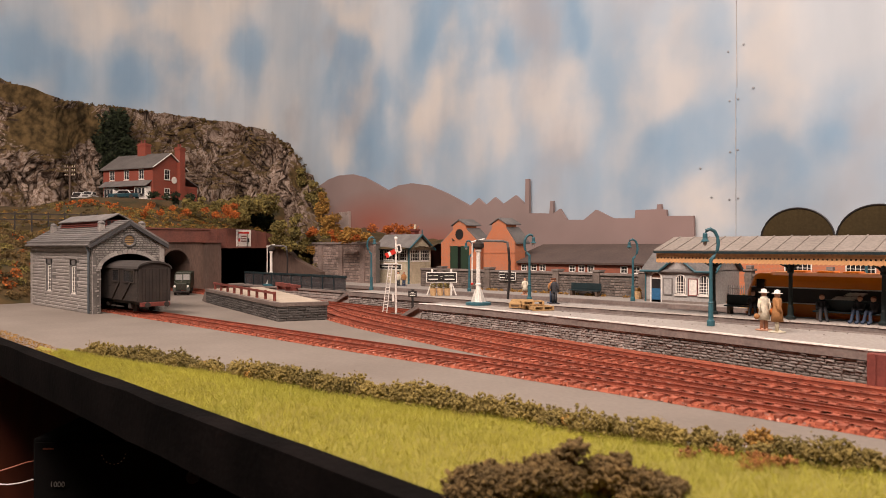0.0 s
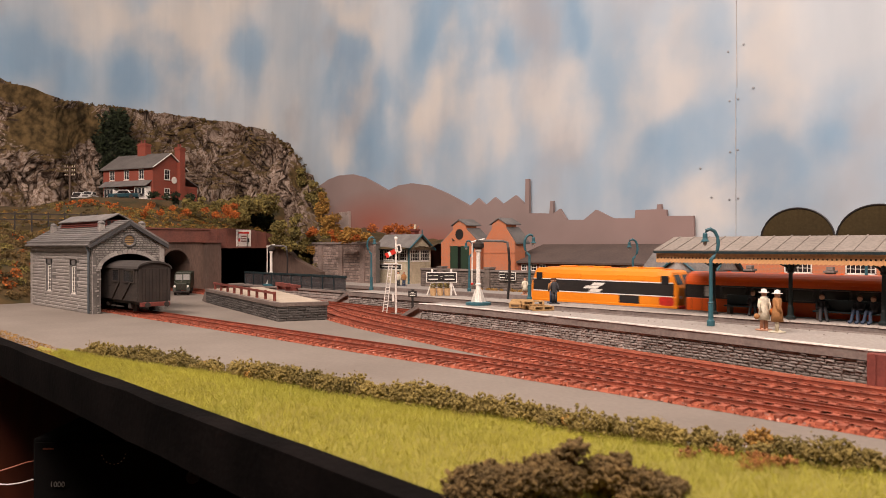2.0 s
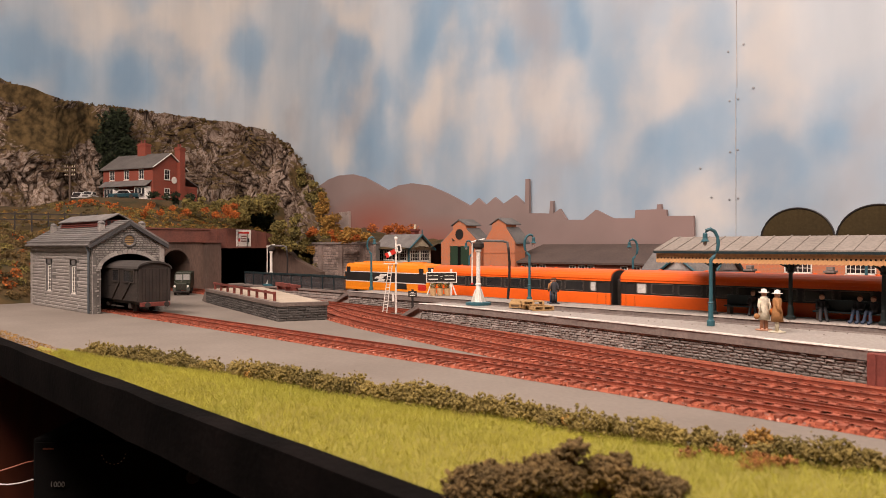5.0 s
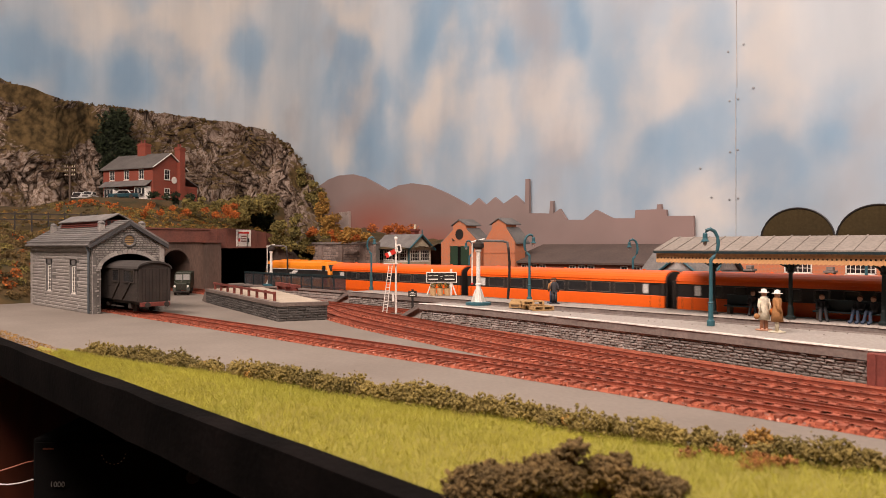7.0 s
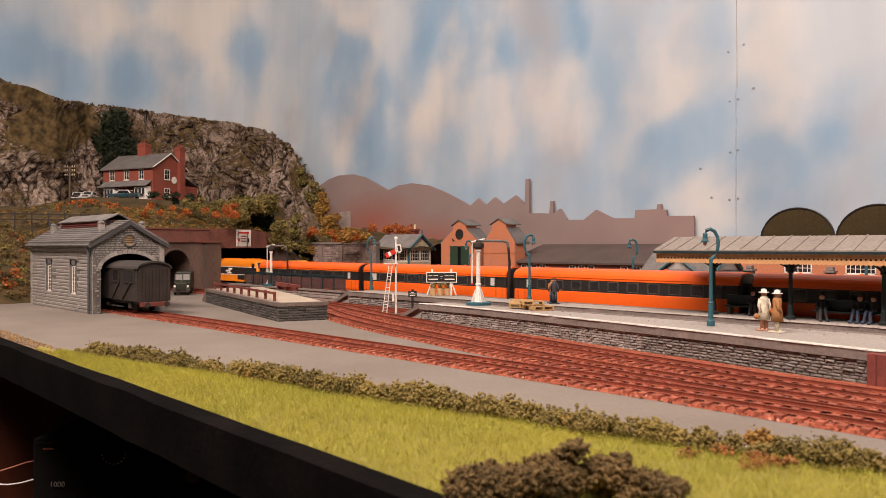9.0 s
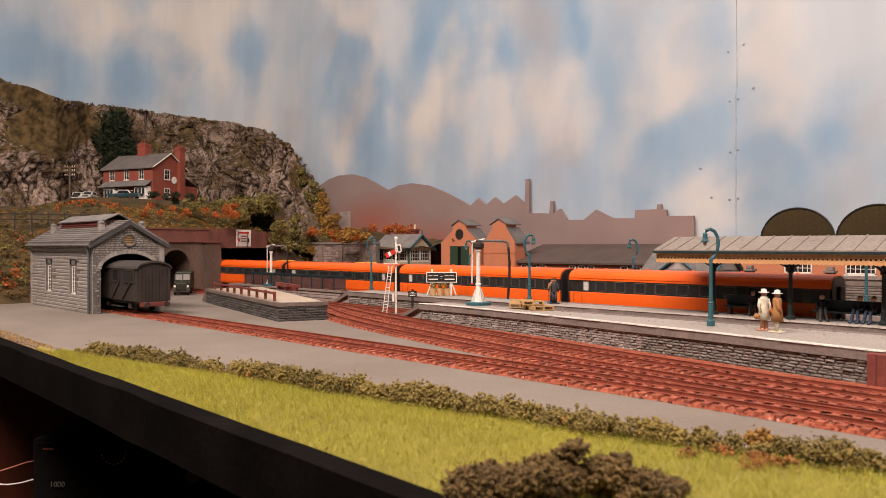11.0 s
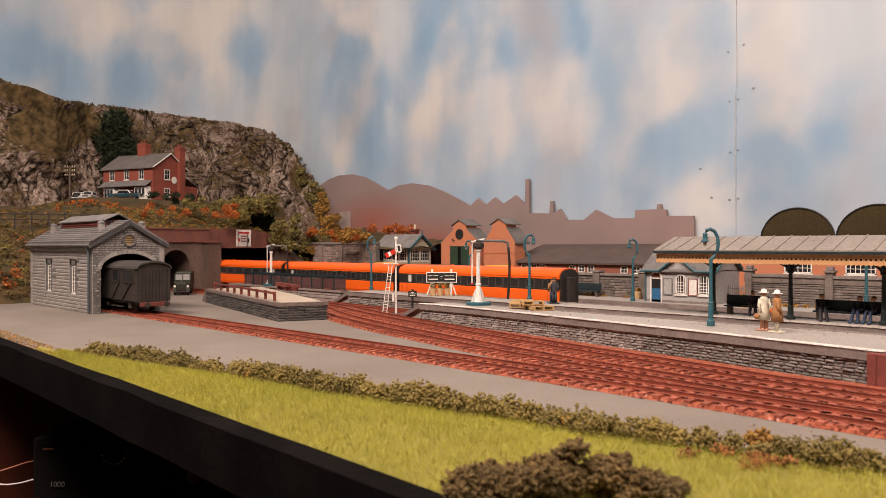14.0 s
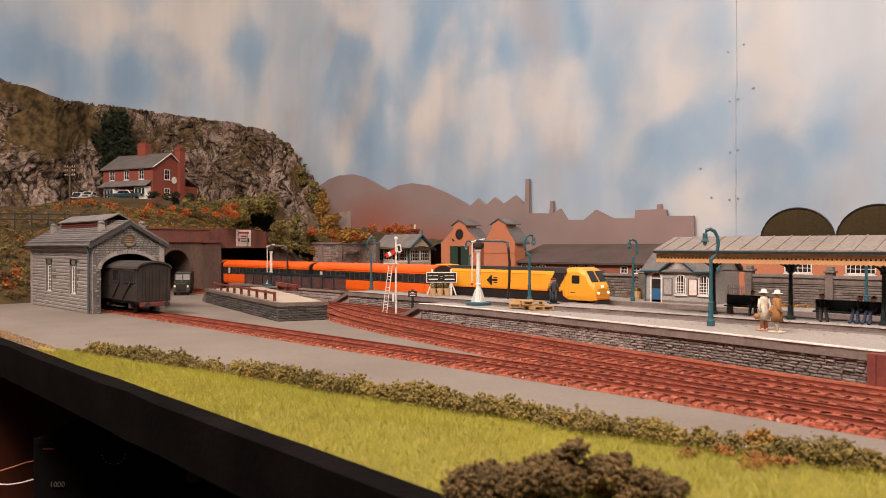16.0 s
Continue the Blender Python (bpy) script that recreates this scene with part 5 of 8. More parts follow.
part("back_wall", M().box(-HL + 0.5, -0.5, HD - 0.5, HD, 0, HE), REDBRICK, house)
part("roof", gable_roof(-HL, 0, 0, HD, HE, HR, 0.5, 0.22), mat("house_roof", (0.16, 0.145, 0.13), (0.12, 0.108, 0.098), 0.8, s1=40, s2=400, bump=0.3), house, "brown-grey roof")
part("bargeboard", M().tube([(0.55, -0.5, HE - 0.2), (0.55, HD / 2, HR + 0.12)], 0.12, 5).tube([(0.55, HD / 2, HR + 0.12), (0.55, HD + 0.5, HE - 0.2)], 0.12, 5), WHITE, house, "white bargeboard")
for x in (-12.4, -8.2, -4.0):
    sash(house, x, 4.5, 1.5, 2.1, 0.12, 1, 1)
sash(house, 3.0, 4.6, 1.5, 2.1, 0.0, 1, 1, axis="x")
sash(house, 3.0, 1.0, 1.5, 1.8, 0.0, 1, 1, axis="x")
for x0, x1 in ((-13.4, -9.6), (-4.6, -0.6)):
    bay = part("bay", M().prism([(x0, 0), (x0 + 0.5, -1.0), (x1 - 0.5, -1.0), (x1, 0)], 0, 2.9, "z"), WHITE, house, "white bay window", bevel=0.04)
    for i in range(3):
        w = (x1 - x0 - 1.2) / 3
        part("pane", M().box(x0 + 0.6 + i * w + 0.1, x0 + 0.6 + (i + 1) * w - 0.1, -1.04, -0.98, 0.9, 2.6), GLASSDARK, bay)
part("porch_roof", M().add([(-13.8, 0, 4.1), (-0.3, 0, 4.1), (-0.3, -1.5, 3.0), (-13.8, -1.5, 3.0), (-13.8, 0, 4.3), (-0.3, 0, 4.3), (-0.3, -1.5, 3.15), (-13.8, -1.5, 3.15)], [(0, 1, 2, 3), (4, 7, 6, 5), (0, 4, 5, 1), (1, 5, 6, 2), (2, 6, 7, 3), (3, 7, 4, 0)]), SLATE, house, "long grey lean-to porch roof")
part("front_door", M().box(-7.9, -6.6, -0.06, 0.02, 0, 2.6), DARKGREEN, house, "dark front door")
for x, y, z0, z1, s in ((-6.8, HD / 2 + 0.2, 9.2, 12.6, 1.7), (0.0, 7.4, 0, 11.7, 0.75)):
    ch = part("chimney", M().box(x - s, x + (0.6 if z0 else s) , y - 0.75, y + 0.75, z0, z1).box(x - s - 0.12, x + (0.72 if z0 else s + 0.12), y - 0.87, y + 0.87, z1 - 0.5, z1 - 0.25), REDBRICK, house, "red brick chimney")
    for k in ((0.4, 1.3) if z0 else (0.3, 0.9)):
        part("chimney_pot", M().lathe([(0.2, z1), (0.17, z1 + 0.7), (0.2, z1 + 0.75)], x - s + k, y, 8), RUSTRED, ch)
part("wall_plaque", M().lathe([(0.75, 0), (0.75, 0.1), (0.65, 0.14)], seg=8), WHITE, house, "white wall plaque", at=(0.02, 5.7, 4.6, 0, 90, 0))
part("annexe", M().box(-4, 0.0, HD, HD + 3.6, 0, 3.6), REDBRICK, house)
part("annexe_roof", M().add([(-4.2, HD, 5.2), (0.3, HD, 5.2), (0.3, HD + 4, 3.5), (-4.2, HD + 4, 3.5), (-4.2, HD, 5.4), (0.3, HD, 5.4), (0.3, HD + 4, 3.7), (-4.2, HD + 4, 3.7)], [(0, 1, 2, 3), (4, 7, 6, 5), (0, 4, 5, 1), (1, 5, 6, 2), (2, 6, 7, 3), (3, 7, 4, 0)]), SLATE, house)


def car(x, y, z, rz, lower, upper, label, length=5.4):
    root = thing("parked_car", label, "car", x, y, z, rz, "cars by the house")
    L = length
    part("body", M().prism([(-L / 2, 0.35), (L / 2, 0.35), (L / 2, 0.95), (L / 2 - 0.15, 1.05), (-L / 2 + 0.1, 1.05), (-L / 2, 0.95)], -1.05, 1.05), lower, root, bevel=0.1)
    part("cabin", M().prism([(-1.7, 1.0), (1.5, 1.0), (0.85, 1.75), (-1.2, 1.75)], -0.92, 0.92), upper, root, bevel=0.1)
    part("window", M().prism([(-1.4, 1.1), (1.2, 1.1), (0.75, 1.62), (-1.1, 1.62)], -0.95, 0.95), GLASSDARK, root, "dark side windows")
    part("windscreen", M().add([(1.5, -0.75, 1.1), (1.5, 0.75, 1.1), (1.0, 0.7, 1.65), (1.0, -0.7, 1.65), (1.42, -0.75, 1.06), (1.42, 0.75, 1.06), (0.9, 0.7, 1.62), (0.9, -0.7, 1.62)], [(0, 1, 2, 3), (4, 5, 6, 7), (0, 1, 5, 4), (1, 2, 6, 5), (2, 3, 7, 6), (3, 0, 4, 7)]), GLASSDARK, root)
    part("bumper", M().box(L / 2, L / 2 + 0.12, -1, 1, 0.4, 0.58), FROSTED, root, "chrome bumper")
    part("grille", M().box(L / 2, L / 2 + 0.04, -0.6, 0.6, 0.62, 0.9), UNDERFRAME, root)
    for yy in (-0.85, 0.85):
        part("headlight", M().box(L / 2, L / 2 + 0.06, yy - 0.14, yy + 0.14, 0.66, 0.9), FROSTED, root)
    for wx in (-1.65, 1.65):
        for wy in (-1.1, 0.88):
            part("wheel", M().skin(lambda t, wx=wx: [(wx + 0.42 * math.cos(a), t, 0.42 + 0.42 * math.sin(a)) for a in span(0, 2 * math.pi * 13 / 14, 14)], [wy, wy + 0.22]), UNDERFRAME, root)
    return root


PETROL = mat("petrol_blue_car", (0.03, 0.075, 0.09), None, 0.3, s1=50, bump=0.0)
CARWHITE = mat("white_car", (0.7, 0.68, 0.63), None, 0.35, s1=50, bump=0.0)
car(-146.6, 59.6, 17.05, 36, PETROL, CARWHITE, "two-tone petrol blue and white car beside the house", 6.4)
car(-156.7, 56.2, 17.05, -36, CARWHITE, CARWHITE, "white saloon car on the forecourt")
car(-160.0, 55.3, 17.05, -36, VANPAINT, CARWHITE, "dark saloon car with pale roof on the forecourt")

pole = thing("telegraph_pole", "brown telegraph pole with two crossarms", "pole", -141.6, 47.4, 10.0)
part("mast", M().tube([(0, 0, 0), (0, 0, 12.2)], 0.22, 7, 0.16), OLDWOOD, pole)
for z in (10.4, 11.2, 11.9):
    arm = part("crossarm", M().box(-1.0, 1.0, -0.12, 0.12, z, z + 0.18), OLDWOOD, pole, at=(0, 0, 0, 0, 0, 44))
    for k in (-0.85, -0.45, 0.45, 0.85):
        part("insulator", M().lathe([(0.09, z + 0.18), (0.11, z + 0.32), (0.05, z + 0.42)], k, 0, 6), CREAM, arm)
pole2 = thing("telegraph_pole", "short brown telegraph post on the bank", "pole", -113.5, 80.6, 5.5)
part("mast", M().tube([(0, 0, 0), (0, 0, 4.3)], 0.14, 6), OLDWOOD, pole2)
for z in (2.6, 3.2, 3.8):
    part("crossarm", M().box(-0.8, 0.8, -0.1, 0.1, z, z + 0.2), OLDWOOD, pole2, at=(0, 0, 0, 0, 0, 44))
hf = thing("field_fence", "dark brown post and rail fence along the bank", "fence", -133, 33.5, 11.0, 72)
for i in range(8):
    part("post", M().box(i * 2.4, i * 2.4 + 0.24, -0.12, 0.12, -1.5, 2.2), UNDERFRAME, hf)
for z in (0.9, 1.8):
    part("rail", M().box(-0.2, 17.2, -0.08, 0.08, z, z + 0.2), UNDERFRAME, hf)
hut = thing("trackside_hut", "small red-brown timber hut on the bank", "hut", -134, 30.0, 12.3, 60)
part("body", M().box(-2, 2, -1.6, 1.6, -2.0, 2.6), RUSTRED, hut, bevel=0.05)
part("roof", gable_roof(-2, 2, -1.6, 1.6, 2.6, 3.2, 0.2, 0.12), OLDWOOD, hut)

# ---- foliage on the hill ----
rnd = random.Random(11)
tree = thing("evergreen_tree", "dark green tree in the cliff gap behind the house", "tree", -171.5, 67.0, 17)
part("trunk", M().tube([(0, 0, 0), (0.3, 0.2, 8), (0.2, 0, 16)], 0.9, 7, 0.3).tube([(0.2, 0.1, 7), (2.5, -1.5, 12)], 0.4, 6, 0.15).tube([(0.2, 0.1, 6), (-2.5, -1.0, 11)], 0.4, 6, 0.15), OLDWOOD, tree)
cr = M()
for _ in range(52):
    z = rnd.uniform(0, 21)
    w = 5.6 * (1 - (z / 27) ** 2)
    chunks(cr, (rnd.uniform(-w, w) * 0.9, rnd.uniform(-w, w) * 0.6, z), rnd.uniform(1.6, 2.6), 150, 0.42, rnd)
part("crown", cr, LEAF_DARK, tree, "dense dark green leaves")


def scrub(name, label, material, spots, size, per):
    m = M()
    for x, y, z, r in spots:
        chunks(m, (x, y, z), r, int(per * r * r) + 20, size, rnd)
    return tagged(part(name, m, material, None, label), "", "bush", "", "stuff")


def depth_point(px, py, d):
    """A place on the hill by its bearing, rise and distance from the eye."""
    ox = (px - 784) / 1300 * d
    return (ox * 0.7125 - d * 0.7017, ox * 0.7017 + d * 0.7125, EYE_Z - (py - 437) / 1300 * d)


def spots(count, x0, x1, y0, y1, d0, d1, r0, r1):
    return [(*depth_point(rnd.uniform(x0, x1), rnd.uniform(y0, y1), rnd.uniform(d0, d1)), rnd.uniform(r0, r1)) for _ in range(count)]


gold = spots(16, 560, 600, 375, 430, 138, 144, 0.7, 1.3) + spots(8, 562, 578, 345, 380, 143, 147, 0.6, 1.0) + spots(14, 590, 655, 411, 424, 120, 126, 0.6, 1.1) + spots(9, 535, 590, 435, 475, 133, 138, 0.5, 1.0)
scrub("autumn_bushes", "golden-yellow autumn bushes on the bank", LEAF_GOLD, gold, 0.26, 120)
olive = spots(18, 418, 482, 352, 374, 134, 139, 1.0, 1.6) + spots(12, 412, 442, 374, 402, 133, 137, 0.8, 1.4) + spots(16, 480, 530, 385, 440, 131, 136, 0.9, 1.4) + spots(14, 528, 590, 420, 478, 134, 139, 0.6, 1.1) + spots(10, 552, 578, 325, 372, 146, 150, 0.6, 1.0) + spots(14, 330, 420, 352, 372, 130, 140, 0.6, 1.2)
for _ in range(46):
    x, y, z = along(CLIFF, rnd.uniform(0.86, 1.0))
    olive.append((x + rnd.uniform(-0.6, 1.0), y - rnd.uniform(0.2, 1.6), z * rnd.uniform(0.82, 1.0), rnd.uniform(0.4, 0.8)))
scrub("olive_bushes", "olive-green bushes beside the tunnel", LEAF_OLIVE, olive, 0.26, 130)
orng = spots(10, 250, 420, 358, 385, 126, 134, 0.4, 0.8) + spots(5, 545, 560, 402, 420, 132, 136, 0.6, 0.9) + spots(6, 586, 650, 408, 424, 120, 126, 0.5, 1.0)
for _ in range(75):
    x, y = rnd.gauss(-137.5, 1.3), rnd.gauss(50.5, 2.6)
    orng.append((x, y, (ground_z(x, y) if y > 50.5 else bank_z(x, y)) + 0.1, rnd.uniform(0.2, 0.55)))
for _ in range(16):
    x, y = rnd.uniform(-114, -111), rnd.uniform(24, 29)
    orng.append((x, y, bank_z(x, y) + 0.2, rnd.uniform(0.4, 0.8)))
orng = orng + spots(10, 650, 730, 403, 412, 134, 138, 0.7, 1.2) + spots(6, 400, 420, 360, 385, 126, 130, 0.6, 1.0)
scrub("orange_scrub", "bright orange autumn scrub on the slope", LEAF_ORANGE, orng, 0.2, 150)
brn = []
for _ in range(760):
    x, y = -110 - 20 * rnd.random() ** 1.3, rnd.uniform(8, 50)
    brn.append((x, y, bank_z(x, y) + 0.1, rnd.uniform(0.3, 0.9)))
scrub("bank_scrub", "brown-green scrub on the bank behind the shed", LEAF_BUSH, brn[:520], 0.18, 150)
scrub("bank_orange_scrub", "orange autumn scrub on the bank behind the shed", LEAF_ORANGE, brn[520:610], 0.16, 170)
scrub("bank_olive_scrub", "olive scrub on the bank behind the shed", LEAF_OLIVE, brn[610:], 0.18, 150)
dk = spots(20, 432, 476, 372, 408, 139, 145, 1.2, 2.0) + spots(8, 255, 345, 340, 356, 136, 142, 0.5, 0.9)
scrub("shaded_shrubs", "dark shaded shrubs above the tunnel", LEAF_DARK, dk, 0.26, 120)
tuft = []
for _ in range(620):
    x, y = rnd.uniform(-152, -126), rnd.uniform(18, 50)
    tuft.append((x, y, bank_z(x, y) + 0.05, rnd.uniform(0.2, 0.6)))
scrub("bank_top_tufts", "low brown tufts on the upper bank", LEAF_BUSH, tuft[:330], 0.15, 120)
scrub("bank_top_olive_tufts", "low olive tufts on the upper bank", LEAF_OLIVE, tuft[330:500], 0.14, 120)
scrub("bank_top_gold_tufts", "low golden tufts on the upper bank", LEAF_GOLD, tuft[500:], 0.13, 110)
rim = []
for s in span(0.02, 0.99, 260):
    x, y, z = along(CLIFF, s)
    rim.append((x - 0.6 + rnd.uniform(-1, 1), y + rnd.uniform(-0.5, 0.5), z - 0.3 + rnd.uniform(-0.3, 0.2), rnd.uniform(0.2, 0.5)))
scrub("cliff_top_scrub", "brown heather along the cliff top", LEAF_BUSH, rim, 0.2, 160)
gr = []
for _ in range(900):
    x, y = rnd.uniform(-138, -120), rnd.uniform(50, 80)
    gr.append((x, y, ground_z(x, y) + 0.05, rnd.uniform(0.25, 0.7)))
scrub("slope_tufts", "low olive tufts on the turf slope", LEAF_OLIVE, gr[:330], 0.15, 110)
scrub("slope_brown_tufts", "low brown tufts on the turf slope", LEAF_BUSH, gr[330:640], 0.15, 110)
scrub("slope_orange_tufts", "low orange tufts on the turf slope", LEAF_ORANGE, gr[640:680], 0.15, 110)
scrub("slope_gold_tufts", "low golden tufts on the turf slope", LEAF_GOLD, gr[680:], 0.15, 110)

ruin = structure("castle_ruin_card", M().prism([(-126.4, 9.5), (-126.4, 15.0), (-125.6, 15.0), (-125.6, 14.3), (-124.9, 14.3), (-124.9, 15.0), (-124.2, 15.0), (-124.2, 14.3), (-123.5, 14.3), (-123.5, 15.1), (-122.8, 15.1), (-122.8, 9.5)], 96.5, 97.0), mat("ruin_grey", (0.40, 0.33, 0.29), (0.33, 0.26, 0.225), 0.9, s1=60, s2=400, bump=0.3), "small grey castle tower card on the horizon", "backdrop")

# ---- back of the station: walls and low buildings ----
ret = thing("retaining_wall", "tall weathered stone retaining wall with piers", "wall", -112, 79.5, 0, kind="structure")
part("core", M().box(0, 17.6, 0.15, 1.2, 0, 8.0), MORTAR, ret)
part("stones", stone_stuff(M(), 0, 17.6, 1.3, 8.0, 0.15, 1.0, 0.45, 0.1, random.Random(3)), WALLSTONE, ret)
part("coping", M().box(-0.1, 17.7, -0.15, 1.3, 8.0, 8.4), COPING, ret, bevel=0.04)
for x in (2.0, 8.0, 14.0, 16.6):
    part("pier", M().box(x, x + 1.1, -0.25, 0.3, 0, 7.9), WALLSTONE, ret, bevel=0.04)
bw = thing("boundary_wall", "long dark stone wall with piers behind the platform", "wall", -83, 79.2, 0, kind="structure")
part("core", M().box(0, 40.8, 0.12, 0.9, 1.4, 4.0), MORTAR, bw)
part("stones", stone_stuff(M(), 0, 40.8, 1.46, 4.0, 0.12, 0.7, 0.34, 0.1, random.Random(5)), DARKWALL, bw)
part("coping", M().box(0, 40.8, -0.1, 1.0, 4.0, 4.3), COPING, bw, bevel=0.03)
for x in (4, 13.5, 25.4, 31.6, 38.0):
    p = part("pier", M().box(x, x + 0.95, -0.2, 1.0, 1.4, 4.45), DARKWALL, bw)
    part("pier_cap", M().box(x - 0.1, x + 1.05, -0.3, 1.1, 4.45, 4.65), COPING, p)
bw2 = thing("boundary_wall", "dark panelled stone wall with capped piers", "wall", -32.4, 79.2, 0, kind="structure")
part("core", M().box(0, 70, 0.12, 0.9, 1.4, 4.5), MORTAR, bw2)
part("stones", stone_stuff(M(), 0, 30, 1.46, 3.75, 0.12, 1.5, 0.26, 0.08, random.Random(6)), DARKWALL, bw2)
part("frieze", M().box(0, 70, 0.0, 0.95, 3.8, 4.4), DARKWALL, bw2)
part("coping", M().box(0, 70, -0.15, 1.0, 4.4, 4.7), COPING, bw2, bevel=0.03)
for x in (0, 8.0, 15.5, 23):
    p = part("pier", M().box(x + 0.15, x + 0.85, -0.25, 0.8, 1.4, 5.0), DARKWALL, bw2)
    part("pier_cap", M().box(x, x + 1.0, -0.42, 0.95, 5.0, 5.22).box(x + 0.2, x + 0.8, -0.1, 0.7, 5.22, 5.6), COPING, p, bevel=0.05)

# signal box
sb = thing("signal_box", "small cream-boarded signal box with slate roof and teal gables", "signal box", -97.5, 82.4, 0)
BX, BY = 8.4, 5.2
part("base_wall", M().box(0.05, BX - 0.05, 0.05, BY - 0.05, 1.4, 3.6), CREAM, sb, "cream boarded base")
part("boarding", M().box(0.05, BX - 0.05, 0.05, BY - 0.05, 3.6, 7.4), CREAM, sb, "cream boarding")
for i in range(13):
    part("board", M().box(BX - 0.05, BX + 0.03, 0.1, BY - 0.1, 1.45 + i * 0.28, 1.68 + i * 0.28), CREAM, sb)
    part("front_board", M().box(0.1, BX - 0.15, -0.03, 0.05, 1.45 + i * 0.28, 1.68 + i * 0.28), CREAM, sb)
part("low_window", M().box(5.0, 6.2, -0.06, 0.0, 2.0, 3.5), GLASSDARK, sb, "dark lower window")
part("gable", M().prism([(0.0, 7.3), (BY, 7.3), (BY / 2, 9.3)], BX - 0.2, BX, "x"), CREAM, sb, "cream gable")
part("roof", gable_roof(0, BX, 0, BY, 7.4, 9.5, 0.5, 0.18), SLATE, sb, "grey slate roof")
part("bargeboard", M().tube([(BX + 0.55, -0.55, 7.05), (BX + 0.55, BY / 2, 9.6)], 0.16, 5).tube([(BX + 0.55, BY / 2, 9.6), (BX + 0.55, BY + 0.55, 7.05)], 0.16, 5), TEAL, sb, "teal bargeboards")
part("finial", M().lathe([(0.1, 9.4), (0.1, 10.2), (0.02, 10.6)], BX + 0.5, BY / 2, 7), TEAL, sb)
for i in range(4):
    sash(sb, 0.35 + i * 1.95, 5.2, 1.75, 1.9, 0.05, 2, 2)
for i in range(2):
    sash(sb, 0.35 + i * 2.3, 5.2, 2.1, 1.9, BX - 0.05, 3, 2, axis="x")
stair = part("stair", M().prism([(-3.4, 1.4), (-2.9, 1.4), (0.0, 4.6), (0.0, 5.0), (-0.3, 5.0)], 1.0, 1.25).prism([(-3.4, 1.4), (-2.9, 1.4), (0.0, 4.6), (0.0, 5.0), (-0.3, 5.0)], 2.6, 2.85), UNDERFRAME, sb, "dark outside stair")
for i in range(8):
    part("tread", M().box(-3.1 + i * 0.38, -2.6 + i * 0.38, 1.2, 2.65, 1.62 + i * 0.42, 1.7 + i * 0.42), UNDERFRAME, stair)
part("corner_post", M().box(BX - 0.12, BX + 0.12, -0.12, 0.12, 1.4, 7.4), TEAL, sb, "teal corner post")
part("chimney", M().box(5.6, 6.5, BY / 2 + 0.6, BY / 2 + 1.5, 8.4, 10.3).box(5.4, 6.7, BY / 2 + 0.4, BY / 2 + 1.7, 10.3, 10.6), RUSTRED, sb, "brick chimney")
part("chimney_pot", M().lathe([(0.25, 10.6), (0.2, 11.4)], 6.05, BY / 2 + 1.05, 8), CREAM, sb)
nb = part("name_panel", M().box(1.0, 6.8, -0.1, 0.0, 3.7, 4.7), WHITE, sb, "white name panel")
part("panel_face", M().box(1.2, 6.6, -0.14, -0.08, 3.85, 4.55), BLACKPAINT, nb)
part("text_bar", M().box(1.8, 6.0, -0.17, -0.13, 4.12, 4.3), WHITE, nb)


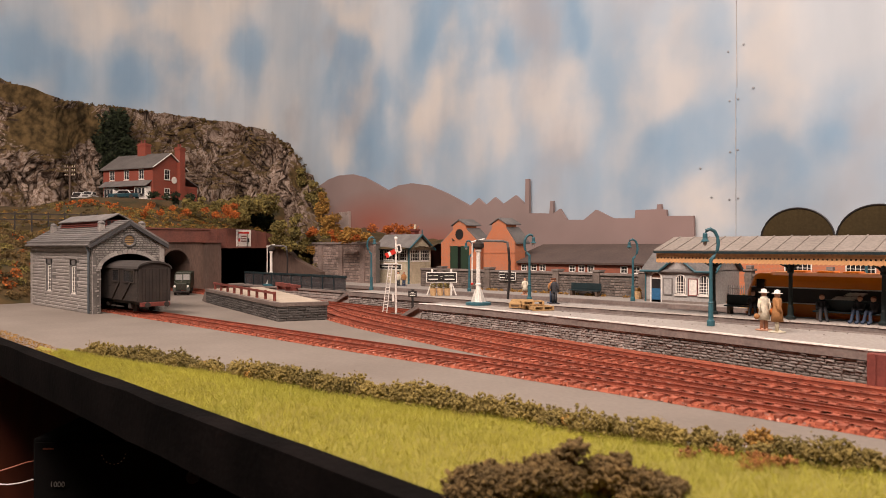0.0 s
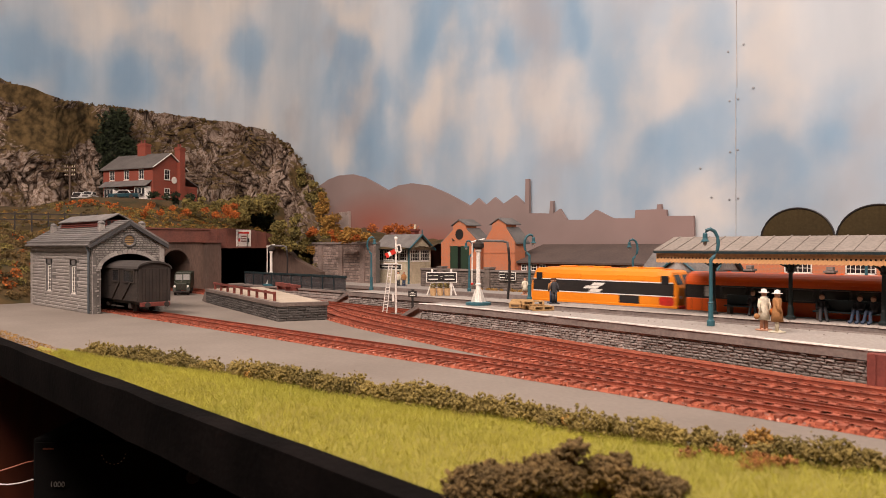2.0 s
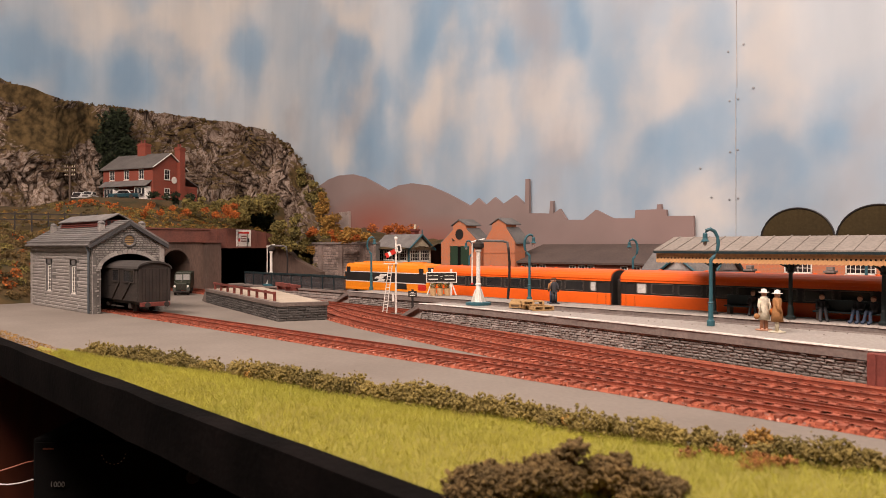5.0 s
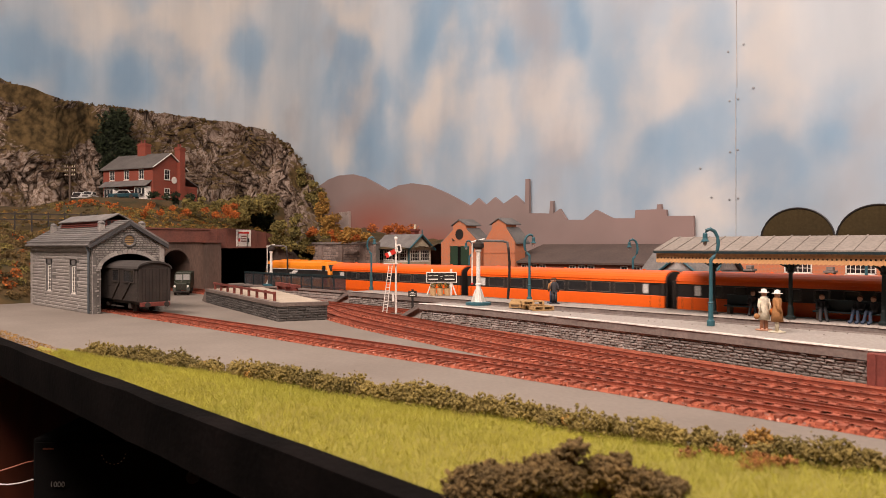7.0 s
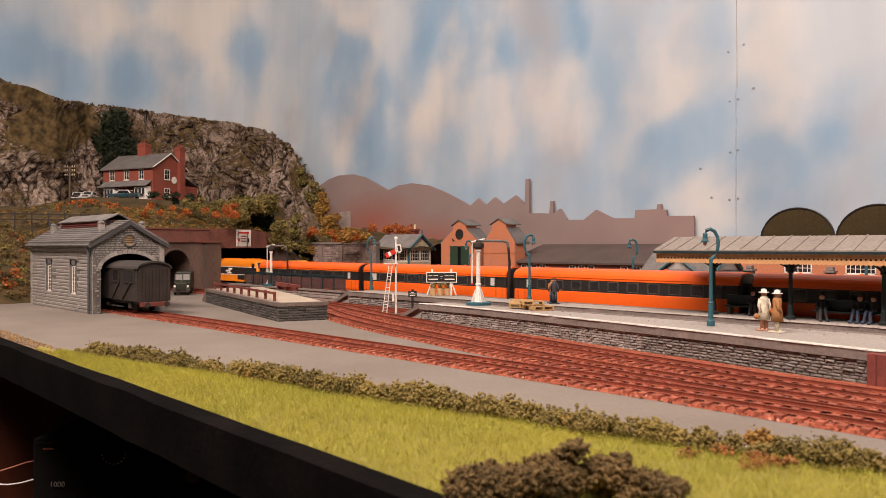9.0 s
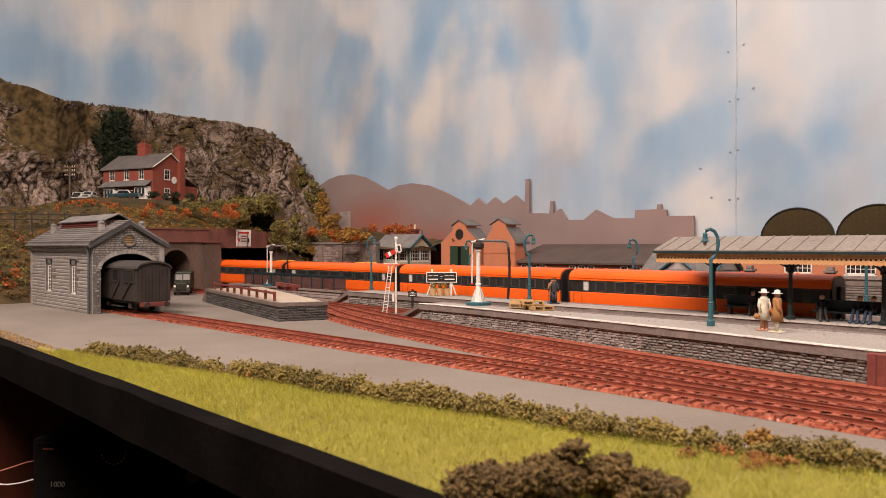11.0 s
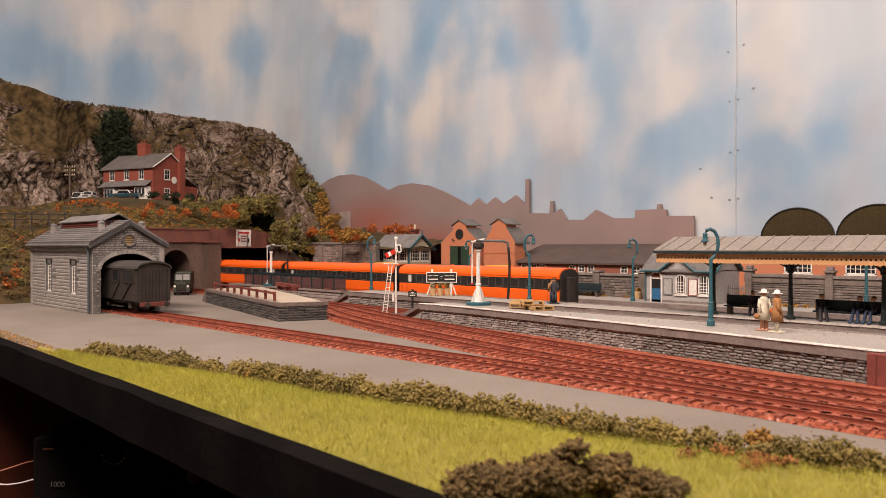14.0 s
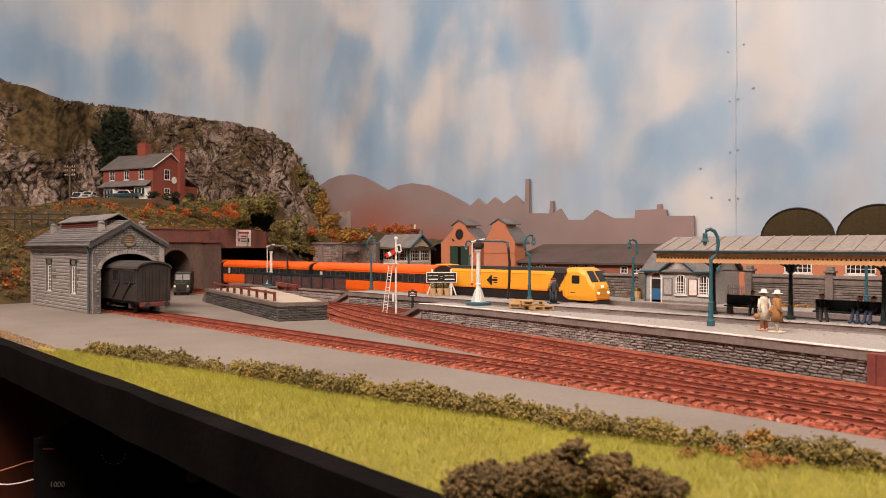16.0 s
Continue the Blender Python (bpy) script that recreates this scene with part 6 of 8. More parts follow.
def gabled_brick(x, y, w, d, door, label):
    """Orange brick building end: shouldered gable with a raised lantern gable."""
    root = thing("brick_workshop", label, "building", x, y, 0)
    c = w / 2
    prof = [(0, 1.4), (w, 1.4), (w, 8.2), (c + 1.4, 10.4), (c + 1.4, 11.1), (c, 11.8), (c - 1.4, 11.1), (c - 1.4, 10.4), (0, 8.2)]
    part("front_wall", M().prism(prof, 0, d), ORANGEBRICK, root, "orange brick gable")
    for s in (-1, 1):
        a, b = (c + s * 1.4, 10.35), (c + s * (c + 0.3), 8.0)
        part("roof", M().add([(a[0], 0.15, a[1]), (b[0], 0.15, b[1]), (b[0], d + 0.8, b[1]), (a[0], d + 0.8, a[1]), (a[0], 0.15, a[1] + 0.25), (b[0], 0.15, b[1] + 0.25), (b[0], d + 0.8, b[1] + 0.25), (a[0], d + 0.8, a[1] + 0.25)], [(0, 1, 2, 3), (4, 7, 6, 5), (0, 4, 5, 1), (1, 5, 6, 2), (2, 6, 7, 3), (3, 7, 4, 0)]), SLATE, root, "grey roof slope")
        part("lantern_roof", M().add([(c, -0.2, 11.85), (c + s * 1.75, -0.2, 10.95), (c + s * 1.75, d + 0.8, 10.95), (c, d + 0.8, 11.85), (c, -0.2, 12.05), (c + s * 1.75, -0.2, 11.1), (c + s * 1.75, d + 0.8, 11.1), (c, d + 0.8, 12.05)], [(0, 1, 2, 3), (4, 7, 6, 5), (0, 4, 5, 1), (1, 5, 6, 2), (2, 6, 7, 3), (3, 7, 4, 0)]), SLATE, root, "grey lantern roof")
    if door:
        for a, b, dx in ((c - 2.0, c - 0.35, 0), (c + 0.35, c + 2.1, 0)):
            part("door", M().box(a, b, -0.12, 0.0, 1.5, 7.7), DARKGREEN, root, "dark green door leaf", bevel=0.03)
        # no opening behind: a near-black strip paints the shade between the leaves
        part("gap_shade_strip", M().box(c - 0.35, c + 0.35, -0.05, 0.0, 1.5, 7.6), BLACKSHADE, root, "near-black strip painted as the shaded gap between the doors")
        part("lintel", M().box(c - 2.3, c + 2.4, -0.1, 0.02, 7.7, 8.0), ORANGEBRICK, root)
        part("oculus", M().lathe([(0.85, 0), (0.85, 0.1), (0.6, 0.1)], seg=16), BLACKPAINT, root, "round black opening", at=(c, 0.02, 9.6, 90, 0, 0))
        part("wall_lamp", M().tube([(c - 1.2, 0, 8.6), (c - 1.2, -0.5, 8.9), (c - 0.9, -0.6, 8.6)], 0.08, 5), IRON, root)
    else:
        part("string_course", M().box(0, w, -0.06, 0.02, 6.6, 6.85), ORANGEBRICK, root)
        part("blind_panel", M().box(1.2, 1.5, -0.05, 0.02, 1.5, 6.6).box(w - 1.5, w - 1.2, -0.05, 0.02, 1.5, 6.6), ORANGEBRICK, root)
    return root


gabled_brick(-85.1, 86, 8.3, 2.5, True, "orange brick workshop with dark green doors ajar")
gabled_brick(-75.9, 86.1, 6.2, 2.5, False, "orange brick workshop gable with grey roof")

ter = thing("terrace_row", "long low brick terrace with brown roof and white windows", "building", -71.5, 87.0, 0)
part("wall", M().box(0, 31, 0, 1.0, 1.4, 5.35), TERRABRICK, ter)
part("roof", M().add([(-0.3, -0.5, 5.15), (31.3, -0.5, 5.15), (31.3, 9, 7.75), (-0.3, 9, 7.75), (-0.3, -0.5, 5.4), (31.3, -0.5, 5.4), (31.3, 9, 8.0), (-0.3, 9, 8.0)], [(0, 1, 2, 3), (4, 7, 6, 5), (0, 4, 5, 1), (1, 5, 6, 2), (2, 6, 7, 3), (3, 7, 4, 0)]), mat("terrace_roof", (0.105, 0.075, 0.062), (0.08, 0.058, 0.05), 0.85, s1=30, s2=400, bump=0.3), ter, "brown sheet roof")
for x in (2.4, 4.2, 5.8, 11.0, 12.6, 14.1, 19.3, 21.2, 25.5):
    sash(ter, x, 4.0, 1.1, 1.0, 0.02, 1, 1)

# station building
st = thing("station_building", "small grey rendered station building with teal bargeboards", "building", -42.0, 75.2, PLAT3)
W_, D_, E_ = 8.0, 6.5, 3.6
part("wall_body", M().box(0, W_, 0, D_, 0, E_), RENDER_GREY, st, "grey rendered walls")
part("gablet", M().prism([(2.2, E_ - 0.1), (5.9, E_ - 0.1), (4.05, E_ + 1.35)], -0.12, 1.2), RENDER_GREY, st, "rendered gablet")
part("end_gable", M().prism([(0.2, E_ - 0.1), (D_ - 0.2, E_ - 0.1), (D_ / 2, E_ + 2.1)], W_ - 0.3, W_, "x"), RENDER_GREY, st)
part("roof", gable_roof(0, W_, 0, D_, E_, E_ + 2.2, 0.35, 0.16), SLATE, st, "grey slate roof")
part("gablet_roof", M().add([(4.05, -0.35, E_ + 1.5), (2.0, -0.35, E_ - 0.05), (2.0, 0.6, E_ + 0.2), (4.05, 2.4, E_ + 1.6), (6.1, -0.35, E_ - 0.05), (6.1, 0.6, E_ + 0.2), (4.05, -0.35, E_ + 1.64), (2.0, -0.35, E_ + 0.09), (2.0, 0.6, E_ + 0.34), (4.05, 2.4, E_ + 1.74), (6.1, -0.35, E_ + 0.09), (6.1, 0.6, E_ + 0.34)],
     [(6, 7, 8, 9), (6, 9, 11, 10), (0, 3, 2, 1), (0, 4, 5, 3), (0, 1, 7, 6), (0, 6, 10, 4)]), SLATE, st)
part("bargeboard", M().tube([(-0.4, -0.42, E_ - 0.15), (1.9, -0.42, E_ - 0.15), (4.05, -0.42, E_ + 1.45), (6.2, -0.42, E_ - 0.15), (8.4, -0.42, E_ - 0.15)], 0.14, 6), TEAL, st, "teal bargeboards and gutter")
part("end_bargeboard", M().tube([(W_ + 0.4, -0.4, E_ - 0.2), (W_ + 0.4, D_ / 2, E_ + 2.3), (W_ + 0.4, D_ + 0.4, E_ - 0.2)], 0.13, 6), TEAL, st)
for x in (0.15, W_ - 0.15):
    part("downpipe", M().tube([(x, -0.4, E_ - 0.2), (x, -0.12, E_ - 0.6), (x, -0.12, 0)], 0.08, 6), TEAL, st, "teal downpipe")
dr = part("door", M().box(0.85, 2.0, -0.06, 0.0, 0, 1.5), BLUEDOOR, st, "blue panelled door")
part("door_glass", M().box(0.85, 2.0, -0.05, 0.0, 1.5, 2.6), GLASSDARK, dr)
part("fanlight", M().prism([(1.42 + 0.55 * math.cos(a), 2.7 + 0.55 * math.sin(a)) for a in span(0, math.pi, 11)], -0.06, 0.0), HAIR, dr, "dark fanlight")
part("door_surround", M().tube([(0.78, -0.04, 0), (0.78, -0.04, 2.7)] + [(1.42 - 0.64 * math.cos(a), -0.04, 2.7 + 0.64 * math.sin(a)) for a in span(0.2, math.pi - 0.2, 8)] + [(2.06, -0.04, 2.7), (2.06, -0.04, 0)], 0.1, 5), WHITE, dr, "white arched surround")
part("transom", M().box(0.85, 2.0, -0.08, 0.0, 2.58, 2.7), WHITE, dr)
for x in (3.75, 6.35):
    sash(st, x, 0.95, 1.2, 1.6, -0.02, 3, 4, arched=True)
for x, col in ((2.35, RENDER_GREY), (5.25, WHITE)):
    b = part("notice_board", M().box(x, x + 0.95, -0.07, 0.0, 0.9, 2.65), col, st, "notice board")
    part("board_frame", ring_frame(M(), x - 0.06, x + 1.01, 0.84, 2.71, 0.03, 0.09, -0.1, 0.0), RUSTRED if col is WHITE else SLATE, b)
part("plinth", M().box(-0.05, W_ + 0.05, -0.06, 0.02, 0, 0.25), COPING, st)
gate = thing("metal_gate", "dark grey railing gate beside the station building", "gate", -33.6, 78.0, PLAT3)
part("gate_frame", M().tube([(0, 0, 0), (0, 0, 2.0)], 0.07, 5).tube([(1.6, 0, 0), (1.6, 0, 2.0)], 0.07, 5).tube([(0, 0, 1.7), (1.6, 0, 1.7)], 0.05, 5).tube([(0, 0, 0.3), (1.6, 0, 0.3)], 0.05, 5), SLATE, gate)
for i in range(6):
    part("bar", M().tube([(0.2 + i * 0.24, 0, 0.1), (0.2 + i * 0.24, 0, 2.0)], 0.035, 5), SLATE, gate)

rb = thing("brick_station_block", "orange brick building with tall white windows", "building", -36.5, 85.0, 0)
part("wall", M().box(0, 60, 0, 2, 1.4, 7.9), ORANGEBRICK, rb)
part("roof", M().add([(-0.5, -0.5, 7.7), (60, -0.5, 7.7), (60, 6, 8.1), (-0.5, 6, 8.1), (-0.5, -0.5, 7.9), (60, -0.5, 7.9), (60, 6, 8.3), (-0.5, 6, 8.3)], [(0, 1, 2, 3), (4, 7, 6, 5), (0, 4, 5, 1), (1, 5, 6, 2), (2, 6, 7, 3), (3, 7, 4, 0)]), SLATE, rb)
for x in (6.2, 12.4, 18.8):
    sash(rb, x, 4.7, 2.9, 1.7, 0.0, 5, 2)
for i, (x0, x1) in enumerate(((-35.95, -27.5), (-27.35, -18.75))):
    c, r = (x0 + x1) / 2, (x1 - x0) / 2
    br = thing("barrel_roof", "dark olive half-round train shed roof end", "roof", c, 95.0, 9.2 - 0.9)
    sec = [(r * math.cos(a), 0.2 + (3.75 + 0.1 * i) * math.sin(a)) for a in span(0, math.pi, 25)]
    part("end_panel", M().prism(sec + [(-r, -3), (r, -3)], -2.0, -1.7), BARREL, br)
    part("rim", M().tube([(p[0], -2.02, p[1]) for p in sec], 0.11, 6), BLACKPAINT, br, "black rim")

# ---- canopy ----
can = thing("platform_canopy", "platform canopy with pale sheet roof and scalloped tan valance", "canopy", 0, 0, 0)
CX, CF, CB, CRY = -31.1, 57.7, 63.6, 61.1
part("roof", M().prism([(CF - 0.25, 7.2), (CRY, 8.32), (CB + 0.25, 7.2), (CB + 0.25, 7.34), (CRY, 8.46), (CF - 0.25, 7.34)], CX - 0.15, 60, "x"), CANOPY, can, "pale brown-grey sheet roof")
for i in range(24):
    x = CX + 0.4 + i * 1.35
    part("batten", M().add([(x, CF - 0.25, 7.32), (x + 0.1, CF - 0.25, 7.32), (x + 0.1, CRY, 8.44), (x, CRY, 8.44), (x, CF - 0.25, 7.4), (x + 0.1, CF - 0.25, 7.4), (x + 0.1, CRY, 8.52), (x, CRY, 8.52)], [(0, 1, 2, 3), (4, 7, 6, 5), (0, 4, 5, 1), (1, 5, 6, 2), (2, 6, 7, 3), (3, 7, 4, 0)]), CANOPY, can)
part("gutter", M().box(CX - 0.1, 60, CF - 0.42, CF - 0.1, 7.04, 7.24), TEALDARK, can, "dark green gutter")
part("fascia", M().box(CX, 60, CF - 0.096, CF + 0.05, 6.77, 7.04), TAN, can)
vb = M().prism([(0.002, 0.07), (0.155, 0), (0.31, 0.07), (0.31, 0.55), (0.002, 0.55)], 0, 0.08)
vb_me = mesh_of("valance_board", vb, TAN)
for i in range(90):
    ob = new("valance_board", vb_me)
    ob.parent = can
    ob.matrix_basis = pose((CX + i * 0.312) * C, (CF - 0.1) * C, 6.24 * C)
# flat near-black discs on the boards, painted shade in place of holes
holes = M()
for i in range(90):
    x = CX + i * 0.312
    holes.prism([(x + 0.155 + 0.07 * math.cos(a), 6.66 + 0.075 * math.sin(a)) for a in span(0, 5.5, 8)], CF - 0.112, CF - 0.09)
part("hole_discs", holes, BLACKSHADE, can, "row of near-black discs painted as shaded holes")
eb = M()
for i in range(20):
    y = CF + 0.05 + i * 0.34
    eb.prism([(y, 6.34), (y + 0.17, 6.24), (y + 0.33, 6.34), (y + 0.33, 7.12 + min(i, 19 - i) * 0.1), (y, 7.12 + min(i, 19 - i) * 0.1)], CX - 0.05, CX + 0.03, "x")
part("end_valance", eb, TAN, can, "boarded end")
part("back_valance", M().box(CX, 60, CB, CB + 0.1, 6.6, 7.4), TAN, can)
part("soffit_beam", M().box(CX + 0.2, 60, 60.3, 60.8, 6.75, 7.2), IRON, can)
for x in (-27.35, -21.1, -14.6, -7.9):
    col = thing("canopy_column", "black-green cast iron canopy column with brackets", "column", x, 60.5, PLAT, group="canopy columns")
    part("shaft", M().lathe([(0.36, 0), (0.36, 0.2), (0.23, 0.3), (0.21, 1.0), (0.17, 1.1), (0.15, 3.6), (0.27, 3.7), (0.22, 3.9), (0.22, 4.85)], seg=12), IRON, col)
    for s in (-1, 1):
        part("bracket", M().tube([(0, 0, 3.7), (s * 0.35, 0, 4.15), (s * 0.95, 0, 4.45), (s * 1.3, 0, 4.8)], 0.1, 6).tube([(0, 0, 4.45), (s * 0.6, 0, 4.5), (s * 1.0, 0, 4.8)], 0.06, 5), IRON, col)
        part("cross_bracket", M().tube([(0, 0, 3.7), (0, s * 0.35, 4.15), (0, s * 0.95, 4.45), (0, s * 1.3, 4.8)], 0.1, 6), IRON, col)

# ---- platform furniture ----
lamp0 = thing("street_lamp", "teal swan-neck platform lamp", "lamp post", -23.4, 51.3, PLAT, 44.5, "platform lamps")
part("post", M().lathe([(0.28, 0), (0.28, 0.35), (0.19, 0.45), (0.18, 1.6), (0.22, 1.65), (0.14, 1.75), (0.12, 4.85)], seg=10), TEAL, lamp0)
part("neck", M().tube([(0, 0, 4.75), (0.22, 0, 5.0), (0.45, 0, 5.4), (0.53, 0, 5.85), (0.48, 0, 6.4), (0.27, 0, 6.8), (-0.05, 0, 6.98), (-0.32, 0, 6.87), (-0.42, 0, 6.6)], 0.13, 8), TEAL, lamp0, "curved teal neck")
part("shade", M().lathe([(0.12, 6.7), (0.17, 6.6), (0.17, 6.3), (0.2, 6.2), (0.31, 6.12), (0.31, 6.06), (0.2, 6.06)], -0.42, 0, 12), TEAL, lamp0, "bell-shaped shade")
part("bulb", M().lathe([(0.15, 6.06), (0.16, 5.9), (0.09, 5.78), (0.02, 5.76)], -0.42, 0, 10), FROSTED, lamp0, "pale glass bulb")
for x, y, z, rz, s in ((-47.7, 61.4, PLAT, 224.5, 0.93), (-74.6, 62.3, PLAT, 224.5, 0.97), (-43.0, 74.3, PLAT3, 44.5, 0.93), (-19.4, 74.5, PLAT3, 44.5, 1.0), (-68.3, 74.5, PLAT3, 44.5, 1.0)):
    copy_thing(lamp0, pose(x * C, y * C, z * C, 0, 0, rz))


def water_crane(x, y, z, rz, h, label, arm):
    root = thing("water_crane", label, "water crane", x, y, z, rz)
    part("base", M().lathe([(1.25, 0), (1.25, 0.22), (1.05, 0.28)], seg=20), TEAL, root, "round blue base")
    part("column", M().lathe([(0.42, 0.25), (0.32, 0.7), (0.24, 1.9), (0.3, 1.97), (0.3, 2.05), (0.21, 2.12), (0.19, h - 0.6), (0.3, h - 0.5), (0.27, h - 0.2)], seg=14), WHITE, root, "white tapered column")
    for k in range(4):
        part("fin", M().prism([(0.2, 0.25), (0.78, 0.25), (0.34, 1.5), (0.2, 1.5)], -0.06, 0.06, "x"), WHITE, root, at=(0, 0, 0, 0, 0, 90 * k + 20))
    part("head", M().lathe([(0.3, h - 0.3), (0.55, h - 0.1), (0.55, h + 0.25), (0.3, h + 0.4), (0.2, h + 0.6)], seg=14), VANPAINT, root, "rusty brown valve head")
    part("arm", M().tube([(0, 0, h + 0.55), (arm - 0.5, 0, h + 0.5), (arm - 0.1, 0, h + 0.35), (arm, 0, h - 0.2)], 0.13, 8), SLATE, root, "grey swing arm")
    part("counter_arm", M().tube([(-0.6, 0, h + 0.3), (-0.62, 0, h - 3.6)], 0.07, 6).tube([(-0.7, 0, h + 0.4), (0.6, 0, h + 0.7)], 0.1, 6), WHITE, root, "white control chain rod")
    part("knob", M().blob((-0.62, 0, h - 3.7), 0.14, 1, 1, 0), REDPAINT, root, "red handle end")
    part("hose", M().tube([(arm, 0, h - 0.1), (arm + 0.12, 0, h - 1.6), (arm + 0.1, 0, h - 3.4), (arm - 0.05, 0, h - 5.2)], 0.13, 7), BLACKPAINT, root, "black hanging hose")
    return root


water_crane(-48.2, 53.9, PLAT, 44.5, 5.75, "white water crane with blue base and black hose", 2.95)
water_crane(-98.2, 62.0, 1.62, 44.5, 5.6, "white water crane with grey arm by the causeway", 2.4)


def name_board(x, y, z, rz, w, label, legs=True):
    root = thing("station_sign", label, "sign", x, y, z, rz)
    h0 = 1.5 if legs else 0
    b = part("board", M().box(-w / 2, w / 2, -0.1, 0.0, h0, h0 + 1.25), WHITE, root, "white sign frame", bevel=0.03)
    part("panel", M().box(-w / 2 + 0.12, w / 2 - 0.12, -0.14, -0.09, h0 + 0.12, h0 + 1.13), BLACKPAINT, b, "black panel")
    for z1, a, c, t in ((0.82, -0.42, -0.3, 0.035), (0.82, -0.27, -0.12, 0.035), (0.82, 0.1, 0.22, 0.035), (0.82, 0.25, 0.4, 0.035), (0.4, -0.42, -0.12, 0.07), (0.4, 0.1, 0.42, 0.07), (0.74, -0.05, 0.04, 0.025), (0.46, -0.03, 0.02, 0.025)):
        part("text_bar", M().box(a * w, c * w, -0.16, -0.13, h0 + z1 - t, h0 + z1 + t), WHITE, b)
    if legs:
        for s in (-1, 1):
            px = s * w * 0.31
            part("post", M().box(px - 0.12, px + 0.12, 0, 0.2, 0, 3.1), WHITE, root)
            part("brace", M().tube([(px, 0.1, 1.7), (px + s * 0.6, 0.1, 0)], 0.08, 5).tube([(px, 0.1, 1.7), (px - s * 0.5, 0.1, 0)], 0.08, 5), WHITE, root)
    return root


name_board(-60.3, 61.0, PLAT, 44.5, 3.6, "black station name board with white bars on white posts")
name_board(-65.2, 79.0, 2.9, 0, 3.0, "black name board fixed to the stone wall", False)
for i in range(3):
    pot = thing("flower_pot", "clay pot with a pale green plant", "plant pot", -61.0 + i * 0.55, 60.3 + i * 0.62, PLAT, group="pots under the sign")
    part("pot", M().lathe([(0.3, 0), (0.4, 0.8), (0.43, 0.85), (0.3, 0.85)], seg=10), TERRACOTTA, pot)
    part("plant", chunks(M(), (0, 0, 1.15), 0.36, 90, 0.12, rnd), LEAF_OLIVE, pot)


def pallet(x, y, z, rz, tilt, k):
    root = thing("wooden_pallet", "pale wooden pallet lying on the platform", "pallet", x, y, z, rz, "pallets")
    root.matrix_basis = pose(x * C, y * C, z * C, tilt, 0, rz)
    for i in range(6):
        part("slat", M().box(-1.0, 1.0, -0.9 + i * 0.31, -0.9 + i * 0.31 + 0.22, 0.3, 0.38), WOOD, root)
    for xx in (-1.0, -0.1, 0.8):
        part("bearer", M().box(xx, xx + 0.2, -0.9, 0.87, 0.08, 0.3), WOOD, root)
    for yy in (-0.9, -0.1, 0.6):
        part("bottom_slat", M().box(-1.0, 1.0, yy, yy + 0.26, 0, 0.08), WOOD, root)


pallet(-42.6, 53.6, PLAT + 0.25, 30, 10, 0)
pallet(-41.6, 53.9, PLAT, 52, 0, 1)
pallet(-41.2, 53.4, PLAT + 0.39, 46, -2, 2)
pallet(-40.3, 53.4, PLAT, 60, 0, 3)


def bench(x, y, z, rz, w):
    root = thing("platform_bench", "dark green-black platform bench", "bench", x, y, z, rz, "benches")
    part("seat", M().box(0, w, -0.45, 0.25, 0.62, 0.74), TEALDARK, root, bevel=0.03)
    part("backrest", M().box(0, w, 0.22, 0.34, 0.74, 1.6), TEALDARK, root, bevel=0.03)
    for xx in (0.25, w - 0.5):
        part("leg", M().box(xx, xx + 0.28, -0.4, 0.3, 0, 0.64), OLDWOOD, root, "brown leg")
    return root


